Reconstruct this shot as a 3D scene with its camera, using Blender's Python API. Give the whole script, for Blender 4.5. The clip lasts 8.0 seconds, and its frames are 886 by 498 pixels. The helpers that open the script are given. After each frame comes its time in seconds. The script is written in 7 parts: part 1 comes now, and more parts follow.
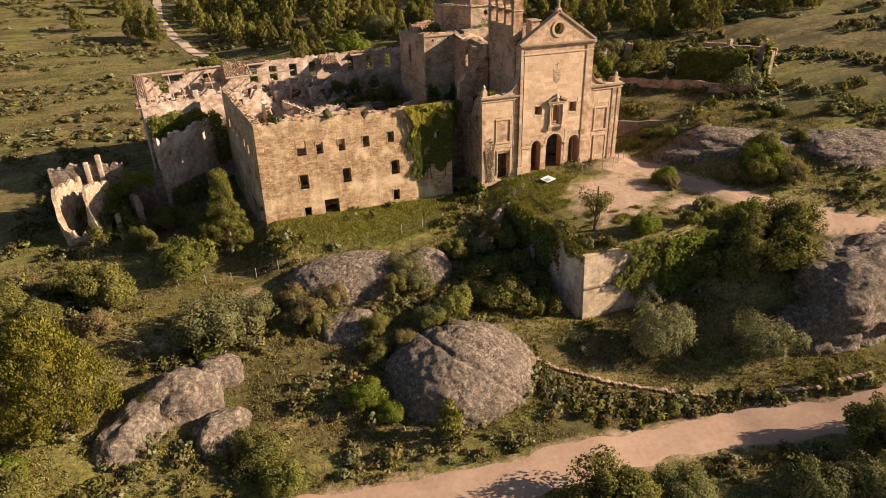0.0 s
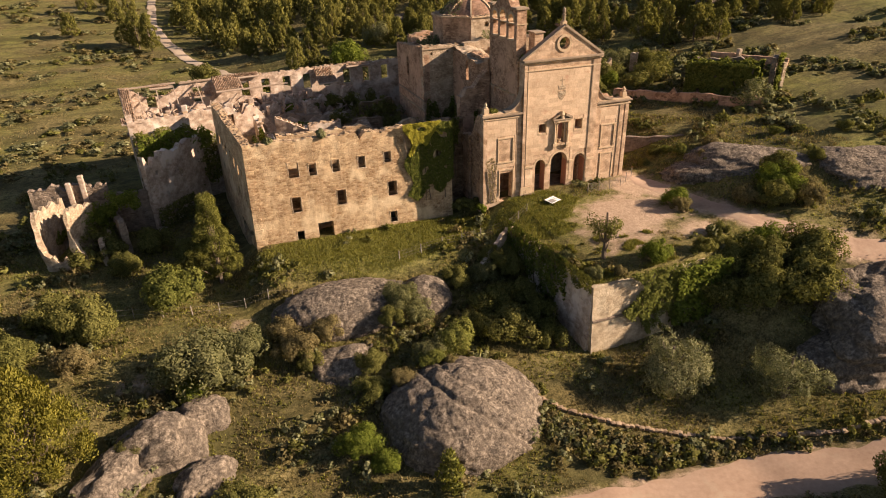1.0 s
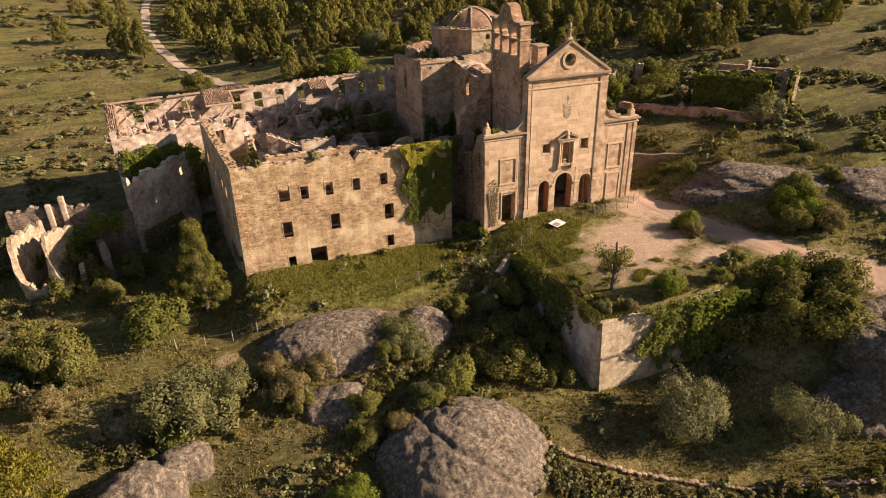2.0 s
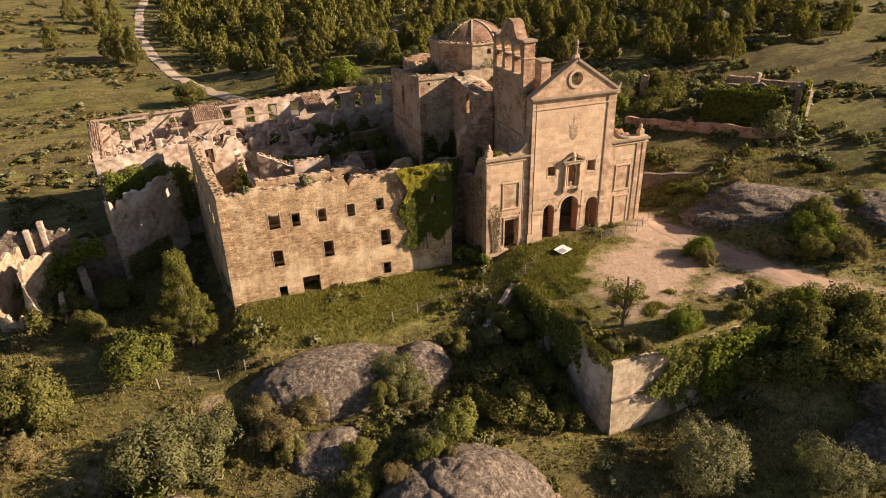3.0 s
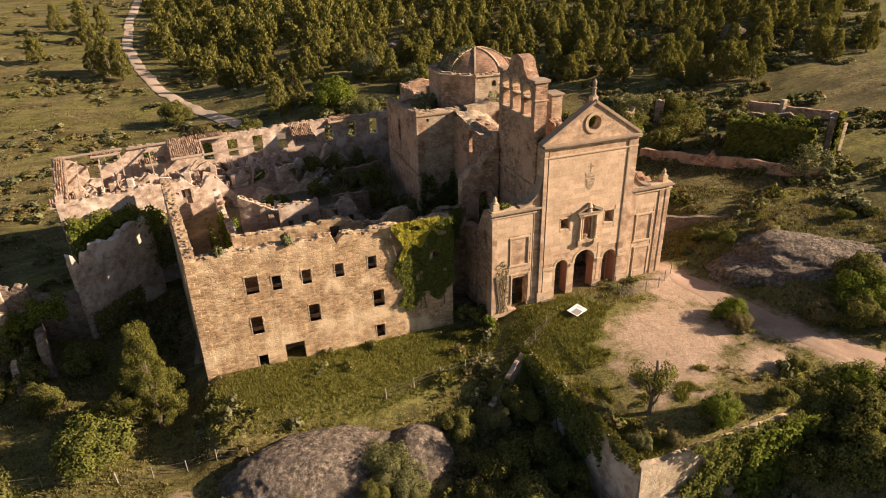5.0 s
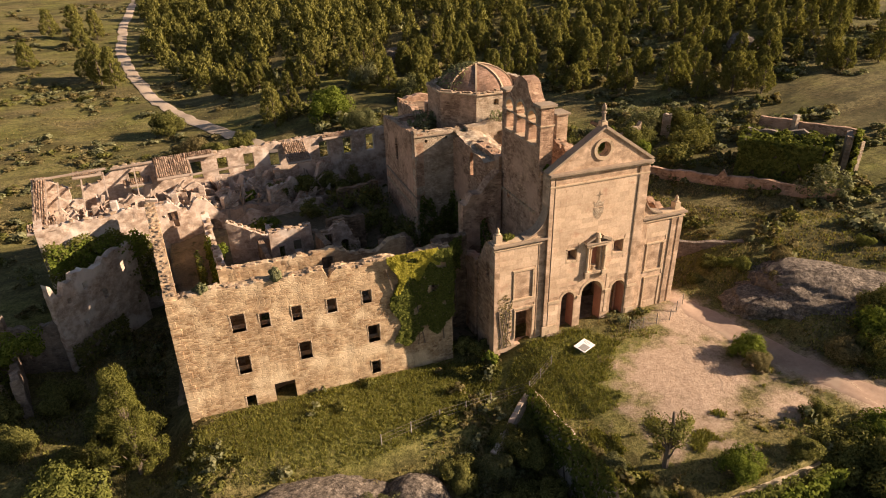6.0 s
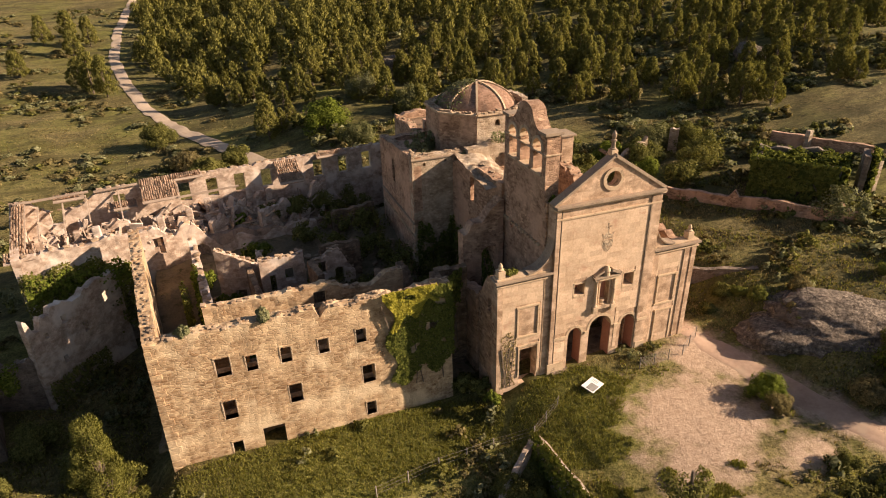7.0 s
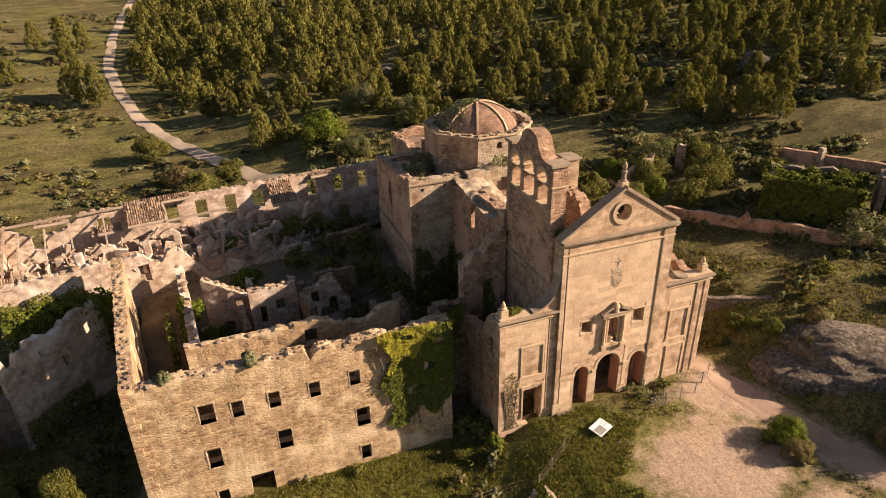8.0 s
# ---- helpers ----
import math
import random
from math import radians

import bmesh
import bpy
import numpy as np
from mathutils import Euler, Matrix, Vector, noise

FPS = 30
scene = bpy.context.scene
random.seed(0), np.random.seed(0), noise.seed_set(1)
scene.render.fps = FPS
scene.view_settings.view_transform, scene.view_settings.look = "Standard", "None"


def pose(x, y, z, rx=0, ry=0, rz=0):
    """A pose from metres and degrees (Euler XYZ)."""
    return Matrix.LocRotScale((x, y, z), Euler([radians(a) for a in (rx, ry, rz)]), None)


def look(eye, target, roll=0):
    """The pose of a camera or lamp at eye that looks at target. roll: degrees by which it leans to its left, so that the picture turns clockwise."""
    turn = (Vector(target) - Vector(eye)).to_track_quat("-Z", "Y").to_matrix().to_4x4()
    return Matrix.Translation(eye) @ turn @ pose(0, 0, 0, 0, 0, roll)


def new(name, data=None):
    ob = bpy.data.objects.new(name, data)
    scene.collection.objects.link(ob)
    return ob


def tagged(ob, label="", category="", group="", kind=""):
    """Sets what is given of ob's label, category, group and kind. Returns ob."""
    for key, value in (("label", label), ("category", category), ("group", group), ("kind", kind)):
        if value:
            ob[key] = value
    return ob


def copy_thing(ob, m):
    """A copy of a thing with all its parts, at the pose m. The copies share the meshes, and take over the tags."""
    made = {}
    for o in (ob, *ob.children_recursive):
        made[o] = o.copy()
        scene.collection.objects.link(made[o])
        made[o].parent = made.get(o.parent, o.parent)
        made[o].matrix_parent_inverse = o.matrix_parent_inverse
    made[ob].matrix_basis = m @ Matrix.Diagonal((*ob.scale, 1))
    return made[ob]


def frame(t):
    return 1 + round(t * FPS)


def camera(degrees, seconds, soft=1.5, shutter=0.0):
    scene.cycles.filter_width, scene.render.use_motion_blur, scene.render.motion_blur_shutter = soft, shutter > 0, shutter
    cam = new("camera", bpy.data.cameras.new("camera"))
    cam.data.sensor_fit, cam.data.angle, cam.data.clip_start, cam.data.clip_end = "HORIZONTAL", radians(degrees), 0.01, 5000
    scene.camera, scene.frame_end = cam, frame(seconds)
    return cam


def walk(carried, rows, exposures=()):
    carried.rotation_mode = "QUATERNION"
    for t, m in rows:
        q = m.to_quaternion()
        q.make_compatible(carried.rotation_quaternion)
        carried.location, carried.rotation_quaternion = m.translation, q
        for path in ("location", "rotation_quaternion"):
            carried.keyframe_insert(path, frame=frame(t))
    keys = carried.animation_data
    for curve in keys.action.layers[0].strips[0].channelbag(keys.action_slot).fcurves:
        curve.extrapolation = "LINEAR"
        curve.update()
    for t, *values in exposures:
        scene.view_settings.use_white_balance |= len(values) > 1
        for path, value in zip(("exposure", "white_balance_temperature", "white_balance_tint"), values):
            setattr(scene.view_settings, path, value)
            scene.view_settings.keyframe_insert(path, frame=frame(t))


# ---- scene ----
cam = camera(70.5, 8.0, 1.0)
PATH = [
    (0, (-32.967, -71.529, 28.314), (-32.38, -69.85, 27.401), -1.6),
    (0.5, (-32.112, -69.271, 28.786), (-31.524, -67.592, 27.873), -1.7),
    (1, (-31.319, -67.007, 29.235), (-30.73, -65.327, 28.323), -1.7),
    (1.5, (-30.547, -64.771, 29.713), (-29.955, -63.092, 28.801), -1.6),
    (3, (-28.116, -58.036, 31.185), (-27.519, -56.358, 30.277), -1.6),
    (3.5, (-27.286, -55.756, 31.636), (-26.688, -54.077, 30.729), -1.5),
    (4, (-26.402, -53.478, 32.148), (-25.804, -51.799, 31.24), -1.5),
    (4.5, (-25.577, -51.265, 32.665), (-24.98, -49.586, 31.757), -1.6),
    (6, (-23.159, -44.768, 34.265), (-22.559, -43.09, 33.357), -1.5),
    (6.5, (-22.324, -42.654, 34.759), (-21.724, -40.976, 33.853), -1.6),
    (7, (-21.524, -40.599, 35.34), (-20.923, -38.921, 34.433), -1.6),
    (7.5, (-20.761, -38.673, 35.929), (-20.159, -36.995, 35.022), -1.6),
    (8, (-19.993, -36.766, 36.418), (-19.391, -35.087, 35.514), -1.6),
]
walk(cam, [(t, look(eye, target, roll)) for t, eye, target, roll in PATH], [(0.0, 1.0, 7300, 21), (8.0, 1.0, 7300, 21)])

# ---- light: a low warm sun from the south-east of the plan, under a clear sky ----
SUN_ELEVATION = 24.0
SUN_WAY = Vector((0.932, -0.362, 0.0)).normalized()
world = bpy.data.worlds.new("sky")
scene.world = world
world.use_nodes = True
sky = world.node_tree.nodes.new("ShaderNodeTexSky")
sky.sky_type = "NISHITA"
sky.sun_disc = False
sky.sun_elevation = radians(SUN_ELEVATION)
sky.sun_rotation = math.atan2(SUN_WAY.x, SUN_WAY.y)
sky.altitude = 400
world.node_tree.links.new(sky.outputs[0], world.node_tree.nodes["Background"].inputs[0])
world.node_tree.nodes["Background"].inputs[1].default_value = 0.05
sun = new("sun", bpy.data.lights.new("sun", "SUN"))
sun.data.energy = 5.0
sun.data.angle = radians(0.6)
sun.data.color = (1.0, 0.86, 0.68)
sun_place = SUN_WAY * 200 + Vector((0, 0, 200 * math.tan(radians(SUN_ELEVATION))))
sun.matrix_world = look(sun_place, (0, 0, 0))

# ---- small tools ----


def part(name, data, material, parent=None, label=""):
    """Links a mesh (or a bmesh) as one object under a thing."""
    if isinstance(data, bmesh.types.BMesh):
        mesh = bpy.data.meshes.new(name)
        data.to_mesh(mesh)
        data.free()
        data = mesh
    if material is not None and not data.materials:
        data.materials.append(material)
    ob = new(name, data)
    if parent is not None:
        ob.parent = parent
    if label:
        tagged(ob, label)
    return ob


def thing(name, label, category, place=(0, 0, 0), group="", kind=""):
    ob = new(name)
    ob.empty_display_size = 0.2
    ob.location = place
    return tagged(ob, label, category, group, kind)


def mesh_of(name, verts, faces, material=None):
    mesh = bpy.data.meshes.new(name)
    mesh.from_pydata([tuple(v) for v in verts], [], [tuple(f) for f in faces])
    mesh.update()
    if material is not None:
        mesh.materials.append(material)
    return mesh


def quads_mesh(name, corners, material=None, soft=None):
    """One mesh of separate quads from an array (n, 4, 3); soft: a direction for each quad towards which its shading leans."""
    corners = np.asarray(corners, np.float32)
    n = len(corners)
    mesh = bpy.data.meshes.new(name)
    mesh.vertices.add(4 * n)
    mesh.vertices.foreach_set("co", corners.ravel())
    mesh.loops.add(4 * n)
    mesh.loops.foreach_set("vertex_index", np.arange(4 * n, dtype=np.int32))
    mesh.polygons.add(n)
    mesh.polygons.foreach_set("loop_start", np.arange(0, 4 * n, 4, dtype=np.int32))
    mesh.update(calc_edges=True)
    if soft is not None:
        flat = np.cross(corners[:, 2] - corners[:, 0], corners[:, 3] - corners[:, 1])
        flat /= np.maximum(np.linalg.norm(flat, axis=1, keepdims=True), 1e-9)
        lean = flat * 0.45 + soft * 0.55
        lean /= np.maximum(np.linalg.norm(lean, axis=1, keepdims=True), 1e-9)
        mesh.polygons.foreach_set("use_smooth", [True] * n)
        mesh.normals_split_custom_set_from_vertices(np.repeat(lean, 4, axis=0))
    if material is not None:
        mesh.materials.append(material)
    return mesh


def box(bm, x0, x1, y0, y1, z0, z1, m=None):
    geo = bmesh.ops.create_cube(bm, size=1.0)
    for v in geo["verts"]:
        v.co = Vector((x0 + (v.co.x + 0.5) * (x1 - x0), y0 + (v.co.y + 0.5) * (y1 - y0), z0 + (v.co.z + 0.5) * (z1 - z0)))
        if m is not None:
            v.co = m @ v.co
    return geo["verts"]


def box_mesh(name, x0, x1, y0, y1, z0, z1, material, parent, bevel=0.0, label="", m=None):
    bm = bmesh.new()
    box(bm, x0, x1, y0, y1, z0, z1, m)
    if bevel:
        bmesh.ops.bevel(bm, geom=bm.edges[:], offset=bevel, segments=2, affect="EDGES", profile=0.6)
    return part(name, bm, material, parent, label)


def beam(name, a, b, w, h, material, parent=None, bevel=0.02, label=""):
    """A squared timber or bar from a to b."""
    a, b = Vector(a), Vector(b)
    m = Matrix.Translation((a + b) / 2) @ (b - a).to_track_quat("X", "Z").to_matrix().to_4x4()
    half = (b - a).length / 2
    return box_mesh(name, -half, half, -w / 2, w / 2, -h / 2, h / 2, material, parent, bevel, label, m)


def rumble(x, y, z, size):
    return noise.noise(Vector((x / size, y / size, z / size)))


# ---- materials ----


def node_tree(name):
    m = bpy.data.materials.new(name)
    m.use_nodes = True
    nt = m.node_tree
    return m, nt, nt.nodes["Principled BSDF"]


def add(nt, kind, **values):
    n = nt.nodes.new(kind)
    for k, v in values.items():
        n.inputs[k].default_value = v
    return n


def ramp(nt, source, *stops):
    n = nt.nodes.new("ShaderNodeValToRGB")
    el = n.color_ramp.elements
    el[0].position, el[0].color = stops[0][0], (*stops[0][1], 1)
    el[1].position, el[1].color = stops[-1][0], (*stops[-1][1], 1)
    for p, c in stops[1:-1]:
        e = el.new(p)
        e.color = (*c, 1)
    nt.links.new(source, n.inputs[0])
    return n.outputs[0]


def mix(nt, factor, a, b, mode="MIX"):
    n = nt.nodes.new("ShaderNodeMix")
    n.data_type, n.blend_type = "RGBA", mode
    for socket, v in ((n.inputs[0], factor), (n.inputs[6], a), (n.inputs[7], b)):
        if isinstance(v, bpy.types.NodeSocket):
            nt.links.new(v, socket)
        elif isinstance(v, tuple):
            socket.default_value = (*v, 1)
        else:
            socket.default_value = v
    return n.outputs[2]


def fac(nt, source, a, b):
    """Source between a and b as 0 to 1."""
    n = add(nt, "ShaderNodeMapRange", **{"From Min": a, "From Max": b})
    nt.links.new(source, n.inputs[0])
    return n.outputs[0]


def maths(nt, op, a, b=0.0):
    n = nt.nodes.new("ShaderNodeMath")
    n.operation = op
    for socket, v in zip(n.inputs, (a, b)):
        if isinstance(v, bpy.types.NodeSocket):
            nt.links.new(v, socket)
        else:
            socket.default_value = v
    return n.outputs[0]


def coords(nt, scale=(1, 1, 1)):
    c = nt.nodes.new("ShaderNodeTexCoord")
    m = nt.nodes.new("ShaderNodeMapping")
    m.inputs["Scale"].default_value = scale
    nt.links.new(c.outputs["Object"], m.inputs[0])
    return m.outputs[0]


def noise_tex(nt, vector, scale, detail=4.0, rough=0.55):
    n = add(nt, "ShaderNodeTexNoise", Scale=scale, Detail=detail, Roughness=rough)
    nt.links.new(vector, n.inputs["Vector"])
    return n.outputs[0]


def bump(nt, bsdf, height, distance, strength=1.0):
    b = add(nt, "ShaderNodeBump", Strength=strength, Distance=distance)
    nt.links.new(height, b.inputs["Height"])
    nt.links.new(b.outputs[0], bsdf.inputs["Normal"])


def rubble_material(name, low, high, mortar, stone=(0.42, 0.42, 0.2), gap=0.06, deep=0.05, stain=(0.12, 0.09, 0.06), stained=0.5, patch=None):
    """Coursed rubble: stones of uneven colour, recessed mortar, rain stains and worn patches."""
    m, nt, bsdf = node_tree(name)
    flat = coords(nt)
    warp = add(nt, "ShaderNodeTexNoise", Scale=1.6, Detail=2.0)
    nt.links.new(flat, warp.inputs["Vector"])
    bend = nt.nodes.new("ShaderNodeVectorMath")
    bend.operation = "MULTIPLY_ADD"
    nt.links.new(warp.outputs["Color"], bend.inputs[0])
    bend.inputs[1].default_value = (0.22, 0.22, 0.12)
    nt.links.new(flat, bend.inputs[2])
    squeeze = nt.nodes.new("ShaderNodeMapping")
    squeeze.inputs["Scale"].default_value = tuple(1 / s for s in stone)
    nt.links.new(bend.outputs[0], squeeze.inputs[0])
    cells = add(nt, "ShaderNodeTexVoronoi", Scale=1.0)
    nt.links.new(squeeze.outputs[0], cells.inputs["Vector"])
    edge = add(nt, "ShaderNodeTexVoronoi", Scale=1.0)
    edge.feature = "DISTANCE_TO_EDGE"
    nt.links.new(squeeze.outputs[0], edge.inputs["Vector"])
    pick = nt.nodes.new("ShaderNodeSeparateColor")
    nt.links.new(cells.outputs["Color"], pick.inputs[0])
    middle = tuple((a + b) / 2 for a, b in zip(low, high))
    colour = ramp(nt, pick.outputs[0], (0.0, low), (0.5, middle), (1.0, high))
    grain = noise_tex(nt, flat, 9.0, 6.0, 0.65)
    colour = mix(nt, fac(nt, grain, 0.3, 0.75), mix(nt, 1.0, colour, (0.74, 0.72, 0.70), "MULTIPLY"), colour)
    mottle = fac(nt, noise_tex(nt, flat, 1.25, 7.0, 0.7), 0.4, 0.6)
    colour = mix(nt, mottle, mix(nt, 1.0, colour, (0.66, 0.63, 0.59), "MULTIPLY"), mix(nt, 1.0, colour, (1.1, 1.09, 1.06), "MULTIPLY"))
    joint = fac(nt, edge.outputs[0], gap, gap * 0.2)
    worn = fac(nt, noise_tex(nt, flat, 0.45, 5.0, 0.6), 0.48, 0.68)
    colour = mix(nt, maths(nt, "MULTIPLY", joint, maths(nt, "SUBTRACT", 0.95, maths(nt, "MULTIPLY", worn, 0.5))), colour, mortar)
    colour = mix(nt, maths(nt, "MULTIPLY", worn, 0.55), colour, high)
    if patch:
        colour = mix(nt, maths(nt, "MULTIPLY", fac(nt, noise_tex(nt, flat, 0.27, 4.0, 0.6), 0.52, 0.62), 0.8), colour, patch)
    streak = noise_tex(nt, coords(nt, (1.1, 1.1, 0.16)), 1.0, 6.0, 0.65)
    colour = mix(nt, maths(nt, "MULTIPLY", fac(nt, streak, 0.52, 0.78), stained), colour, stain)
    nt.links.new(colour, bsdf.inputs["Base Color"])
    bsdf.inputs["Roughness"].default_value = 0.93
    bsdf.inputs["Specular IOR Level"].default_value = 0.2
    relief = maths(nt, "ADD", maths(nt, "MULTIPLY", fac(nt, edge.outputs[0], 0.0, gap * 2.2), 0.7), maths(nt, "ADD", maths(nt, "MULTIPLY", grain, 0.22), maths(nt, "MULTIPLY", pick.outputs[1], 0.4)))
    bump(nt, bsdf, relief, deep)
    return m


def plain_material(name, low, high, scale=3.0, rough=0.9, relief=0.02, stretch=(1, 1, 1), spots=None, vary=0.0):
    """An even stuff with grain at two scales."""
    m, nt, bsdf = node_tree(name)
    flat = coords(nt, stretch)
    broad = noise_tex(nt, flat, scale * 0.25, 4.0, 0.6)
    grain = noise_tex(nt, flat, scale * 3, 6.0, 0.65)
    both = maths(nt, "ADD", maths(nt, "MULTIPLY", broad, 0.55), maths(nt, "MULTIPLY", grain, 0.45))
    colour = ramp(nt, both, (0.34, low), (0.66, high))
    if spots:
        colour = mix(nt, fac(nt, noise_tex(nt, flat, scale * 0.6, 5.0, 0.65), 0.56, 0.68), colour, spots)
    if vary:
        spot = nt.nodes.new("ShaderNodeNewGeometry")
        for link in list(nt.links):
            if link.to_node.bl_idname == "ShaderNodeMapping":
                nt.links.new(spot.outputs["Position"], link.to_socket)
        info = nt.nodes.new("ShaderNodeObjectInfo")
        tone = fac(nt, info.outputs["Random"], 0, 1)
        colour = mix(nt, maths(nt, "MULTIPLY", tone, vary), colour, mix(nt, 1.0, colour, (0.45, 0.42, 0.4), "MULTIPLY"))
    nt.links.new(colour, bsdf.inputs["Base Color"])
    bsdf.inputs["Roughness"].default_value = rough
    bsdf.inputs["Specular IOR Level"].default_value = 0.25
    bump(nt, bsdf, both, relief)
    return m


def leaf_material(name, dark, light, dry=None):
    """Leaves: the tone changes from leaf to leaf and from plant to plant; some light passes through."""
    m, nt, bsdf = node_tree(name)
    geo = nt.nodes.new("ShaderNodeNewGeometry")
    info = nt.nodes.new("ShaderNodeObjectInfo")
    colour = ramp(nt, geo.outputs["Random Per Island"], (0.0, dark), (1.0, light))
    colour = mix(nt, maths(nt, "MULTIPLY", info.outputs["Random"], 0.45), colour, mix(nt, 1.0, colour, (0.62, 0.7, 0.6), "MULTIPLY"))
    if dry:
        colour = mix(nt, fac(nt, noise_tex(nt, coords(nt), 0.5, 3.0), 0.5, 0.66), colour, dry)
    nt.nodes.remove(bsdf)
    diffuse = nt.nodes.new("ShaderNodeBsdfDiffuse")
    through_leaf = nt.nodes.new("ShaderNodeBsdfTranslucent")
    both = add(nt, "ShaderNodeMixShader", Fac=0.28)
    nt.links.new(colour, diffuse.inputs[0])
    nt.links.new(mix(nt, 1.0, colour, (1.0, 1.0, 0.55), "MULTIPLY"), through_leaf.inputs[0])
    nt.links.new(diffuse.outputs[0], both.inputs[1])
    nt.links.new(through_leaf.outputs[0], both.inputs[2])
    nt.links.new(both.outputs[0], nt.nodes["Material Output"].inputs[0])
    return m


def ground_material():
    """Dry grass, green turf, bare earth and stones; bare and lush are attributes of the sheet."""
    m, nt, bsdf = node_tree("ground")
    flat = coords(nt)
    broad = noise_tex(nt, flat, 0.06, 5.0, 0.6)
    middle = noise_tex(nt, flat, 0.5, 6.0, 0.65)
    fine = noise_tex(nt, flat, 5.0, 6.0, 0.7)
    tuft = noise_tex(nt, flat, 1.7, 8.0, 0.75)
    fine = maths(nt, "ADD", maths(nt, "MULTIPLY", fine, 0.55), maths(nt, "MULTIPLY", tuft, 0.45))
    grass = ramp(nt, fine, (0.4, (0.05, 0.042, 0.016)), (0.5, (0.17, 0.14, 0.056)), (0.6, (0.31, 0.245, 0.112)))
    green = ramp(nt, fine, (0.36, (0.06, 0.066, 0.014)), (0.5, (0.165, 0.168, 0.038)), (0.64, (0.28, 0.26, 0.075)))
    earth = ramp(nt, fine, (0.36, (0.3, 0.2, 0.13)), (0.5, (0.43, 0.31, 0.215)), (0.64, (0.54, 0.405, 0.29)))
    lush = nt.nodes.new("ShaderNodeAttribute")
    lush.attribute_name = "lush"
    bare = nt.nodes.new("ShaderNodeAttribute")
    bare.attribute_name = "bare"
    toward_green = maths(nt, "ADD", fac(nt, broad, 0.4, 0.62), lush.outputs["Fac"])
    colour = mix(nt, maths(nt, "MULTIPLY", maths(nt, "MINIMUM", toward_green, 1.0), 0.75), grass, green)
    scrub = maths(nt, "MULTIPLY", maths(nt, "MULTIPLY", fac(nt, middle, 0.54, 0.66), 0.75), maths(nt, "SUBTRACT", 1.0, lush.outputs["Fac"]))
    colour = mix(nt, scrub, colour, (0.045, 0.042, 0.016))
    strips = fac(nt, noise_tex(nt, coords(nt, (0.035, 0.16, 0.1)), 1.0, 7.0, 0.68), 0.47, 0.62)
    drift = fac(nt, noise_tex(nt, coords(nt, (0.5, 1.3, 1.0)), 0.22, 7.0, 0.72), 0.46, 0.6)
    colour = mix(nt, maths(nt, "MULTIPLY", maths(nt, "MULTIPLY", drift, 0.75), maths(nt, "SUBTRACT", 1.0, lush.outputs["Fac"])), colour, mix(nt, 1.0, colour, (0.5, 0.47, 0.42), "MULTIPLY"))
    colour = mix(nt, maths(nt, "MULTIPLY", maths(nt, "MULTIPLY", strips, 0.7), maths(nt, "SUBTRACT", 1.0, lush.outputs["Fac"])), colour, (0.06, 0.054, 0.02))
    ragged = maths(nt, "ADD", bare.outputs["Fac"], maths(nt, "MULTIPLY", maths(nt, "SUBTRACT", middle, 0.5), 1.5))
    colour = mix(nt, fac(nt, ragged, 0.35, 0.75), colour, earth)
    nt.links.new(colour, bsdf.inputs["Base Color"])
    bsdf.inputs["Roughness"].default_value = 0.95
    bsdf.inputs["Specular IOR Level"].default_value = 0.15
    bump(nt, bsdf, maths(nt, "ADD", fine, maths(nt, "MULTIPLY", middle, 1.5)), 0.12)
    return m


ashlar = rubble_material("ashlar", (0.49, 0.34, 0.23), (0.72, 0.535, 0.385), (0.42, 0.295, 0.2), (1.1, 1.1, 0.45), 0.015, 0.012, (0.2, 0.125, 0.08), 0.6)
gold_rubble = rubble_material("golden_rubble", (0.36, 0.225, 0.125), (0.68, 0.505, 0.315), (0.42, 0.3, 0.19), (0.46, 0.46, 0.21), 0.07, 0.02, (0.17, 0.115, 0.075), 0.5, (0.66, 0.51, 0.33))
red_rubble = rubble_material("reddish_rubble", (0.29, 0.175, 0.115), (0.68, 0.46, 0.315), (0.34, 0.21, 0.14), (0.42, 0.42, 0.2), 0.06, 0.035, (0.16, 0.095, 0.062), 0.55, (0.57, 0.37, 0.255))
dome_brick = rubble_material("dome_brick", (0.26, 0.15, 0.1), (0.44, 0.28, 0.2), (0.3, 0.2, 0.145), (0.3, 0.3, 0.1), 0.05, 0.02, (0.13, 0.1, 0.08), 0.6)
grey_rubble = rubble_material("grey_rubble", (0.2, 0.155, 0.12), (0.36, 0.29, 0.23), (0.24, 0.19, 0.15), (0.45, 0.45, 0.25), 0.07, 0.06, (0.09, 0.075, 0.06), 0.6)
pale_rubble = rubble_material("pale_rubble", (0.42, 0.31, 0.21), (0.68, 0.56, 0.42), (0.36, 0.27, 0.19), (0.36, 0.36, 0.2), 0.05, 0.05, (0.2, 0.15, 0.1), 0.4)
plaster = rubble_material("old_plaster", (0.46, 0.34, 0.265), (0.68, 0.56, 0.46), (0.48, 0.37, 0.29), (0.5, 0.5, 0.3), 0.03, 0.012, (0.25, 0.165, 0.12), 0.5, (0.7, 0.61, 0.52))
ashlar_block = plain_material("ashlar_block", (0.5, 0.345, 0.22), (0.8, 0.61, 0.43), 1.6, 0.92, 0.012, spots=(0.57, 0.36, 0.24), vary=0.4)
moulding = plain_material("dressed_stone", (0.42, 0.3, 0.19), (0.6, 0.46, 0.31), 2.0, 0.9, 0.02, spots=(0.25, 0.18, 0.12))
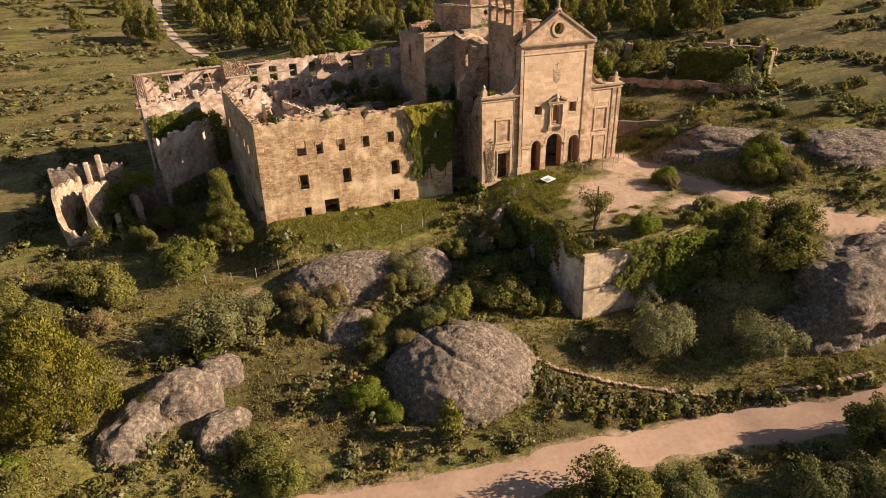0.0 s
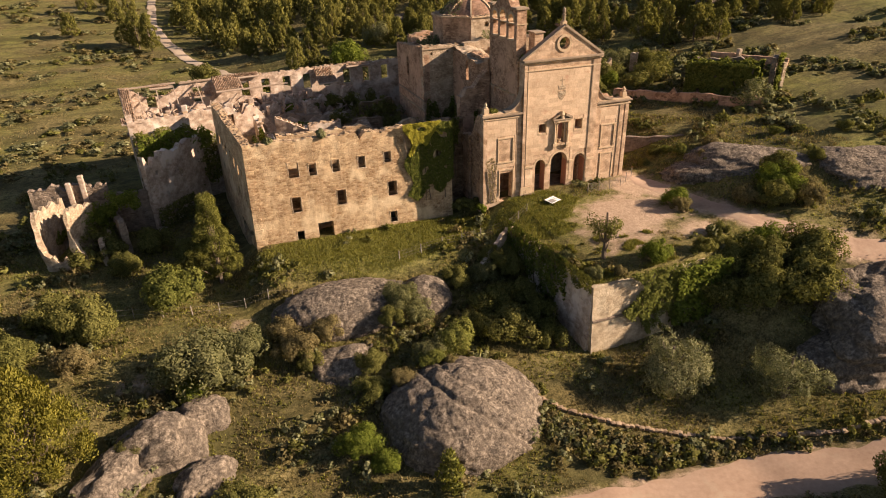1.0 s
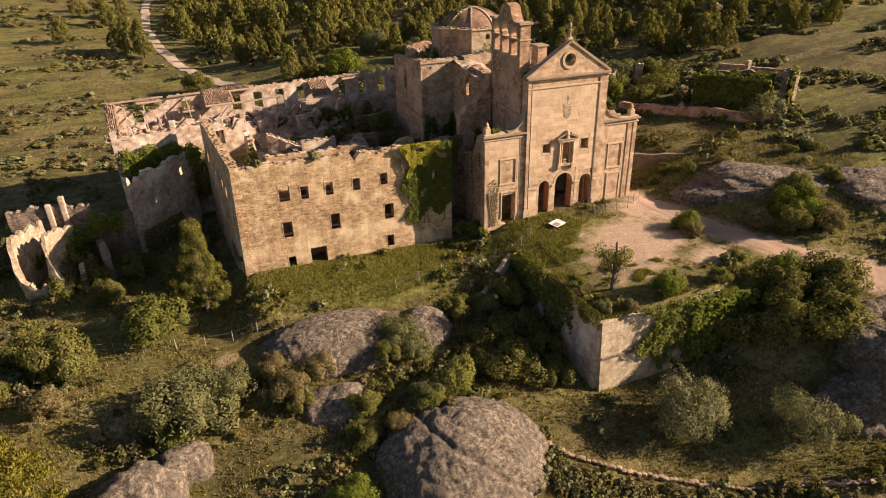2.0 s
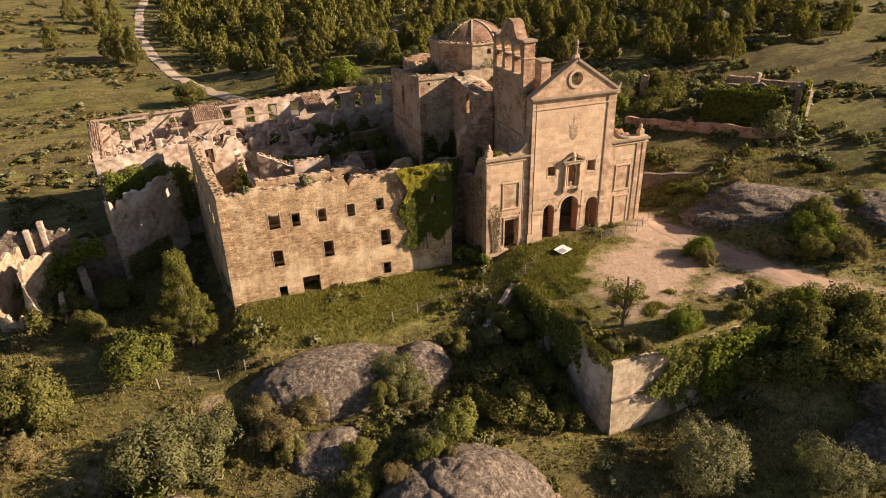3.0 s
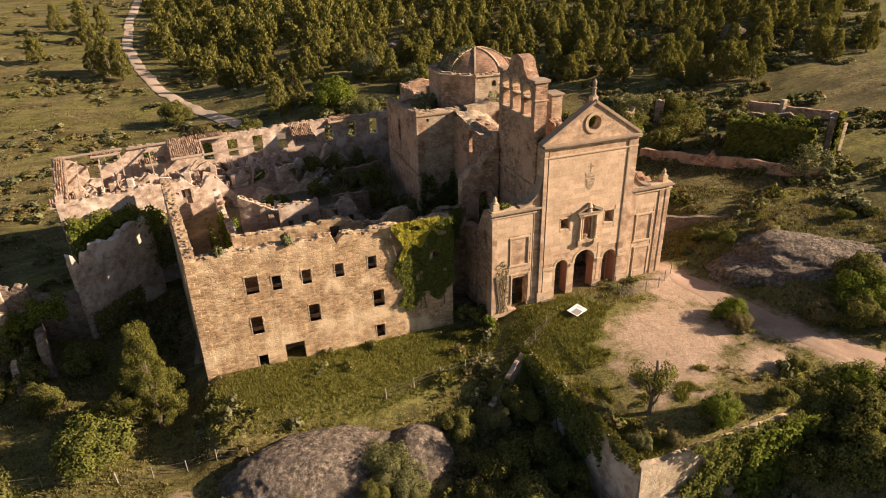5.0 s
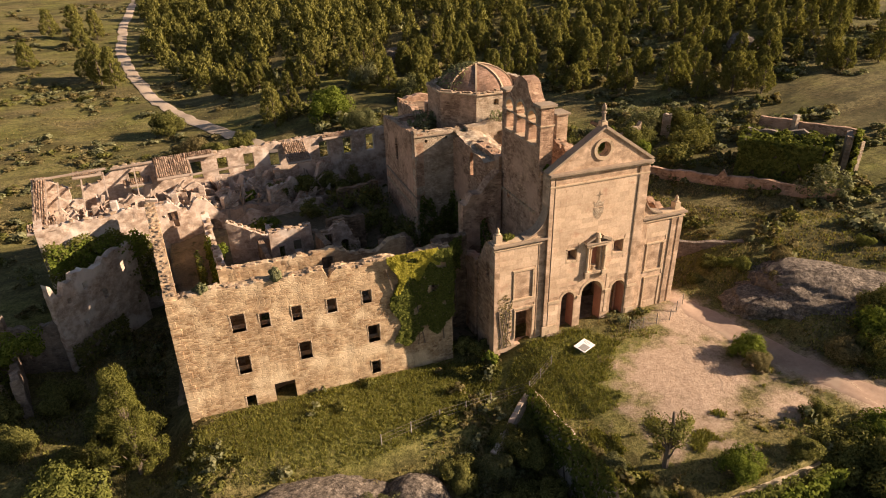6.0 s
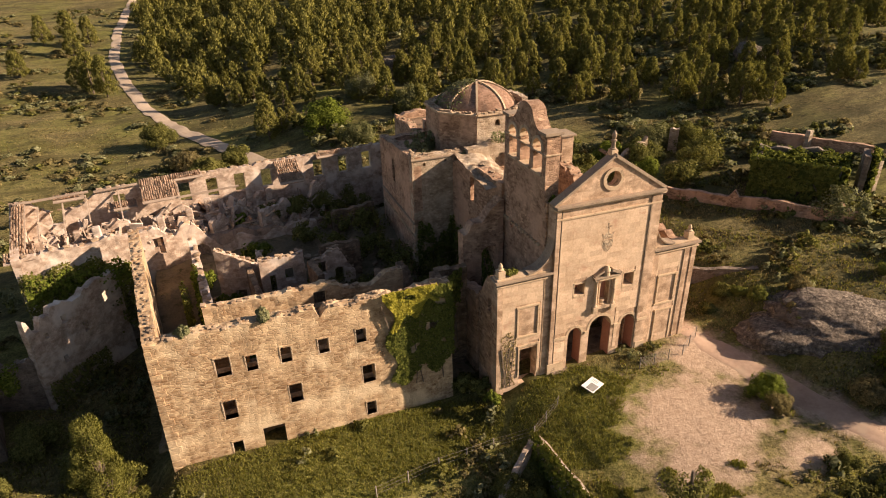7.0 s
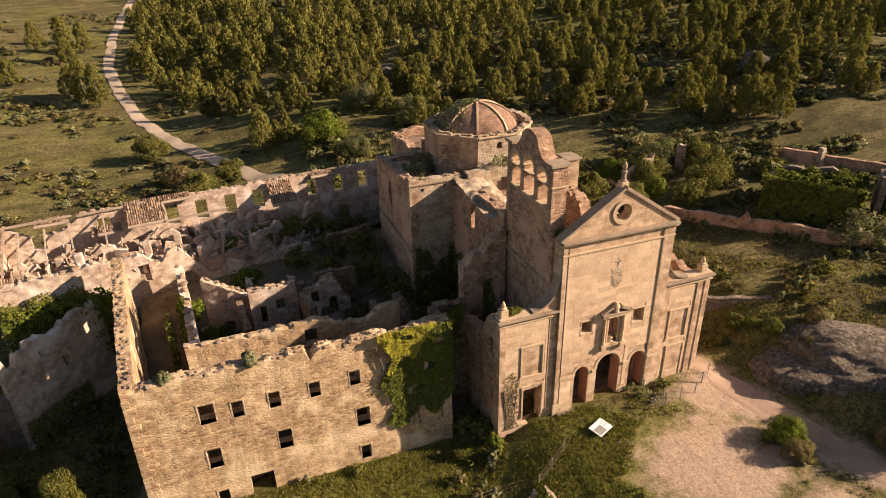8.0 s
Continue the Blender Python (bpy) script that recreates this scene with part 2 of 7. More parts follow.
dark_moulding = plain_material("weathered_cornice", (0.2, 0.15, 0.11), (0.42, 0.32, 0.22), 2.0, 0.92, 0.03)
loose_stone = plain_material("loose_stone", (0.3, 0.21, 0.135), (0.54, 0.4, 0.27), 2.5, 0.95, 0.03, vary=0.7)
clay_tile = plain_material("clay_tile", (0.42, 0.25, 0.15), (0.66, 0.5, 0.36), 3.0, 0.9, 0.02, vary=0.6, spots=(0.3, 0.24, 0.18))
timber = plain_material("grey_timber", (0.2, 0.14, 0.1), (0.5, 0.4, 0.31), 3.0, 0.85, 0.02, (0.4, 4, 4))
# Dark brown stone; on cloister and recess walls it also carries painted shade
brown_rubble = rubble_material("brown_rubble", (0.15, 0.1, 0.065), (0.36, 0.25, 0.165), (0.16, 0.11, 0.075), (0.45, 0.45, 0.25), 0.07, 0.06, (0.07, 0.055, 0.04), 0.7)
red_plaster = plain_material("red_plaster", (0.3, 0.12, 0.08), (0.44, 0.22, 0.15), 1.5, 0.9, 0.02)
sandy = plain_material("sandy_track", (0.31, 0.205, 0.14), (0.48, 0.335, 0.24), 0.8, 0.95, 0.02, spots=(0.42, 0.31, 0.22))
gravel = plain_material("pale_gravel", (0.36, 0.27, 0.19), (0.54, 0.43, 0.32), 0.8, 0.95, 0.02, spots=(0.4, 0.33, 0.25))
bark = plain_material("bark", (0.09, 0.065, 0.045), (0.22, 0.17, 0.125), 4.0, 0.95, 0.05, (3, 3, 0.6))
pine_leaf = leaf_material("pine_needles", (0.09, 0.09, 0.025), (0.31, 0.278, 0.086))
olive_leaf = leaf_material("olive_leaves", (0.11, 0.115, 0.055), (0.33, 0.315, 0.17))
bush_leaf = leaf_material("bush_leaves", (0.074, 0.076, 0.022), (0.262, 0.242, 0.078))
bright_leaf = leaf_material("fresh_leaves", (0.075, 0.1, 0.016), (0.23, 0.26, 0.05))
gold_leaf = leaf_material("yellowing_leaves", (0.115, 0.125, 0.03), (0.27, 0.265, 0.075))
# Yellow autumn colour, brightened further to paint the sunlit part of the ivy
sunlit_autumn_leaf = leaf_material("sunlit_autumn_ivy_leaves", (0.26, 0.24, 0.03), (0.55, 0.47, 0.09))
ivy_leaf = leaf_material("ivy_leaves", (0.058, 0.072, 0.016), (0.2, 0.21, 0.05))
dry_grass = leaf_material("dry_grass", (0.2, 0.155, 0.07), (0.46, 0.36, 0.19))
green_grass = leaf_material("green_grass", (0.17, 0.175, 0.04), (0.4, 0.365, 0.105))
brown_scrub = leaf_material("brown_scrub", (0.12, 0.096, 0.045), (0.31, 0.245, 0.115))
white_board = plain_material("white_board", (0.74, 0.73, 0.71), (0.84, 0.83, 0.81), 2.0, 0.5, 0.002)
grey_print = plain_material("grey_print", (0.2, 0.2, 0.19), (0.34, 0.33, 0.31), 6.0, 0.5, 0.001)
rusty = plain_material("rusty_wire", (0.2, 0.17, 0.14), (0.36, 0.31, 0.26), 6.0, 0.7, 0.002)

# ---- ground ----


def smooth(a, b, v):
    k = np.clip((np.asarray(v, float) - a) / (b - a), 0, 1)
    return k * k * (3 - 2 * k)


def ground_height(x, y):
    """The lie of the land: fields to the north, a terrace before the church, a slope down to the track."""
    x, y = np.asarray(x, float), np.asarray(y, float)
    west = -7.2 + 0.045 * np.clip(y, 0, 400) + 0.05 * np.clip(y - 150, 0, 600)
    east = -1.6 + 0.13 * np.clip(x - 20, 0, 90) + 0.055 * np.clip(y, 0, 400) + 0.06 * np.clip(y - 130, 0, 600)
    upper = west + (east - west) * smooth(-35, 12, x)
    # level lawn before the long wing
    lawn = smooth(-33, -29, x) * (1 - smooth(-6, 2, x)) * smooth(-7, -3.5, y) * (1 - smooth(5, 12, y))
    upper = upper + (-4.15 - upper) * lawn
    # grassy bank at the foot of the church front
    upper = upper + 0.5 * smooth(-2.8, -0.7, y) * (1 - smooth(0.6, 1.4, y)) * smooth(-4.0, -2.0, x) * (1 - smooth(18.5, 20.5, x))
    upper = upper + 1.6 * smooth(23, 29, x) * (1 - smooth(20, 40, y)) * smooth(-17, -9, y)
    lower = np.clip(-9.4 + 0.2 * (y + 20), -12.4, -5.6) + 1.0 * smooth(-35, -55, x) + 0.11 * np.clip(x - 6, 0, 60)
    # where the upper ground gives way to the slope
    soft_west = smooth(-13, -3.5, y)
    hard = smooth(-21.9, -21.55, y)
    soft_east = smooth(-38, -14, y)
    k = soft_west + (hard - soft_west) * smooth(0.1, 0.42, x + 0.094 * (y + 22))
    k = k + (soft_east - k) * smooth(12, 20, x)
    return lower + (upper - lower) * k


def ground_at(x, y, z=None):
    """Height of the ground with its small unevenness."""
    z = float(ground_height(x, y)) if z is None else float(z)
    near = 1.0 if -75 < x < 75 and -60 < y < 60 else 1.6
    return z + near * (0.22 * rumble(x, y, 0, 5.5) + 0.45 * rumble(x, y, 7, 17.0)) * (0.35 if (2 < x < 24 and -20 < y < 2) else 1.0)


def axis(near0, near1, step, far):
    mid = np.arange(near0, near1 + step, step)
    grow = [step]
    while sum(grow) < far:
        grow.append(min(grow[-1] * 1.05, 60.0))
    out = np.cumsum(grow)
    return np.concatenate([near0 - out[::-1], mid, mid[-1] + out])


def path_distance(x, y, line):
    """Distance from a point to a bent line of (x, y)."""
    best = 1e9
    for (ax, ay), (bx, by) in zip(line, line[1:]):
        dx, dy = bx - ax, by - ay
        k = min(1, max(0, ((x - ax) * dx + (y - ay) * dy) / (dx * dx + dy * dy)))
        best = min(best, math.hypot(x - ax - k * dx, y - ay - k * dy))
    return best


TRACK = [(-60, -37), (-42, -35.5), (-29.5, -36.2), (-20, -38.0), (-9.6, -38.4), (0, -39.3), (8, -41.0), (19, -44.2), (34, -49), (70, -62)]
LANE = [(18.5, 9), (18.6, 3), (19.6, -2.5), (20.8, -7), (21.6, -12), (24, -17.8), (29, -22.5), (36, -27), (48, -31), (70, -36)]
FIELD_ROAD = [(-9, 66), (-15, 73), (-21.4, 87), (-30, 105), (-37, 125), (-43.7, 155), (-48, 181), (-49, 221), (-45, 300), (-60, 420)]


def build_ground():
    xs, ys = axis(-62, 50, 0.65, 1700), axis(-50, 48, 0.65, 1700)
    xs = np.unique(np.concatenate([xs[(xs < -2.3) | (xs > 1.5)], np.arange(-2.3, 1.51, 0.16)]))
    ys = np.unique(np.concatenate([ys[(ys < -22.6) | (ys > -20.6)], np.arange(-22.6, -20.59, 0.16)]))
    nx, ny = len(xs), len(ys)
    base = ground_height(*np.meshgrid(xs, ys))
    verts = [(x, y, ground_at(x, y, base[j, i])) for j, y in enumerate(ys) for i, x in enumerate(xs)]
    faces = [(j * nx + i, j * nx + i + 1, (j + 1) * nx + i + 1, (j + 1) * nx + i) for j in range(ny - 1) for i in range(nx - 1)]
    mesh = mesh_of("ground", verts, faces, ground_material())
    bare = np.zeros(len(verts), np.float32)
    lush = np.zeros(len(verts), np.float32)
    for n, (x, y, z) in enumerate(verts):
        if not (-80 < x < 90 and -70 < y < 320):
            continue
        b = 0.0
        b = max(b, 1 - path_distance(x, y, TRACK) / 4.2)
        b = max(b, 1 - path_distance(x, y, LANE) / 3.6)
        b = max(b, 1.25 - math.hypot((x - 12.5) / 8.5, (y + 9.5) / 7.0), 1.2 - math.hypot((x - 18) / 5.0, (y + 3) / 5.0), 0.9 - math.hypot((x - 17) / 8.0, (y + 16) / 4.0))
        b = max(b, 0.75 - math.hypot((x + 43) / 6.0, (y + 13.5) / 3.5))
        b = max(b, 0.7 - math.hypot((x + 33) / 3.5, (y + 8) / 3.0))
        b = max(b, 0.95 - math.hypot((x - 9) / 9.5, (y + 14) / 8.0))
        bare[n] = max(0.0, min(1.0, b))
        lawn = max(0.0, 1 - math.hypot((x + 16) / 17, (y + 1.5) / 5.5)) * 1.6
        court = max(0.0, 1 - math.hypot((x - 3) / 8, (y + 5) / 6)) * 1.3
        lush[n] = min(1.0, max(lawn, court))
    for key, values in (("bare", bare), ("lush", lush)):
        mesh.attributes.new(key, "FLOAT", "POINT").data.foreach_set("value", values)
    mesh.polygons.foreach_set("use_smooth", [True] * len(mesh.polygons))
    ob = new("ground", mesh)
    tagged(ob, "dry grassy hillside with bare earth and low scrub", "ground", kind="structure")


build_ground()


def strip(name, label, line, half, step=0.8, lift=0.05, seed=0, wave=0.45, surface=sandy):
    """A worn track laid on the ground, with ragged edges."""
    pts = [Vector((x, y, 0)) for x, y in line]
    fine = []
    for a, b in zip(pts, pts[1:]):
        n = max(1, int((b - a).length / step))
        fine += [a.lerp(b, i / n) for i in range(n)]
    fine.append(pts[-1])
    for _ in range(12):
        fine = [fine[0]] + [(fine[i - 1] + fine[i] * 2 + fine[i + 1]) / 4 for i in range(1, len(fine) - 1)] + [fine[-1]]
    cols, verts, faces = 8, [], []
    for i, p in enumerate(fine):
        d = (fine[min(i + 1, len(fine) - 1)] - fine[max(i - 1, 0)]).normalized()
        side = Vector((-d.y, d.x, 0))
        left = half * (1 + wave * rumble(p.x, p.y, seed, 3.0))
        right = half * (1 + wave * rumble(p.x, p.y, seed + 30, 3.0))
        for c in range(cols + 1):
            k = c / cols
            q = p + side * (left * (1 - k) - right * k)
            rim = -0.09 if c in (0, cols) else 0.0
            rut = -0.025 if c in (2, 6) else 0.0
            verts.append((q.x, q.y, ground_at(q.x, q.y) + lift + rim + rut))
    for i in range(len(fine) - 1):
        for c in range(cols):
            a = i * (cols + 1) + c
            faces.append((a, a + 1, a + cols + 2, a + cols + 1))
    mesh = mesh_of(name, verts, faces, surface)
    mesh.polygons.foreach_set("use_smooth", [True] * len(mesh.polygons))
    tagged(new(name, mesh), label, "track", kind="structure")


strip("road", "pale pinkish dirt track worn bare by wheels", TRACK, 2.3, seed=1)
strip("road", "sandy lane curving past the church forecourt", LANE, 1.5, seed=2)
strip("road", "pale gravel road winding through the fields", FIELD_ROAD, 1.55, 1.0, 0.2, seed=3, wave=0.35, surface=gravel)

# ---- masonry ----


def ragged(base, amount, seed, size=2.2, dips=()):
    """An uneven broken wall top: a height that changes along the wall."""
    def top(u):
        z = base + amount * (noise.noise(Vector((u / size, seed * 7.3, 0))) + 0.55 * noise.noise(Vector((u / size * 3.1, seed * 3.7, 4))) + 0.3 * noise.noise(Vector((u / size * 7.3, seed * 2.1, 9))))
        z += amount * 0.22 * noise.cell(Vector((u / 0.55 + seed * 3.1, seed * 1.7, 0.5))) + amount * 0.12 * noise.cell(Vector((u / 0.23 + seed, 7.7, seed)))
        for at, depth, width in dips:
            z -= depth * math.exp(-(((u - at) / width) ** 4))
        return z
    return top


def level(z):
    return lambda u: z


def inside(hole, u, z):
    u0, u1, z0, z1, shape = hole
    if shape == "round":
        return ((u - (u0 + u1) / 2) / ((u1 - u0) / 2)) ** 2 + ((z - (z0 + z1) / 2) / ((z1 - z0) / 2)) ** 2 < 1
    if not (u0 < u < u1 and z0 < z < z1):
        return False
    if shape == "arch":
        r = (u1 - u0) / 2
        spring = z1 - r
        return z < spring or (u - u0 - r) ** 2 + (z - spring) ** 2 < r * r
    return True


def cuts(lo, hi, step, marks, fine):
    """Grid lines from lo to hi: the marks, finer steps inside the given ranges, even steps elsewhere."""
    keys = sorted({lo, hi, *[m for m in marks if lo < m < hi]})
    out = []
    for a, b in zip(keys, keys[1:]):
        mid = (a + b) / 2
        s = min([step] + [f for f0, f1, f in fine if f0 <= mid <= f1])
        n = max(1, int(math.ceil((b - a) / s - 1e-6)))
        out += [a + (b - a) * i / n for i in range(n)]
    return out + [hi]


def wall(name, material, p0, p1, z0, top, thick, holes=(), parent=None, step=0.7, rough=0.05, batter=0.0, label=""):
    """A wall whose outer face runs from p0 to p1, its body to the left of that line; real openings, uneven faces, ragged top."""
    p0, p1 = Vector((*p0, 0)), Vector((*p1, 0))
    d = (p1 - p0).normalized()
    n = Vector((-d.y, d.x, 0))
    length = (p1 - p0).length
    holes = [h if len(h) == 5 else (*h, "rect") for h in holes]
    marks_u, marks_z, fine_u, fine_z = [], [], [], []
    for u0, u1, a, b, shape in holes:
        marks_u += [u0, u1]
        marks_z += [a, b]
        if shape != "rect":
            f = max(0.07, (u1 - u0) / 18)
            fine_u.append((u0, u1, f))
            lo = a if shape == "round" else b - (u1 - u0) / 2
            fine_z.append((lo, b, f))
            marks_z.append(lo)
    us = cuts(0, length, step, marks_u, fine_u)
    tops = [top(u) for u in us]
    zs = cuts(z0, max(tops), step, marks_z, fine_z)
    verts, index, faces = [], {}, []

    def at(i, j, back):
        z = min(zs[j], tops[i])
        key = (i, round(z, 4), back)
        if key not in index:
            u = us[i]
            q = p0 + d * u
            bulge = 0.0 if rough == 0 else rough * rumble(q.x, q.y + (9 if back else 0), z, 0.9)
            off = (thick if back else 0.0) + bulge + (batter * (max(tops) - z) * (-1) if not back else 0.0)
            q = q + n * off
            index[key] = len(verts)
            verts.append((q.x, q.y, z))
        return index[key]

    solid = {}
    for i in range(len(us) - 1):
        for j in range(len(zs) - 1):
            if zs[j] >= max(tops[i], tops[i + 1]) - 0.01:
                continue
            um, zm = (us[i] + us[i + 1]) / 2, (zs[j] + min(zs[j + 1], max(tops[i], tops[i + 1]))) / 2
            if not any(inside(h, um, zm) for h in holes):
                solid[i, j] = True

    def face(*ids):
        ids = [k for n_, k in enumerate(ids) if k not in ids[:n_]]
        if len(ids) > 2:
            faces.append(ids)

    for i, j in solid:
        f = [at(i, j, 0), at(i + 1, j, 0), at(i + 1, j + 1, 0), at(i, j + 1, 0)]
        b = [at(i, j, 1), at(i + 1, j, 1), at(i + 1, j + 1, 1), at(i, j + 1, 1)]
        face(*f)
        face(*b[::-1])
        if (i - 1, j) not in solid:
            face(f[0], f[3], b[3], b[0])
        if (i + 1, j) not in solid:
            face(f[1], b[1], b[2], f[2])
        if (i, j - 1) not in solid:
            face(f[0], b[0], b[1], f[1])
        if (i, j + 1) not in solid:
            face(f[3], f[2], b[2], b[3])
    return part(name, mesh_of(name, verts, faces, material), None, parent, label)


def stone_meshes(name, count, material, seed):
    out = []
    rng = random.Random(seed)
    for _ in range(count):
        bm = bmesh.new()
        bmesh.ops.create_icosphere(bm, subdivisions=1, radius=0.5)
        for v in bm.verts:
            c = v.co
            c.x, c.y, c.z = (math.copysign(abs(a) ** 0.38 * 0.55, a) * rng.uniform(0.75, 1.12) for a in c)
        mesh = bpy.data.meshes.new(name)
        bm.to_mesh(mesh)
        bm.free()
        mesh.materials.append(material)
        out.append(mesh)
    return out


STONES = stone_meshes("stone", 6, loose_stone, 11)
stone_rng = random.Random(5)


def lay_stone(parent, x, y, z, sx, sy, sz, name="stone", turn=None):
    ob = new(name, stone_rng.choice(STONES))
    ob.parent = parent
    ob.location = (x, y, z)
    ob.rotation_euler = (stone_rng.uniform(-0.15, 0.15), stone_rng.uniform(-0.15, 0.15), stone_rng.uniform(0, 6.28) if turn is None else turn + stone_rng.uniform(-0.2, 0.2))
    ob.scale = (sx, sy, sz)
    return ob


def cap_stones(parent, p0, p1, top, thick, step=0.55, size=0.42, rows=2, start=0.0, end=None):
    """Loose stones bedded along a broken wall top."""
    p0, p1 = Vector((*p0, 0)), Vector((*p1, 0))
    d = (p1 - p0).normalized()
    n = Vector((-d.y, d.x, 0))
    length = (p1 - p0).length if end is None else end
    turn = math.atan2(d.y, d.x)
    for r in range(rows):
        u = start + 0.15 + 0.2 * r
        while u < length - 0.1:
            s = size * stone_rng.uniform(0.5, 1.6)
            q = p0 + d * u + n * (thick * (r + 0.5) / rows + stone_rng.uniform(-0.22, 0.22))
            lay_stone(parent, q.x, q.y, top(u) + s * 0.12, s * stone_rng.uniform(1, 1.6), s * stone_rng.uniform(0.8, 1.2), s * 0.62, turn=turn)
            u += step * stone_rng.uniform(0.5, 1.7)

# ---- church ----
church = thing("church", "roofless golden sandstone church with a pedimented baroque front", "church", (8, 0, -1.5))
church_origin = Matrix.Translation((-8, 0, 1.5))


def under(ob, parent):
    """Keeps the place of a part that was built in world metres."""
    ob.matrix_parent_inverse = Matrix.Translation(-Vector(parent.location))
    return ob


def cpart(ob):
    ob.parent = church
    return under(ob, church)


def cwall(*args, **kw):
    return cpart(wall(*args, **kw))


def cbox(name, x0, x1, y0, y1, z0, z1, material=None, bevel=0.03, label="", m=None):
    return cpart(box_mesh(name, x0, x1, y0, y1, z0, z1, material or moulding, None, bevel, label, m))


BODY0, BODY1, MID = 2.9, 13.2, 8.05
front_holes = [
    (4.85 - BODY0, 6.25 - BODY0, -2.6, 2.85, "arch"), (7.05 - BODY0, 9.4 - BODY0, -2.6, 3.5, "arch"), (10.45 - BODY0, 12.0 - BODY0, -2.6, 2.95, "arch"),
    (5.1 - BODY0, 6.15 - BODY0, 6.3, 7.42), (10.15 - BODY0, 11.25 - BODY0, 6.2, 7.5), (7.75 - BODY0, 8.7 - BODY0, 4.75, 7.35, "arch")]
cwall("front_wall", ashlar, (BODY0, 0), (BODY1, 0), -2.6, level(15.0), 1.3, front_holes, rough=0.02, label="golden ashlar front with three arches and two windows")
cwall("niche_back", red_plaster, (7.4, 0.55), (9.0, 0.55), 4.4, level(7.6), 0.3, rough=0.02)
apex = 18.75
gable_holes = [(8.05 - 2.75 - 0.72, 8.05 - 2.75 + 0.72, 16.1, 17.55, "round")]
cwall("pediment", ashlar, (2.75, 0.05), (13.3, 0.05), 15.0, lambda u: 15.25 + (apex - 15.25) * max(0.0, 1 - abs(u - 5.28) / 5.28), 0.9, gable_holes, step=0.5, rough=0.02, label="triangular gable with a round opening")


def ring(name, cx, y, cz, inner, outer, depth, material, start=0.0, end=360.0, n=28, squash=1.0):
    bm = bmesh.new()
    rows = []
    for i in range(n + 1):
        a = radians(start + (end - start) * i / n)
        c, s = math.cos(a), math.sin(a) * squash
        rows.append([bm.verts.new((cx + r * c, yy, cz + r * s)) for r, yy in ((inner, y), (outer, y), (outer, y + depth), (inner, y + depth))])
    for a, b in zip(rows, rows[1:]):
        for k in range(4):
            bm.faces.new((a[k], a[(k + 1) % 4], b[(k + 1) % 4], b[k]))
    if end - start < 359:
        bm.faces.new(rows[0][::-1])
        bm.faces.new(rows[-1])
    bmesh.ops.recalc_face_normals(bm, faces=bm.faces[:])
    return cpart(part(name, bm, material))


ring("oculus_ring", 8.05, -0.06, 16.83, 0.7, 1.0, 0.5, moulding)
for x0, x1, ztop in ((4.85, 6.25, 2.85), (7.05, 9.4, 3.5), (10.45, 12.0, 2.95)):
    r = (x1 - x0) / 2
    ring("arch_ring", x0 + r, -0.035, ztop - r, r - 0.02, r + 0.24, 0.6, moulding, 0, 180, 18)
    for x in (x0 - 0.28, x1 - 0.02):
        cbox("impost", x, x + 0.3, -0.05, 0.7, ztop - r - 0.18, ztop - r + 0.02)

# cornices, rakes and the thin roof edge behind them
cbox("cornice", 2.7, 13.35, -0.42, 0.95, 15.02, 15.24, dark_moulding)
cbox("cornice", 2.62, 13.4, -0.24, 0.3, 14.82, 15.02)
cbox("string_course", 2.85, 13.25, -0.14, 0.3, 13.92, 14.08)
for side in (-1, 1):
    foot = Vector((MID + side * 5.42, 0.35, 15.24))
    tip = Vector((MID + side * -0.05, 0.35, apex + 0.12))
    m = Matrix.Translation((foot + tip) / 2) @ (tip - foot).to_track_quat("X", "Z").to_matrix().to_4x4()
    half = (tip - foot).length / 2
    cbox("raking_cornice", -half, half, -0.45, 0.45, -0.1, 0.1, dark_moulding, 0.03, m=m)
    back0, back1 = foot + Vector((0, 1.3, -0.05)), tip + Vector((0, 1.3, -0.05))
    m = Matrix.Translation((back0 + back1) / 2) @ (back1 - back0).to_track_quat("X", "Z").to_matrix().to_4x4()
    if side > 0:
        cbox("roof_slab", -half, half, -0.6, 0.5, -0.25, -0.02, brown_rubble, 0.02, m=m)


def turned(name, x, y, z, profile, material, n=12):
    """A round turned piece from (height, radius) steps."""
    bm = bmesh.new()
    rings = [[bm.verts.new((x + r * math.cos(2 * math.pi * i / n), y + r * math.sin(2 * math.pi * i / n), z + h)) for i in range(n)] for h, r in profile]
    for a, b in zip(rings, rings[1:]):
        for i in range(n):
            bm.faces.new((a[i], a[(i + 1) % n], b[(i + 1) % n], b[i]))
    bm.faces.new(rings[0][::-1])
    bm.faces.new(rings[-1])
    return cpart(part(name, bm, material))


FINIAL = ((0, 0.34), (0.15, 0.34), (0.2, 0.22), (0.7, 0.2), (0.75, 0.3), (0.85, 0.3), (0.9, 0.14), (1.1, 0.24), (1.35, 0.24), (1.55, 0.1), (1.62, 0.04))
cbox("finial_base", MID - 0.3, MID + 0.3, 0.2, 0.8, apex - 0.1, apex + 0.45)
turned("finial", MID, 0.5, apex + 0.4, [(h, 0.8 * r) for h, r in FINIAL], dark_moulding)

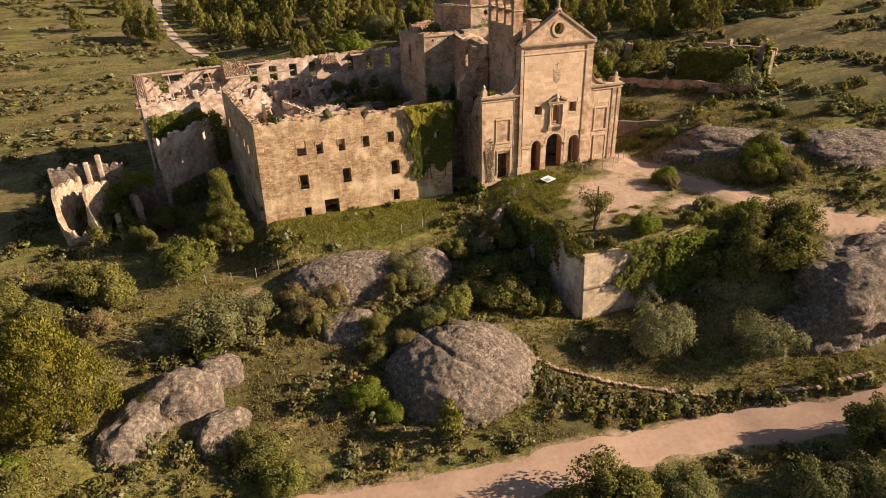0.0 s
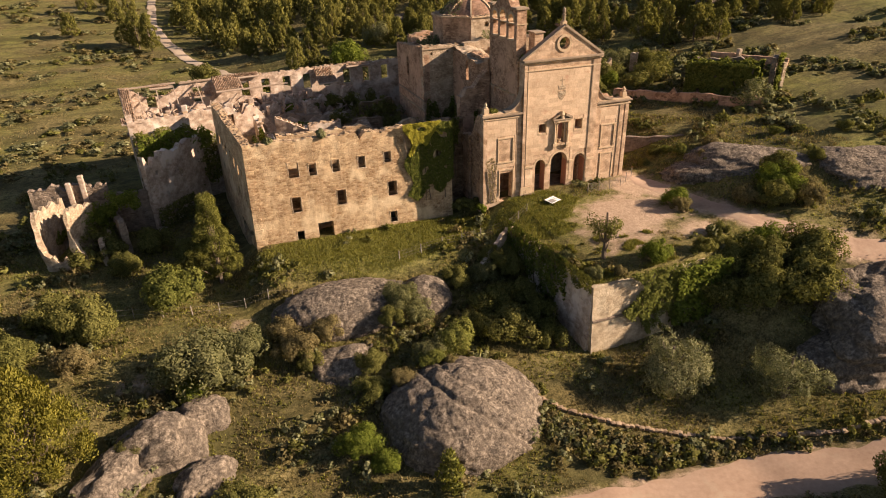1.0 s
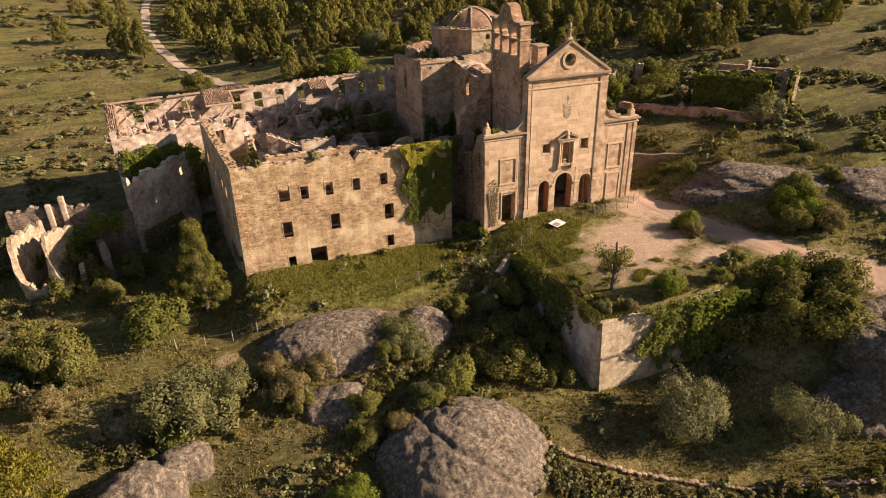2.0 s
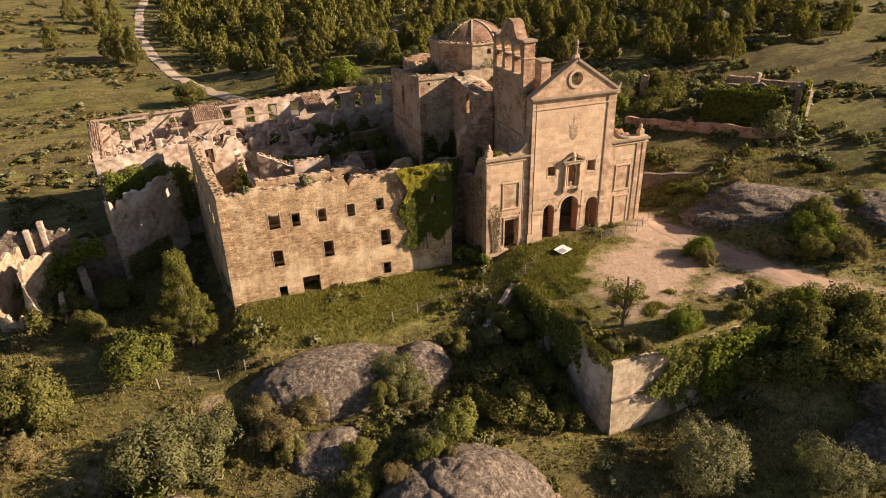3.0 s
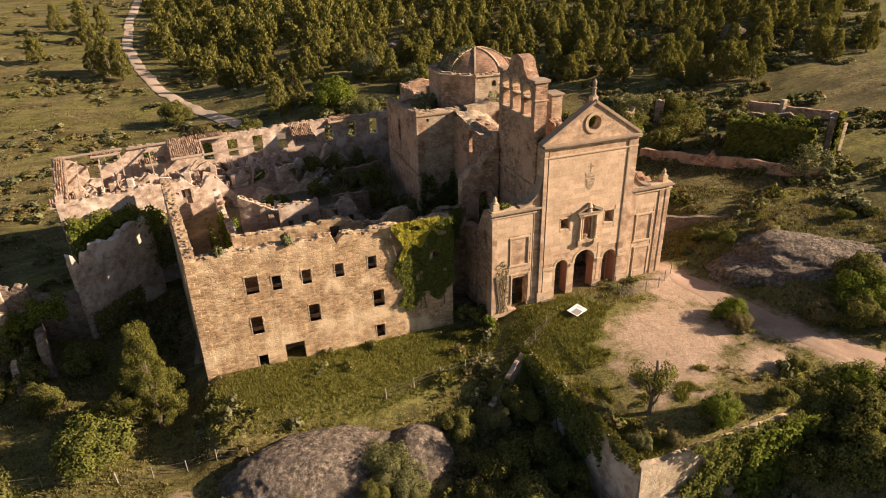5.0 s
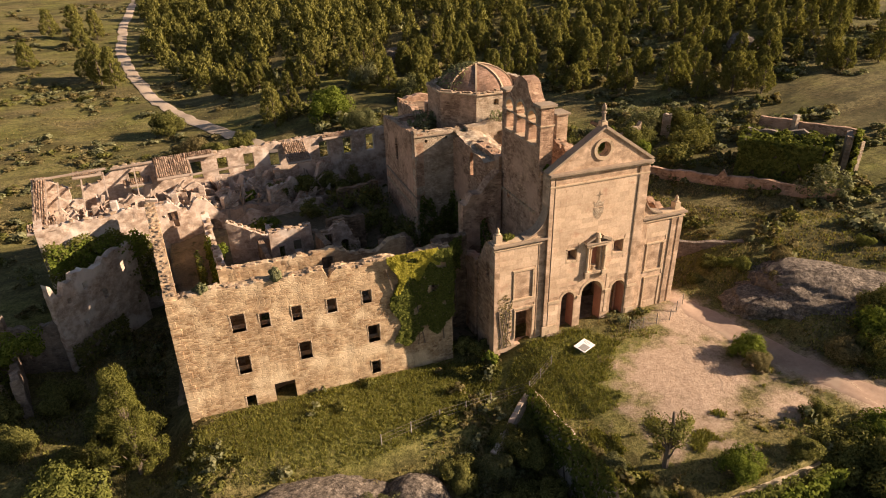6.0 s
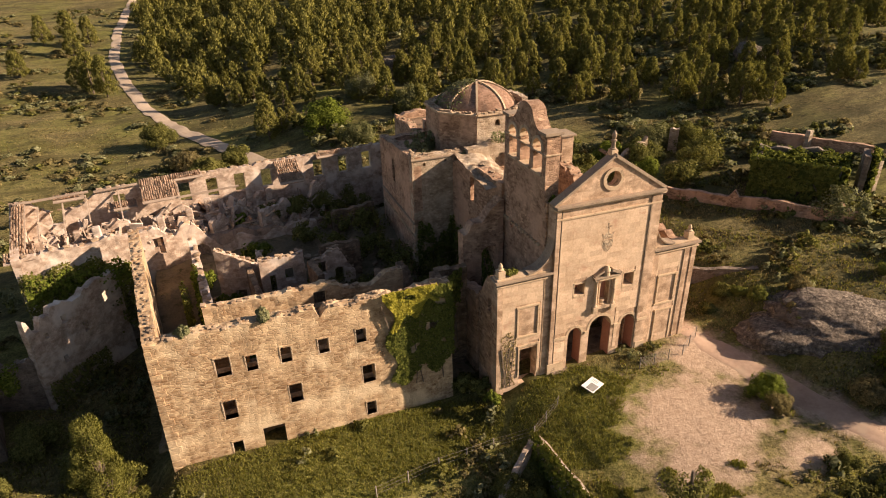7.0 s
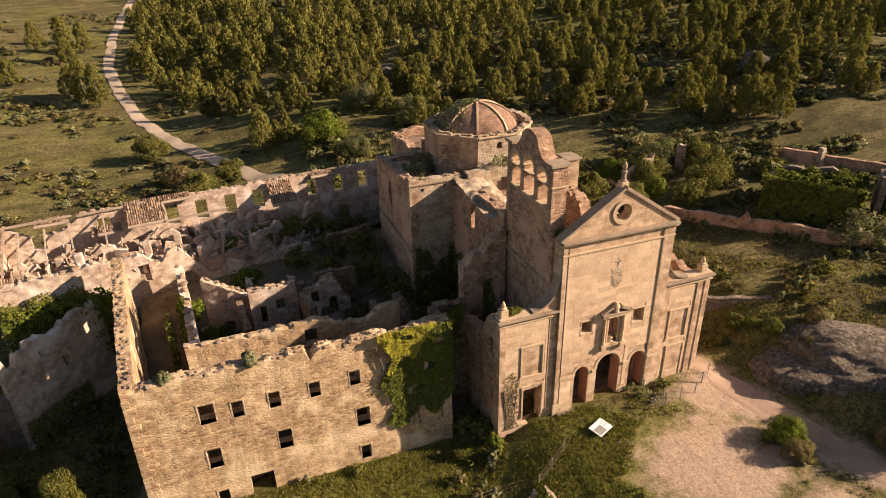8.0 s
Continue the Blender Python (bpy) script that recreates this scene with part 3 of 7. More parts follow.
# pilasters and bands of the middle part
cbox("pilaster", 2.9, 3.3, -0.1, 0.1, -1.9, 14.84, ashlar)
cbox("pilaster", 12.2, 13.2, -0.1, 0.1, -1.9, 14.84, ashlar)
for x0, x1 in ((3.3, 4.6), (6.5, 6.8), (9.65, 10.2), (12.2, 13.3)):
    cbox("impost_band", x0, x1, -0.14, 0.1, 1.95, 2.25)
for x0, x1 in ((2.8, 4.5), (12.3, 13.35)):
    cbox("plinth", x0, x1, -0.16, 0.1, -2.2, -0.5)
for x0, x1, z0, z1 in ((4.98, 6.27, 6.15, 7.55), (10.03, 11.37, 6.05, 7.63)):
    for a, b, c, d in ((x0, x0 + 0.14, z0, z1), (x1 - 0.14, x1, z0, z1), (x0, x1, z0 - 0.1, z0 + 0.12), (x0, x1, z1 - 0.13, z1 + 0.02)):
        cbox("window_surround", a, b, -0.05, 0.25, c, d, bevel=0.015)
    cbox("window_backing", x0 + 0.1, x1 - 0.1, 1.2, 1.25, z0, z1, red_plaster, 0.0)

for x, z1 in ((3.4, 14.7), (12.12, 14.7), (16.78, 8.6)):
    turned("drainpipe", x, -0.06 if z1 > 10 else 0.16, -1.2, ((0, 0.06), (z1 + 1.2, 0.06)), dark_moulding, 8)

# niche with columns and a broken pediment
niche = cbox("niche_frame", 6.98, 9.42, -0.4, 0.1, 7.45, 7.72)
niche_parts = []
for x in (7.28, 9.12):
    niche_parts.append(turned("niche_column", x, -0.18, 4.75, ((0, 0.2), (0.15, 0.2), (0.2, 0.15), (1.3, 0.15), (2.5, 0.125), (2.55, 0.19), (2.7, 0.2)), moulding, 14))
    niche_parts.append(cbox("column_base", x - 0.25, x + 0.25, -0.42, 0.1, 4.4, 4.77))
    niche_parts.append(cbox("column_bracket", x - 0.2, x + 0.2, -0.3, 0.1, 4.05, 4.42))
niche_parts.append(cbox("niche_sill", 7.5, 8.95, -0.35, 0.3, 4.5, 4.72))
niche_parts.append(cbox("niche_cornice", 6.85, 9.55, -0.5, 0.1, 7.72, 7.86, dark_moulding))
for side in (-1, 1):
    a, b = Vector((8.2 + side * 1.32, -0.2, 7.98)), Vector((8.2 + side * 0.4, -0.2, 8.42))
    m = Matrix.Translation((a + b) / 2) @ (b - a).to_track_quat("X", "Z").to_matrix().to_4x4()
    niche_parts.append(cbox("niche_pediment", -0.52, 0.52, -0.25, 0.3, -0.1, 0.1, dark_moulding, 0.03, m=m))
niche_parts.append(turned("niche_finial", 8.2, -0.2, 7.86, ((0, 0.3), (0.4, 0.26), (0.5, 0.36), (0.62, 0.3), (0.95, 0.12)), moulding, 12))
niche_parts.append(ring("niche_ring", 8.225, -0.08, 6.87, 0.46, 0.62, 0.4, moulding, 0, 180, 14))
for x in (7.62, 8.7):
    niche_parts.append(cbox("niche_jamb", x, x + 0.15, -0.08, 0.3, 4.72, 6.88, bevel=0.02))
niche_parts.append(turned("niche_pedestal", 8.22, 0.2, 4.72, ((0, 0.3), (0.1, 0.3), (0.15, 0.2), (0.35, 0.2), (0.4, 0.28), (0.5, 0.24)), moulding, 10))
for ob in niche_parts:
    ob.parent = niche
    ob.matrix_parent_inverse = Matrix()

# carved coat of arms
emblem = bmesh.new()


def relief(points, depth):
    """A flat carved shape in the plane of the front."""
    low = [emblem.verts.new((x, 0.1, z)) for x, z in points]
    high = [emblem.verts.new((x, -depth, z)) for x, z in points]
    emblem.faces.new(high)
    for i in range(len(points)):
        j = (i + 1) % len(points)
        emblem.faces.new((low[i], low[j], high[j], high[i]))


relief([(7.5, 11.3), (7.55, 10.7), (7.8, 10.3), (8.05, 10.1), (8.3, 10.3), (8.55, 10.7), (8.6, 11.3)], 0.052)
relief([(7.66, 11.15), (7.7, 10.75), (8.05, 10.32), (8.4, 10.75), (8.44, 11.15)], 0.07)
relief([(7.6, 11.4), (8.5, 11.4), (8.62, 11.95), (8.35, 11.75), (8.05, 12.15), (7.75, 11.75), (7.48, 11.95)], 0.055)
relief([(7.98, 12.15), (8.12, 12.15), (8.12, 12.9), (7.98, 12.9)], 0.05)
relief([(7.75, 12.5), (8.35, 12.5), (8.35, 12.62), (7.75, 12.62)], 0.052)
for x, z in ((7.85, 10.95), (8.25, 10.95), (7.95, 10.7), (8.15, 10.7), (8.05, 10.95)):
    relief([(x - 0.07, z - 0.09), (x + 0.07, z - 0.09), (x + 0.07, z + 0.09), (x - 0.07, z + 0.09)], 0.085)
bmesh.ops.recalc_face_normals(emblem, faces=emblem.faces[:])
cpart(part("coat_of_arms", emblem, pale_rubble))

# porch behind the arches; dark stone paints shade onto wall, vault and floor
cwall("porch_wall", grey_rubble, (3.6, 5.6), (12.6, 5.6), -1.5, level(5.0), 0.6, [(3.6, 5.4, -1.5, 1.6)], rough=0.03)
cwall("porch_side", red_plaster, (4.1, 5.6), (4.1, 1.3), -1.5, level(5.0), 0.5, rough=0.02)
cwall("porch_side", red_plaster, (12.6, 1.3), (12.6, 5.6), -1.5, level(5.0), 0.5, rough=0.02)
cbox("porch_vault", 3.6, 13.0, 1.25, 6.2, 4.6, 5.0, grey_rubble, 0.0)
# Red linings on the right jambs imitate reddish light bounced into the arches
for x1, z1 in ((6.25, 2.15), (9.4, 2.32), (12.0, 2.17)):
    cbox("reveal", x1 - 0.03, x1 + 0.02, 0.05, 1.28, -1.42, z1 - 0.02, red_plaster, 0.0)
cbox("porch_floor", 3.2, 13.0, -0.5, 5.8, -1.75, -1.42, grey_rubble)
for x0, x1 in ((6.9, 9.6),):
    cbox("step", x0, x1, -0.75, -0.2, -1.6, -1.3, moulding, 0.06)

# wings with curved shoulders
cwall("wing_wall", ashlar, (-2.2, 0.22), (2.9, 0.22), -2.6, level(9.0), 1.0, [(2.25, 3.98, -2.0, 1.75)], rough=0.02, label="left wing with an open square doorway")
cwall("wing_wall", ashlar, (13.2, 0.22), (18.1, 0.22), -2.6, level(9.0), 1.0, rough=0.02)
cwall("wing_return", red_rubble, (-2.2, 4.0), (-2.2, 0.3), -4.5, lambda u: 9.0 - 2.6 * float(smooth(2.2, 0.0, u)) + 0.25 * rumble(u, 5, 0, 0.5), 0.8, [(1.9, 2.5, 5.4, 6.8)], rough=0.07, step=0.3)
cwall("wing_return", red_rubble, (18.1, 1.22), (18.1, 9.0), -3.0, ragged(8.6, 0.5, 3), 0.8, rough=0.04)
cbox("wing_room", -1.4, 2.9, 3.2, 3.6, -2.5, 4.0, red_rubble, 0.0)


def shoulder(x_in, x_out, z_in, z_out, y0, y1):
    """Concave scroll between the tall middle and a wing."""
    bm = bmesh.new()
    n = 16
    front, back = [], []
    for i in range(n + 1):
        a = math.pi / 2 * i / n
        x = x_out + (x_in - x_out) * math.sin(a)
        z = z_out + (z_in - z_out) * (1 - math.cos(a))
        front.append(bm.verts.new((x, y0, z)))
        back.append(bm.verts.new((x, y1, z)))
    f0, b0 = bm.verts.new((x_in, y0, z_out - 0.3)), bm.verts.new((x_in, y1, z_out - 0.3))
    f1, b1 = bm.verts.new((x_out, y0, z_out - 0.3)), bm.verts.new((x_out, y1, z_out - 0.3))
    for i in range(n):
        bm.faces.new((front[i], front[i + 1], back[i + 1], back[i]))
        bm.faces.new((front[i], front[i + 1], f0)) if i == n - 1 else None
    bm.faces.new([f1, f0] + front[::-1])
    bm.faces.new([b0, b1] + back)
    bm.faces.new((f0, b0, back[-1], front[-1]))
    bm.faces.new((f1, front[0], back[0], b1))
    bmesh.ops.remove_doubles(bm, verts=bm.verts[:], dist=0.0005)
    bmesh.ops.recalc_face_normals(bm, faces=bm.faces[:])
    cpart(part("shoulder", bm, ashlar))
    lip = bmesh.new()
    rows = []
    for i in range(n + 1):
        a = math.pi / 2 * i / n
        x = x_out + (x_in - x_out) * math.sin(a)
        z = z_out + (z_in - z_out) * (1 - math.cos(a))
        rows.append([lip.verts.new(c) for c in ((x, y0 - 0.16, z), (x, y1 + 0.1, z), (x, y1 + 0.1, z + 0.16), (x, y0 - 0.16, z + 0.16))])
    for a, b in zip(rows, rows[1:]):
        for k in range(4):
            lip.faces.new((a[k], a[(k + 1) % 4], b[(k + 1) % 4], b[k]))
    bmesh.ops.recalc_face_normals(lip, faces=lip.faces[:])
    cpart(part("shoulder_coping", lip, dark_moulding))


shoulder(2.88, 0.6, 11.9, 9.35, 0.24, 1.1)
shoulder(13.22, 15.5, 11.9, 9.35, 0.24, 1.1)
for x0, x1, post in ((-2.45, 2.9, -1.75), (13.2, 18.4, 17.4)):
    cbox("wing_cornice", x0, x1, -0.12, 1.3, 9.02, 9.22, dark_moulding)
    cbox("wing_frieze", x0 + 0.12, x1 - 0.1, 0.08, 0.5, 8.62, 8.78)
    cbox("wing_coping", x0 + 0.2, x1 - 0.2, 0.15, 1.1, 9.22, 9.38)
    cbox("finial_block", post - 0.32, post + 0.32, 0.3, 0.95, 9.38, 10.05)
    turned("wing_finial", post, 0.62, 10.05, ((0, 0.22), (0.1, 0.3), (0.18, 0.16), (0.4, 0.2), (0.6, 0.1), (0.7, 0.04)), moulding, 10)
for x0, x1 in ((-2.22, -1.7), (2.2, 2.75), (13.35, 13.9), (16.85, 17.3), (17.6, 18.12)):
    cbox("pilaster", x0, x1, 0.15, 0.3, -2.2, 8.62, ashlar, 0.02)
for x0, x1, z0, z1 in ((-0.3, 1.85, 3.2, 6.15), (14.2, 16.3, 3.2, 6.15), (-0.12, 1.95, -1.2, 2.05), (14.4, 16.4, -1.2, 2.3)):
    for a, b, c, d in ((x0, x0 + 0.16, z0, z1), (x1 - 0.16, x1, z0, z1), (x0 - 0.05, x1 + 0.05, z1 - 0.02, z1 + 0.16)):
        cbox("panel_moulding", a, b, 0.1, 0.32, c, d, bevel=0.02)
    if z0 > 0:
        cbox("panel_sill", x0 - 0.1, x1 + 0.1, 0.08, 0.32, z0 - 0.16, z0 + 0.04)
cbox("blind_door", 14.56, 16.24, 0.16, 0.3, -1.6, 2.2, ashlar, 0.01)

# nave walls, bell gable and crossing
NAVE_W, NAVE_E = 2.7, 13.0
cwall("nave_wall", red_rubble, (NAVE_W, 9.6), (NAVE_W, 1.3), -3.0, level(15.0), 1.5, [(1.6, 2.1, 10.2, 10.9)], rough=0.06)
cwall("nave_wall", red_rubble, (0.9, 18.4), (NAVE_W - 0.3, 9.4), -3.0, ragged(14.0, 0.35, 8), 1.2, [(3.6, 4.3, 10.4, 13.0), (8.35, 8.85, 11.5, 12.4)], rough=0.06, label="broken nave wall with a tall slit window")
cwall("nave_wall", red_rubble, (NAVE_E, 1.3), (NAVE_E, 20.0), -3.0, ragged(13.0, 1.2, 9, 3.0, [(9, 2.0, 2.0)]), 1.2, [(4, 6.5, -1.5, 8.5, "arch"), (10, 12.5, -1.5, 8.5, "arch")], rough=0.06)
cwall("crossing_arch", pale_rubble, (2.4, 17.6), (13.4, 17.6), -3.0, ragged(14.9, 0.3, 12), 1.2, [(2.0, 9.0, -3.0, 14.4, "arch")], rough=0.05)
cwall("chancel_wall", red_rubble, (2.4, 31.5), (13.4, 31.5), -3.0, level(14.5), 1.0, rough=0.05)
cwall("chancel_wall", red_rubble, (1.2, 41.0), (1.2, 31.0), -3.0, ragged(13.2, 0.5, 71), 1.0, [(3.0, 4.0, 8.0, 11.0, "arch")], rough=0.06, step=0.4)
cwall("chancel_wall", red_rubble, (12.0, 41.0), (1.2, 41.0), -3.0, ragged(13.4, 0.5, 72), 1.0, rough=0.06)
cwall("chancel_wall", red_rubble, (12.0, 31.0), (12.0, 41.0), -3.0, ragged(13.4, 0.5, 73), 1.0, rough=0.06)
cbox("chancel_vault", 2.0, 11.2, 32.0, 40.2, 12.2, 12.6, brown_rubble, 0.0)
cwall("bell_gable", red_rubble, (2.55, 9.2), (2.55, 1.55), 14.5, lambda u: 20.75 + 0.06 * rumble(u, 1, 0, 0.5) + (0.0 if abs(u - 3.8) > 2.5 else (0.9 * (1 - math.cos(math.pi / 2 * (2.5 - abs(u - 3.8)) / 1.1)) if abs(u - 3.8) > 1.4 else 0.9 + 0.95 * math.sqrt(max(0.0, 1 - ((u - 3.8) / 1.45) ** 2)))), 1.25,
      [(0.95, 2.45, 17.3, 20.15, "arch"), (3.1, 4.8, 17.3, 20.45, "arch"), (5.45, 6.95, 17.3, 20.15, "arch")], step=0.25, rough=0.03, label="bell gable pierced by three empty arches")
for u0, u1, zt in ((0.95, 2.45, 20.15), (3.1, 4.8, 20.45), (5.45, 6.95, 20.15)):
    yc, r = 9.2 - (u0 + u1) / 2, (u1 - u0) / 2
    bm = bmesh.new()
    rows = []
    for i in range(17):
        a = math.pi * i / 16
        rows.append([bm.verts.new((x, yc + q * math.cos(a), zt - r + q * math.sin(a))) for x, q in ((2.45, r - 0.02), (2.45, r + 0.22), (3.0, r + 0.22), (3.0, r - 0.02))])
    for a, b in zip(rows, rows[1:]):
        for k in range(4):
            bm.faces.new((a[k], b[k], b[(k + 1) % 4], a[(k + 1) % 4]))
    bm.faces.new(rows[0])
    bm.faces.new(rows[-1][::-1])
    bmesh.ops.recalc_face_normals(bm, faces=bm.faces[:])
    cpart(part("bell_arch_ring", bm, moulding))
    cbox("bell_sill", 2.38, 3.9, yc - r - 0.1, yc + r + 0.1, 17.12, 17.32)
    for yy in (yc - r - 0.2, yc + r - 0.02):
        cbox("bell_impost", 2.42, 3.84, yy, yy + 0.22, zt - r - 0.12, zt - r + 0.03, bevel=0.02)
cbox("bell_cornice", 2.35, 4.0, 1.4, 2.75, 20.65, 20.9, dark_moulding)
cbox("bell_cornice", 2.35, 4.0, 8.05, 9.4, 20.65, 20.9, dark_moulding)
cbox("bell_band", 2.46, 3.9, 1.46, 9.29, 19.0, 19.12)
for k in range(14):
    cbox("corbel", 2.45, 2.75, 9.3 - 0.55 * k, 9.55 - 0.55 * k, 10.75, 11.0, moulding, 0.02)

# flat remains of the vault beside the crossing
fill_bm = bmesh.new()
bmesh.ops.create_grid(fill_bm, x_segments=24, y_segments=36, size=1.0)
for v in fill_bm.verts:
    x, y = 2.9 + v.co.x * 1.9, 14.2 + v.co.y * 4.3
    v.co = Vector((x, y, 13.7 + 0.12 * (y - 12) + 0.3 * rumble(x, y, 2, 1.1) - 0.5 * float(smooth(3.6, 4.7, x + 0.5 * rumble(x, y, 5, 0.8)))))
cpart(part("vault_remnant", fill_bm, pale_rubble))

# side chapel block
cwall("chapel_wall", red_rubble, (-3.6, 31.0), (-3.6, 18.3), 0.0, lambda u: 13.5 + 1.1 * u / 12.7 + 0.12 * rumble(u, 3, 0, 0.8), 1.0, [(5.0, 5.9, 9.6, 12.2)] + [(u, u + 0.22, z, z + 0.22) for u, z in ((2.2, 12.2), (9.0, 12.6), (11.4, 11.6), (3.4, 8.6), (8.4, 8.9), (11.0, 8.4), (6.6, 5.0), (10.4, 4.6))], rough=0.05, label="tall chapel block with one slit window")
cwall("chapel_wall", pale_rubble, (-3.6, 18.3), (2.0, 18.3), 0.0, lambda u: 14.6 + 0.15 * rumble(u, 9, 0, 0.8), 1.0, [(1.2, 1.5, 13.5, 13.85), (3.6, 3.85, 13.7, 14.0)], rough=0.05)
cwall("chapel_wall", red_rubble, (2.0, 31.0), (-3.6, 31.0), 0.0, ragged(13.3, 0.4, 5), 1.0, rough=0.05)
cbox("chapel_floor", -2.8, 1.8, 19.2, 30.2, 12.6, 12.9, red_rubble, 0.0)
cbox("chapel_band", -3.78, -3.55, 18.2, 30.6, 7.1, 7.3, dark_moulding)
cbox("chapel_band", -3.7, 1.0, 18.16, 18.4, 14.2, 14.36, dark_moulding)
for k in range(22):
    cbox("corbel", -3.8, -3.55, 18.5 + 0.55 * k, 18.74 + 0.55 * k, 5.6, 5.85, moulding, 0.02)

# drum and ribbed dome
DRUM, DRUM_R = Vector((6.2, 24.25, 0)), 5.75
corner = [DRUM + Vector((DRUM_R * math.cos(radians(-112.5 + 45 * k)), DRUM_R * math.sin(radians(-112.5 + 45 * k)), 0)) for k in range(8)]
for k in range(8):
    a, b = corner[k], corner[(k + 1) % 8]
    high = 18.0 + (0.45 if k in (2,) else 0.0)
    # Shade put into the stone: redder on faces turned from the sun, pale elsewhere
    cwall("drum_wall", red_rubble if k in (7, 6, 5) else pale_rubble, (a.x, a.y), (b.x, b.y), 12.0, ragged(high, 0.14, 20 + k, 1.2), 0.7, [(2.1, 2.7, 16.6, 17.3, "arch")] if k == 0 else (), rough=0.04)
    d = (b - a).normalized()
    m = Matrix.Translation((a + b) / 2) @ Matrix.Rotation(math.atan2(d.y, d.x), 4, "Z")
    cbox("drum_cornice", -2.2, 2.2, -0.2, 0.75, 17.85, 18.02, moulding, 0.03, m=m)
bm = bmesh.new()
DOME_R, DOME_H, DOME_Z = 4.35, 3.05, 17.15
rows = []
for j in range(11):
    e = math.pi / 2 * j / 10
    rows.append([bm.verts.new((DRUM.x + DOME_R * math.cos(e) * math.cos(2 * math.pi * i / 40), DRUM.y + DOME_R * math.cos(e) * math.sin(2 * math.pi * i / 40), DOME_Z + DOME_H * math.sin(e) + 0.05 * rumble(i, j, 0, 1.3))) for i in range(40)])
for a, b in zip(rows, rows[1:]):
    for i in range(40):
        bm.faces.new((a[i], a[(i + 1) % 40], b[(i + 1) % 40], b[i]))
bmesh.ops.remove_doubles(bm, verts=bm.verts[:], dist=0.01)
for f in bm.faces:
    f.smooth = True
cpart(part("dome", bm, dome_brick, label="weathered brick dome with pale ribs, half overgrown"))
for k in range(8):
    a = radians(-112.5 + 45 * k)
    bm = bmesh.new()
    rows = []
    side = Vector((-math.sin(a), math.cos(a), 0)) * 0.11
    for j in range(13):
        e = math.pi / 2 * j / 12.4
        p = DRUM + Vector((DOME_R * math.cos(e) * math.cos(a), DOME_R * math.cos(e) * math.sin(a), DOME_Z + DOME_H * math.sin(e)))
        out = Vector((math.cos(e) * math.cos(a), math.cos(e) * math.sin(a), math.sin(e)))
        rows.append([bm.verts.new(q) for q in (p - side - out * 0.1, p - side + out * 0.16, p + side + out * 0.16, p + side - out * 0.1)])
    for r0, r1 in zip(rows, rows[1:]):
        for q in range(4):
            bm.faces.new((r0[q], r0[(q + 1) % 4], r1[(q + 1) % 4], r1[q]))
    bmesh.ops.recalc_face_normals(bm, faces=bm.faces[:])
    cpart(part("dome_rib", bm, moulding))
cbox("stair_turret", 12.0, 13.4, 15.0, 16.8, 0, 15.7, ashlar, 0.05)
cbox("turret_roof", 11.8, 13.6, 14.8, 17.0, 15.7, 15.9, dark_moulding, 0.05)

# ---- convent ----
convent = thing("convent", "ruined rubble-stone convent wing with empty windows and no roof", "ruin", (-20, 10, -4))


def vpart(ob):
    ob.parent = convent
    return under(ob, convent)


def vwall(*args, **kw):
    return vpart(wall(*args, **kw))


FRONT0, FRONT1 = (-29.8, 3.45), (-5.2, 3.45)
X0 = 29.8
front_windows = [(-25.2, 5.7, 1.15, 1.75), (-22.85, 5.35, 0.85, 1.45), (-20.1, 5.4, 0.85, 1.45), (-17.0, 5.4, 0.85, 1.4), (-13.8, 5.55, 0.85, 1.35), (-10.75, 5.55, 0.85, 1.3),
                 (-25.3, 1.5, 1.05, 1.85), (-19.9, 1.6, 1.05, 1.85), (-13.55, 1.75, 1.1, 1.85), (-13.5, -2.25, 0.85, 1.4), (-25.2, -2.8, 0.85, 1.3), (-7.2, 4.9, 0.7, 1.2),
                 (-10.7, 8.15, 0.8, 0.95)]
holes = [(x + X0, x + w + X0, z - h, z) for x, z, w, h in front_windows] + [(-22.6 + X0, -20.75 + X0, -5.4, -2.2)]
front_top = ragged(8.2, 0.28, 2, 2.6, [(13.3, 0.9, 0.35), (20.0, 0.25, 1.0)])
vwall("front_wall", gold_rubble, FRONT0, FRONT1, -6.0, front_top, 1.1, holes, step=0.45, rough=0.05, batter=0.02, label="golden rubble front wall with rows of empty windows")
for x, z, w, h in front_windows[:12]:
    dy = 3.40 - 0.02 * (8.3 - z)
    lintel = vpart(box_mesh("window", x - 0.09, x + w + 0.09, dy, 3.9, z - 0.02, z + 0.13, gold_rubble, None, 0.02, "empty square window with a pale stone surround"))
    for name, a, b, c, d in (("jamb", x - 0.1, x + 0.01, z - h, z - 0.02), ("jamb", x + w - 0.01, x + w + 0.1, z - h, z - 0.02), ("sill", x - 0.14, x + w + 0.14, z - h - 0.12, z - h)):
        box_mesh(name, a, b, dy + 0.01, 3.9, c, d, pale_rubble, lintel, 0.02)
SIDE0, SIDE1 = (-32.4, 26.6), (-29.82, 3.5)
side_top = ragged(8.2, 0.35, 4, 3.0)
side_holes = [(u, u + 1.05, 3.15, 4.7) for u in (2.6, 5.45, 8.3, 11.15, 14.0, 16.85, 19.7)] + [(u, u + 0.8, 0.0, 1.2) for u in (4, 9.6, 15.2, 20.5)]
vwall("side_wall", gold_rubble, SIDE0, SIDE1, -8.0, side_top, 1.0, side_holes, step=0.7, rough=0.08, batter=0.02, label="long side wall in shade")
INNER0, INNER1 = (-25.6, 8.4), (-8.0, 8.4)
inner_top = ragged(7.5, 0.3, 6, 3.0, [(13.5, 1.0, 2.0)])
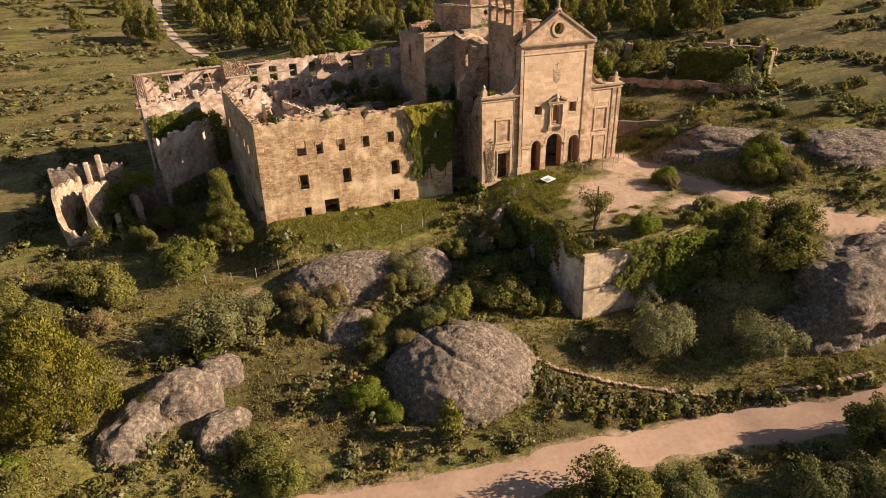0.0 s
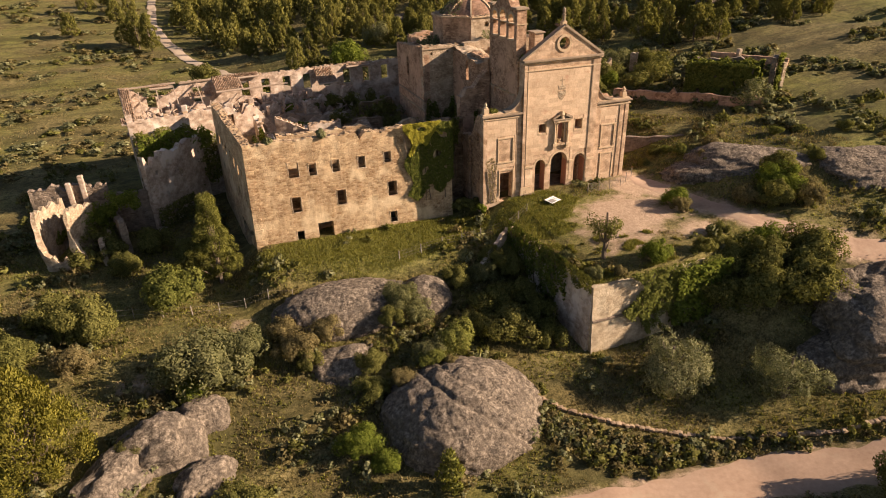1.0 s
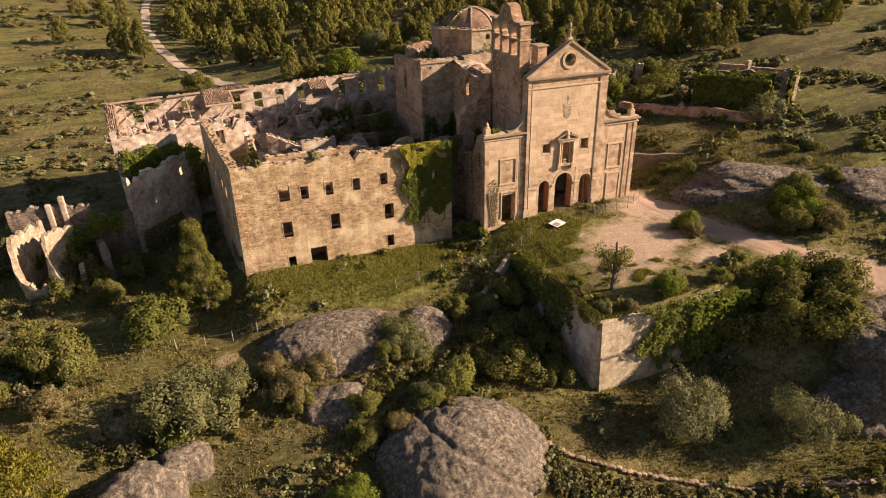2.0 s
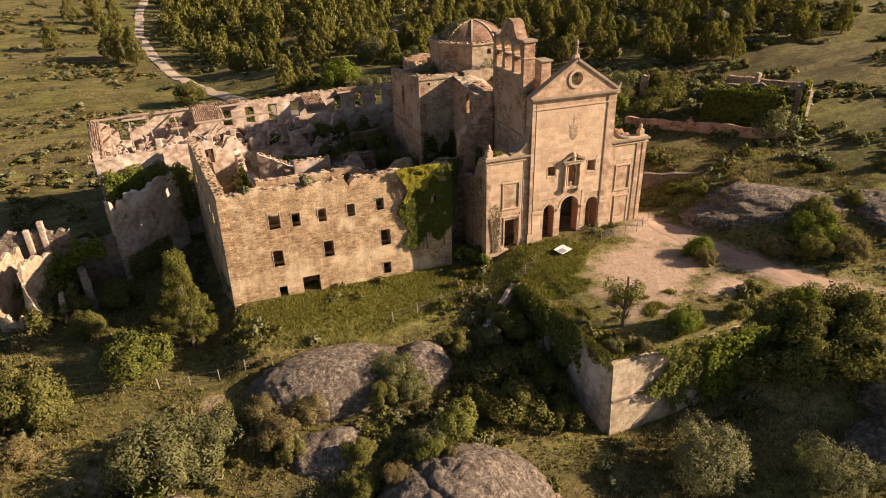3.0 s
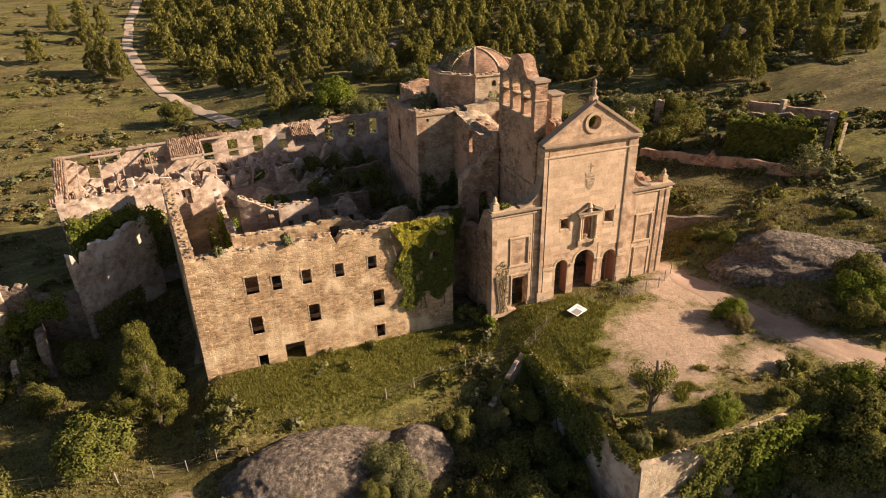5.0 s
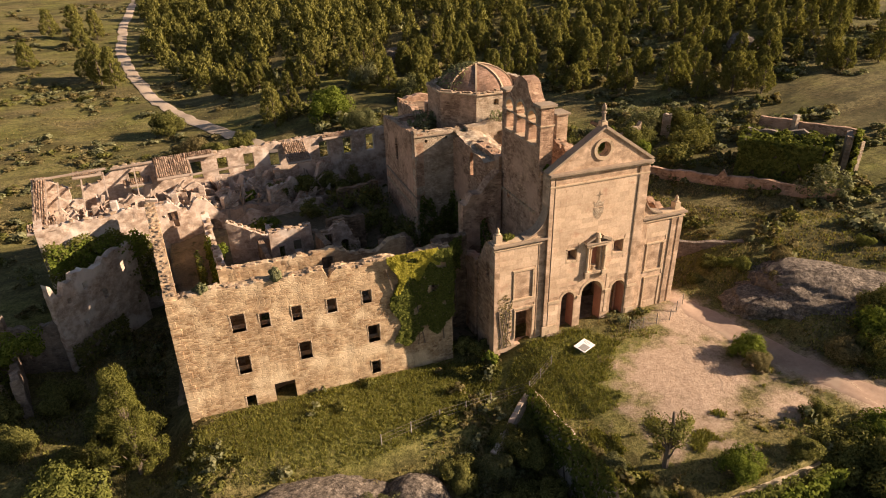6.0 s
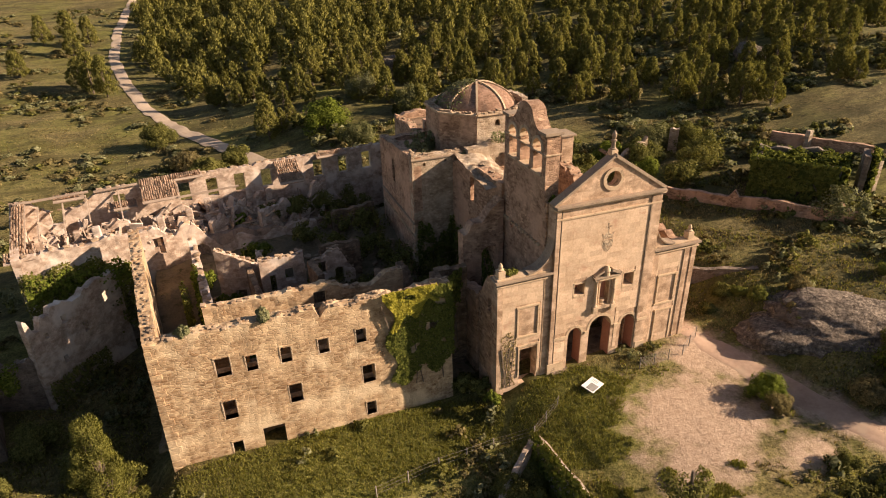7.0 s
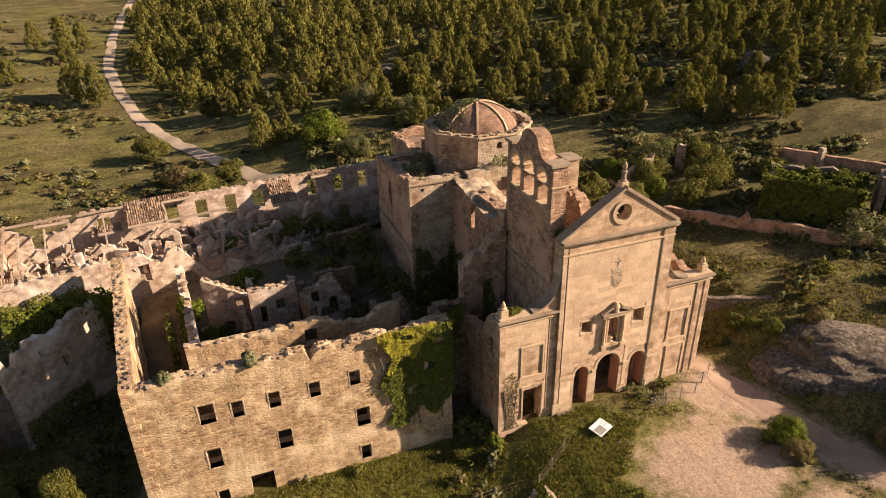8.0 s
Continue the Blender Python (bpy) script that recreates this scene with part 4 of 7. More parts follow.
vwall("inner_wall", gold_rubble, INNER0, INNER1, -4.5, inner_top, 0.8, [(9.3, 10.4, 5.4, 7.0), (3, 4, 1, 3), (13, 14, 1, 3)], rough=0.1, step=0.4)
CROSS0, CROSS1 = (-27.0, 28.0), (-25.3, 8.4)
cross_top = ragged(5.2, 0.7, 9, 3.0, [(6, 1.2, 2.0)])
vwall("cross_wall", plaster, CROSS0, CROSS1, -4.0, cross_top, 0.8, [(10, 11.6, -1, 3.0, "arch")], rough=0.1, step=0.4)
CELLS = []
for p0, p1, top, holes in (
        ((-20.2, 19.4), (-15.6, 19.6), ragged(5.5, 0.3, 14, 2.0), [(2.5, 3.4, 2.6, 4.0), (0.9, 1.5, 1.4, 3.6)]),
        ((-14.8, 19.6), (-10.2, 19.9), lambda u: 4.3 + 0.9 * math.exp(-((u - 2.6) / 1.1) ** 2) - 2.2 * float(smooth(3.0, 4.6, u)) + 0.3 * rumble(u, 2, 0, 0.6), [(0.6, 1.5, 2.4, 4.0), (2.4, 3.3, 1.0, 3.0, "arch")]),
        ((-24.4, 22.0), (-20.2, 20.6), lambda u: 6.4 - 2.0 * u / 4.4 + 0.35 * rumble(u, 7, 0, 0.7), [(1.6, 2.7, -1.0, 1.6)]),
        ((-15.6, 19.6), (-15.2, 25.0), ragged(3.4, 0.6, 15, 1.6), [(2.0, 3.0, 0.2, 1.8)]),
        ((-20.2, 25.5), (-20.2, 20.2), ragged(3.6, 0.7, 16, 1.8), [])):
    vwall("cell_wall", plaster, p0, p1, -2.0, top, 0.7, holes, rough=0.12, step=0.3)
    CELLS.append((p0, p1, top))
# Dark stone stands in for the church's shadow on these cells and the recess
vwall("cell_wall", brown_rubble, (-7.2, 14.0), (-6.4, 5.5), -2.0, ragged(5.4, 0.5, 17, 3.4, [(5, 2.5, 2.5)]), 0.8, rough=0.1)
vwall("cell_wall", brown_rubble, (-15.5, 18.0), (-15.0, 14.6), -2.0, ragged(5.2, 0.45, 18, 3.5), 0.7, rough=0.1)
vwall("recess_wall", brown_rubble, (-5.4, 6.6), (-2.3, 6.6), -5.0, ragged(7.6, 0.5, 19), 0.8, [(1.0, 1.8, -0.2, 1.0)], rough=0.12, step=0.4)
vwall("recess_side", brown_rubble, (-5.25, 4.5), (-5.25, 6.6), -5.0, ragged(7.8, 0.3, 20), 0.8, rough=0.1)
vwall("stub_wall", red_rubble, (-2.6, 9.5), (-2.3, 4.4), -3.0, ragged(5.6, 1.0, 21, 1.6), 1.2, [(2.0, 3.2, 1.5, 4.0)], rough=0.12)
vwall("aisle_fragment", red_rubble, (-1.7, 9.0), (2.5, 9.0), -3.0, lambda u: 9.7 + 0.9 * float(smooth(0.3, 1.0, u)) + 1.9 * float(smooth(1.6, 4.1, u)) + 0.35 * rumble(u, 4, 0, 0.6), 1.3, [(1.9, 3.7, -3.0, 7.9, "arch")], rough=0.14, step=0.3, label="broken cross wall of the fallen aisle, with an arch")

# north range: two long walls with fallen roofs between them
NS0, NS1 = (-43.6, 26.9), (-12.0, 33.0)
ns_full = ragged(6.7, 0.4, 31, 3.0, [(15.2, 1.2, 1.0)])


def ns_top(u):
    return ns_full(u) - 3.6 * float(smooth(16.5, 21.0, u)) + 0.9 * float(smooth(16.5, 20.0, u)) * rumble(u, 2, 7, 1.6)


vwall("range_south_wall", plaster, NS0, NS1, -7.0, ns_top, 0.8, [(17.0, 19.0, 1.0, 3.6, "arch"), (13.2, 14.3, 3.6, 5.6)], rough=0.1, step=0.3, label="crumbling plastered wall below a fallen roof")
NN0, NN1 = (-44.9, 36.6), (0.4, 41.7)
nn_top = ragged(9.2, 0.25, 33, 3.0, [(5.0, 1.6, 3.0)])
vwall("range_north_wall", plaster, NN0, NN1, -7.0, nn_top, 0.7, [(u, u + 1.3, 6.0, 8.4) for u in (3.5, 10.2, 17.5, 20.8, 24.2, 27.6, 31.0, 34.5, 38.0, 41.4)], rough=0.08, step=0.3, label="pale plastered wall with tall empty windows")
vwall("range_west_wall", plaster, (-44.9, 36.6), (-43.6, 26.9), -7.0, lambda u: 9.2 - 2.5 * u / 9.8 + 0.1 * rumble(u, 1, 2, 0.8), 0.8, rough=0.08, step=0.4)
for t_ in (0.24, 0.42, 0.6, 0.78):
    a = Vector((*NS0, 0)).lerp(Vector((*NS1, 0)), t_)
    b = Vector((*NN0, 0)).lerp(Vector((*NN1, 0)), t_)
    vwall("range_partition", plaster, (b.x, b.y - 0.2), (a.x, a.y + 0.8), -3.0, ragged(5.7, 0.8, 40 + t_ * 10, 1.5, [(5, 1.4, 2.0)]), 0.5, [(3.5, 4.6, 3.8, 5.8)], rough=0.08, step=0.4)
vwall("range_spine_wall", plaster, (-42.6, 32.6), (-20.0, 36.1), -3.0, ragged(6.3, 0.9, 52, 1.7, [(4, 1.2, 1.5), (11, 1.6, 1.0), (19, 1.4, 2.0)]), 0.5, [(u, u + 1.2, 4.4, 6.4) for u in (6, 9.5, 13.2, 16, 19, 23)], rough=0.1, step=0.4)

# lower walls west of the wing
west_top = ragged(4.0, 0.45, 61, 2.0, [(1.0, 1.8, 0.6), (2.3, 0.7, 0.5), (5.6, 0.6, 0.8)])
vwall("west_wall", plaster, (-41.8, 18.6), (-34.6, 26.8), -8.0, west_top, 0.8,
      [(3.6, 4.2, 1.6, 2.5), (1.6, 2.0, 1.1, 1.7), (5.6, 6.2, -0.6, 0.6), (2.6, 3.1, -2.4, -1.6)], rough=0.12, step=0.35, label="broken shaded wall with a jagged top")
ruin = thing("ruined_outbuilding", "roofless jagged stone outbuilding with bright plaster faces", "ruin", (-51, 15, -6.5))


def rpart(ob):
    ob.parent = ruin
    return under(ob, ruin)


def shell(points, tops, seed, thick=0.75):
    """A tall leaning piece of curved broken wall."""
    way = [Vector((x, y, 0)) for x, y in points]
    line = []
    for i in range(len(way) - 1):
        line += [way[i].lerp(way[i + 1], k / 8) for k in range(8)]
    line.append(way[-1])
    for _ in range(5):
        line = [line[0]] + [(line[i - 1] + 2 * line[i] + line[i + 1]) / 4 for i in range(1, len(line) - 1)] + [line[-1]]
    bm = bmesh.new()
    levels, rows = 9, []
    for i, p in enumerate(line):
        d = (line[min(i + 1, len(line) - 1)] - line[max(i - 1, 0)]).normalized()
        n = Vector((-d.y, d.x, 0))
        k = i / (len(line) - 1) * (len(tops) - 1)
        j = min(int(k), len(tops) - 2)
        high = tops[j] + (tops[j + 1] - tops[j]) * (k - j) + 0.9 * rumble(i, seed, 0, 2.2) + 0.6 * rumble(i, seed, 5, 0.7)
        loop = []
        for side in (-0.5, 0.5):
            col = []
            for s in range(levels + 1):
                z = -8.5 + (high + 8.5) * s / levels
                bulge = side * thick * (1.25 - 0.45 * s / levels) + 0.28 * rumble(p.x + p.y, z, seed + side, 1.3)
                col.append(bm.verts.new((p.x + n.x * bulge, p.y + n.y * bulge, z)))
            loop.append(col)
        rows.append(loop[0] + loop[1][::-1])
    for a, b in zip(rows, rows[1:]):
        for q in range(len(a) - 1):
            bm.faces.new((a[q], b[q], b[q + 1], a[q + 1]))
    bm.faces.new(rows[0])
    bm.faces.new(rows[-1][::-1])
    bmesh.ops.recalc_face_normals(bm, faces=bm.faces[:])
    rpart(part("broken_wall", bm, pale_rubble))


shell([(-51.6, 11.4), (-54.0, 11.8), (-54.5, 13.2), (-53.6, 16.0), (-52.4, 19.5)], (-5.6, -4.2, 0.2, 0.5, 0.1), 3, 0.6)
shell([(-49.4, 11.2), (-50.9, 11.7), (-50.9, 13.0), (-50.2, 15.0), (-48.9, 17.5)], (-5.4, -1.6, 0.3, 0.2, -1.0), 8, 0.6)
shell([(-47.6, 10.8), (-48.0, 13.0), (-47.1, 15.0)], (-5.4, -3.6, -4.0), 12, 0.6)
for p0, p1, seed, h in (((-56.0, 20.5), (-47.0, 20.0), 74, 0.8), ((-47.5, 20.0), (-45.5, 12.5), 75, -2.2), ((-47.0, 20.0), (-41.8, 18.9), 77, -0.8)):
    rpart(wall("broken_wall", grey_rubble, p0, p1, -8.5, ragged(h, 1.0, seed, 2.6), 0.8, rough=0.16, step=0.4))
for x, y, z in ((-51.3, 20.2, 1.5), (-49.7, 20.2, 2.3)):
    rpart(box_mesh("standing_pier", x - 0.32, x + 0.32, y - 0.35, y + 0.35, -4.0, z, plaster, None, 0.12))

# More cell walls, again darkened by their stone to match the shadowed cloister
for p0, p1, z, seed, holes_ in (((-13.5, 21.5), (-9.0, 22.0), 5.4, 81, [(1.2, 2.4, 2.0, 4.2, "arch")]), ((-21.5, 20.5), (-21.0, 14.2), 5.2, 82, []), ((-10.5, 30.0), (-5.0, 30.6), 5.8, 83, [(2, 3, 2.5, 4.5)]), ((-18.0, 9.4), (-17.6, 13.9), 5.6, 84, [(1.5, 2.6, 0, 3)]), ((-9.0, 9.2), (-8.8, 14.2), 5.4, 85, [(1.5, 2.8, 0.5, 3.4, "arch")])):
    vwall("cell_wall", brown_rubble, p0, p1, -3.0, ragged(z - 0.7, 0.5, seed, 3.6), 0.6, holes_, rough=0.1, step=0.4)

# ---- terrace wall, garden walls, boulders ----
terrace = thing("terrace_wall", "pale cracked stone retaining wall of the church terrace", "retaining wall", (0, -22, -10))


def tpart(ob):
    ob.parent = terrace
    return under(ob, terrace)


block_stone = rubble_material("block_stone", (0.5, 0.4, 0.28), (0.64, 0.54, 0.4), (0.42, 0.32, 0.22), (0.5, 0.5, 0.3), 0.03, 0.02, (0.25, 0.18, 0.12), 0.35)
TW0, TW1 = (0.0, -22.0), (15.0, -21.8)
tpart(wall("front_face", block_stone, TW0, TW1, -12.5, lambda u: -2.7 + 0.3 * smooth(5, 12, u) + 0.2 * rumble(u, 4, 0, 1.1), 0.6, step=0.5, rough=0.07, batter=0.07))
tpart(wall("side_face", plaster, (-1.5, -6.0), (0.0, -22.0), -12.5, lambda u: -2.4 - 0.45 * u / 16 + 0.35 * rumble(u, 6, 0, 1.4), 0.55, step=0.5, rough=0.08, batter=0.05, label="smooth streaked plaster face in shade"))
tpart(wall("broken_end", plaster, (-6.4, -9.6), (-1.6, -6.2), -7.0, lambda u: -4.8 + 2.2 * u / 5.9 + 0.5 * rumble(u, 2, 0, 1.0), 0.5, step=0.5, rough=0.12))
# Thin grey band, darker than the face, across the terrace front
tpart(box_mesh("scar_band", 0.02, 7.5, -22.42, -22.2, -6.6, -6.35, grey_rubble, None, 0.03))


def garden_wall(label, p0, p1, low, top, material, thick=0.6, holes=()):
    g = thing("garden_wall", label, "wall", (p0[0], p0[1], low))
    ob = wall("masonry", material, p0, p1, low, top, thick, holes, step=0.6, rough=0.1)
    ob.parent = g
    under(ob, g)
    return g


EAST0, EAST1 = (31.2, 22.6), (45.4, 4.8)
garden_wall("long broken reddish garden wall with a ragged top", EAST0, EAST1, 0.0, lambda u: 4.5 + 0.03 * u + 0.28 * rumble(u, 1, 0, 2.2) + 0.2 * rumble(u, 3, 0, 0.7) + (0.9 if 9.0 < u < 9.8 else 0.0), red_rubble)
garden_wall("short broken garden wall climbing the slope", (47.2, 11.5), (46.0, 5.5), 1.0, lambda u: 6.2 - 0.3 * u + 0.8 * rumble(u, 8, 0, 1.6), red_rubble)
garden_wall("far red garden wall with a pale post", (54.0, 26.6), (60.4, 15.4), 3.0, lambda u: 8.0 + 0.25 * rumble(u, 5, 0, 2.5), red_rubble)
garden_wall("low overgrown dry wall beside the church", (20.5, 9.0), (30.5, 3.5), -3.0, lambda u: 1.2 + 0.05 * u + 0.3 * rumble(u, 5, 0, 2.5), grey_rubble)
garden_wall("stump of a broken wall among bushes", (33.0, 33.5), (38.5, 34.5), 0.0, lambda u: 4.4 + 0.4 * u + 1.2 * rumble(u, 3, 0, 1.3), pale_rubble)
garden_wall("stump of a broken wall with a pale face", (43.2, 35.5), (44.2, 34.6), 2.0, lambda u: 7.4 + 0.4 * rumble(u, 3, 0, 0.7), pale_rubble, 0.8)
for x, y, h in ((56.2, 22.2, 9.0), (52.6, 9.0, 9.2)):
    p = thing("gate_pier", "pale weathered stone gate pier", "pier", (x, y, 3), "stone piers")
    ob = box_mesh("shaft", x - 0.35, x + 0.35, y - 0.35, y + 0.35, 2.5, h, pale_rubble, None, 0.08)
    ob.parent = p
    under(ob, p)

# dry-stone edging above the track
edging = thing("dry_stone_edging", "low dry-stone edging along the bank", "edging", (0, -33, -12))
EDGE_LINE = [(-8.5, -25.6), (-6.2, -28.3), (-2.6, -30.8), (3, -33.9), (8, -36.3), (15, -39.3), (21, -40.5)]
edge_rng = random.Random(8)
for (ax, ay), (bx, by) in zip(EDGE_LINE, EDGE_LINE[1:]):
    n = int(math.hypot(bx - ax, by - ay) / 0.42)
    for i in range(n):
        k = i / n
        x, y = ax + (bx - ax) * k + edge_rng.uniform(-0.1, 0.1), ay + (by - ay) * k + edge_rng.uniform(-0.1, 0.1)
        s = edge_rng.uniform(0.35, 0.6)
        ob = lay_stone(edging, x - edging.location.x, y - edging.location.y, ground_at(x, y) + 0.18 - edging.location.z, s * 1.3, s, s * 0.8, turn=math.atan2(by - ay, bx - ax))


def boulder_material():
    m, nt, bsdf = node_tree("limestone_boulder")
    flat = coords(nt)
    broad = noise_tex(nt, flat, 0.35, 5.0, 0.6)
    grain = noise_tex(nt, flat, 2.6, 10.0, 0.78)
    pit = add(nt, "ShaderNodeTexVoronoi", Scale=2.6)
    nt.links.new(flat, pit.inputs["Vector"])
    crack = add(nt, "ShaderNodeTexVoronoi", Scale=0.32)
    crack.feature = "DISTANCE_TO_EDGE"
    warp = add(nt, "ShaderNodeTexNoise", Scale=0.8, Detail=4.0)
    nt.links.new(flat, warp.inputs["Vector"])
    bend = nt.nodes.new("ShaderNodeVectorMath")
    bend.operation = "MULTIPLY_ADD"
    nt.links.new(warp.outputs["Color"], bend.inputs[0])
    bend.inputs[1].default_value = (1.6, 1.6, 1.6)
    nt.links.new(flat, bend.inputs[2])
    nt.links.new(bend.outputs[0], crack.inputs["Vector"])
    colour = ramp(nt, grain, (0.36, (0.045, 0.035, 0.027)), (0.5, (0.165, 0.132, 0.1)), (0.62, (0.36, 0.295, 0.228)))
    colour = mix(nt, maths(nt, "MULTIPLY", fac(nt, broad, 0.45, 0.65), 0.6), colour, (0.13, 0.105, 0.08))
    colour = mix(nt, maths(nt, "MULTIPLY", fac(nt, noise_tex(nt, flat, 1.5, 6.0, 0.7), 0.55, 0.7), 0.6), colour, (0.07, 0.062, 0.055))
    colour = mix(nt, maths(nt, "MULTIPLY", fac(nt, crack.outputs[0], 0.03, 0.0), 0.35), colour, (0.05, 0.04, 0.035))
    nt.links.new(colour, bsdf.inputs["Base Color"])
    bsdf.inputs["Roughness"].default_value = 0.95
    bsdf.inputs["Specular IOR Level"].default_value = 0.15
    relief = maths(nt, "ADD", maths(nt, "MULTIPLY", grain, 0.9), maths(nt, "ADD", maths(nt, "MULTIPLY", pit.outputs[0], 0.35), maths(nt, "MULTIPLY", fac(nt, crack.outputs[0], 0.0, 0.05), 0.2)))
    bump(nt, bsdf, relief, 0.2)
    return m


rock_face = boulder_material()


def boulder(label, x, y, z, rx, ry, rz, seed, turn=0.0, detail=5, name="boulder", grooves=()):
    """A weathered limestone boulder sunk into the ground, with hollows and steps."""
    bm = bmesh.new()
    bmesh.ops.create_icosphere(bm, subdivisions=detail, radius=1.0)
    for v in bm.verts:
        d = v.co.normalized()
        big = noise.noise(d * 1.3 + Vector((seed * 5.1, 0, 0)))
        mid = noise.noise(d * 3.3 + Vector((0, seed * 3.3, 0)))
        ridge = abs(noise.noise(d * 2.1 + Vector((0, 0, seed * 2.7))))
        fine_n = noise.fractal(d * 9 + Vector((seed, seed, 0)), 0.8, 2.0, 4)
        ledge = noise.noise(Vector((d.x * 1.4, d.y * 1.4, d.z * 5.0)) + Vector((seed * 1.9, 0, 0)))
        cleft = max(0.0, 0.05 - abs(noise.noise(d * 1.7 + Vector((seed, 0, seed * 0.7))))) / 0.05
        calm = 0.35 if grooves else 1.0
        r = 1.0 + calm * (0.24 * big + 0.1 * mid + 0.05 * ledge - 0.045 * cleft) + 0.03 * fine_n
        along = d.dot(Vector((0.78, 0.25, 0.57))) + 0.12 * big + 0.05 * mid
        for at, deep in grooves:
            r -= deep * (1.3 * math.exp(-(((along - at) / 0.026) ** 2)) + 0.5 * float(smooth(at - 0.02, at + 0.02, along)))
        v.co = Vector((d.x * rx, d.y * ry, d.z * rz)) * r
    for f in bm.faces:
        f.smooth = True
    mesh = bpy.data.meshes.new(name)
    bm.to_mesh(mesh)
    bm.free()
    mesh.materials.append(rock_face)
    ob = new(name, mesh)
    ob.matrix_world = pose(x, y, z, 0, 0, turn)
    return tagged(ob, label, "boulder")


boulder("huge rounded grey limestone boulder above the track", -15.4, -25.2, -11.8, 8.0, 7.0, 5.5, 3, 0, 6, grooves=((0.3, 0.04), (0.55, 0.03)))
boulder("broad grey rock shelf below the lawn", -22.0, -9.2, -7.9, 8.6, 4.6, 3.7, 8, -4, 6, grooves=((0.9, 0.02),))
boulder("sloping rock under the shelf, half overgrown", -24.0, -16.5, -10.4, 4.6, 4.0, 3.0, 12, 20)
boulder("grey rock shelf end beside the hollow", -13.8, -10.4, -7.3, 3.2, 2.8, 2.7, 14, 0, 5, grooves=((0.8, 0.03),))
for label, x, y, z, rx, ry, rz, seed in (
        ("cracked pale boulder with a flat top", -41.0, -20.8, -10.4, 3.8, 3.0, 3.7, 21), ("rounded pale boulder on the slope", -37.6, -18.6, -10.0, 2.6, 2.2, 2.4, 22),
        ("split boulder in the shade", -38.0, -25.0, -11.4, 2.8, 2.0, 2.5, 23), ("dark boulder with a sheer face", -44.8, -23.2, -11.0, 4.0, 2.8, 3.3, 24),
        ("low boulder among dry grass", -48.5, -28.8, -12.2, 2.4, 1.8, 1.2, 25), ("small boulder beside a pine", -43.8, -25.6, -12.4, 2.4, 1.6, 1.7, 26)):
    boulder(label, x, y, z, rx, ry, rz, seed, seed * 17, 5)
boulder("massive grey rock outcrop beside the lane", 28.5, -31.5, -8.0, 9.0, 6.5, 5.2, 31, 10, 6)
boulder("dark rock outcrop under the bushes", 21.5, -33.0, -10.2, 4.5, 4.0, 3.0, 32, 0, 5)
boulder("grey rocky bank above the lane", 33.5, -7.0, -0.8, 10.5, 6.5, 3.4, 35, -28, 6)
boulder("grey rocky bank beside the bushes", 44.0, -14.5, -0.1, 9.0, 5.5, 3.4, 36, -20, 6)
boulder("pale outcrop in the pinewood", 83.0, 62.0, 10.5, 3.0, 3.0, 3.0, 39, 0, 4)
boulder("pale outcrop in the far scrub", 22.0, 116.0, 5.5, 3.0, 3.0, 2.2, 40, 0, 4)


# rubble floors inside the ruins
def fill(name, label, x0, x1, y0, y1, height, material, step=0.5):
    xs, ys = np.arange(x0, x1, step), np.arange(y0, y1, step)
    verts = [(x, y, height(x, y)) for y in ys for x in xs]
    n = len(xs)
    faces = [(j * n + i, j * n + i + 1, (j + 1) * n + i + 1, (j + 1) * n + i) for j in range(len(ys) - 1) for i in range(n - 1)]
    mesh = mesh_of(name, verts, faces, material)
    tagged(new(name, mesh), label, "ground", kind="structure")


debris = plain_material("debris", (0.2, 0.14, 0.1), (0.44, 0.33, 0.25), 1.6, 0.95, 0.15, spots=(0.14, 0.1, 0.065))
overgrown = plain_material("overgrown_rubble", (0.1, 0.08, 0.045), (0.28, 0.21, 0.13), 1.6, 0.95, 0.15, spots=(0.075, 0.07, 0.028))


def court_height(x, y):
    z = -3.2 + 5.2 * float(smooth(8.5, 30, y)) + 1.0 * float(smooth(-10, -4, x)) * float(smooth(12, 18, y))
    return z + 0.8 * rumble(x, y, 3, 3.5) + 0.35 * rumble(x, y, 9, 1.2)


def range_height(x, y):
    return 4.3 + 0.5 * rumble(x, y, 5, 2.0) + 0.3 * rumble(x, y, 8, 0.9) - 2.0 * float(smooth(-24, -12, x))


def line_y(p0, p1, x):
    return p0[1] + (p1[1] - p0[1]) * (x - p0[0]) / (p1[0] - p0[0])


fill("courtyard_ground", "overgrown rubble floor of the cloister", -31.0, -2.4, 4.2, 33.5, court_height, overgrown)
fill("range_floor", "collapsed floor heaped with plaster and stones", -44.2, -4.2, 27.6, 40.6, lambda x, y: range_height(x, y) if line_y(NS0, NS1, x) < y - 0.1 < line_y(NN0, NN1, x) else -2.0, debris, 0.4)

# ---- plants ----


def unit(v):
    return v / np.maximum(np.linalg.norm(v, axis=-1, keepdims=True), 1e-6)


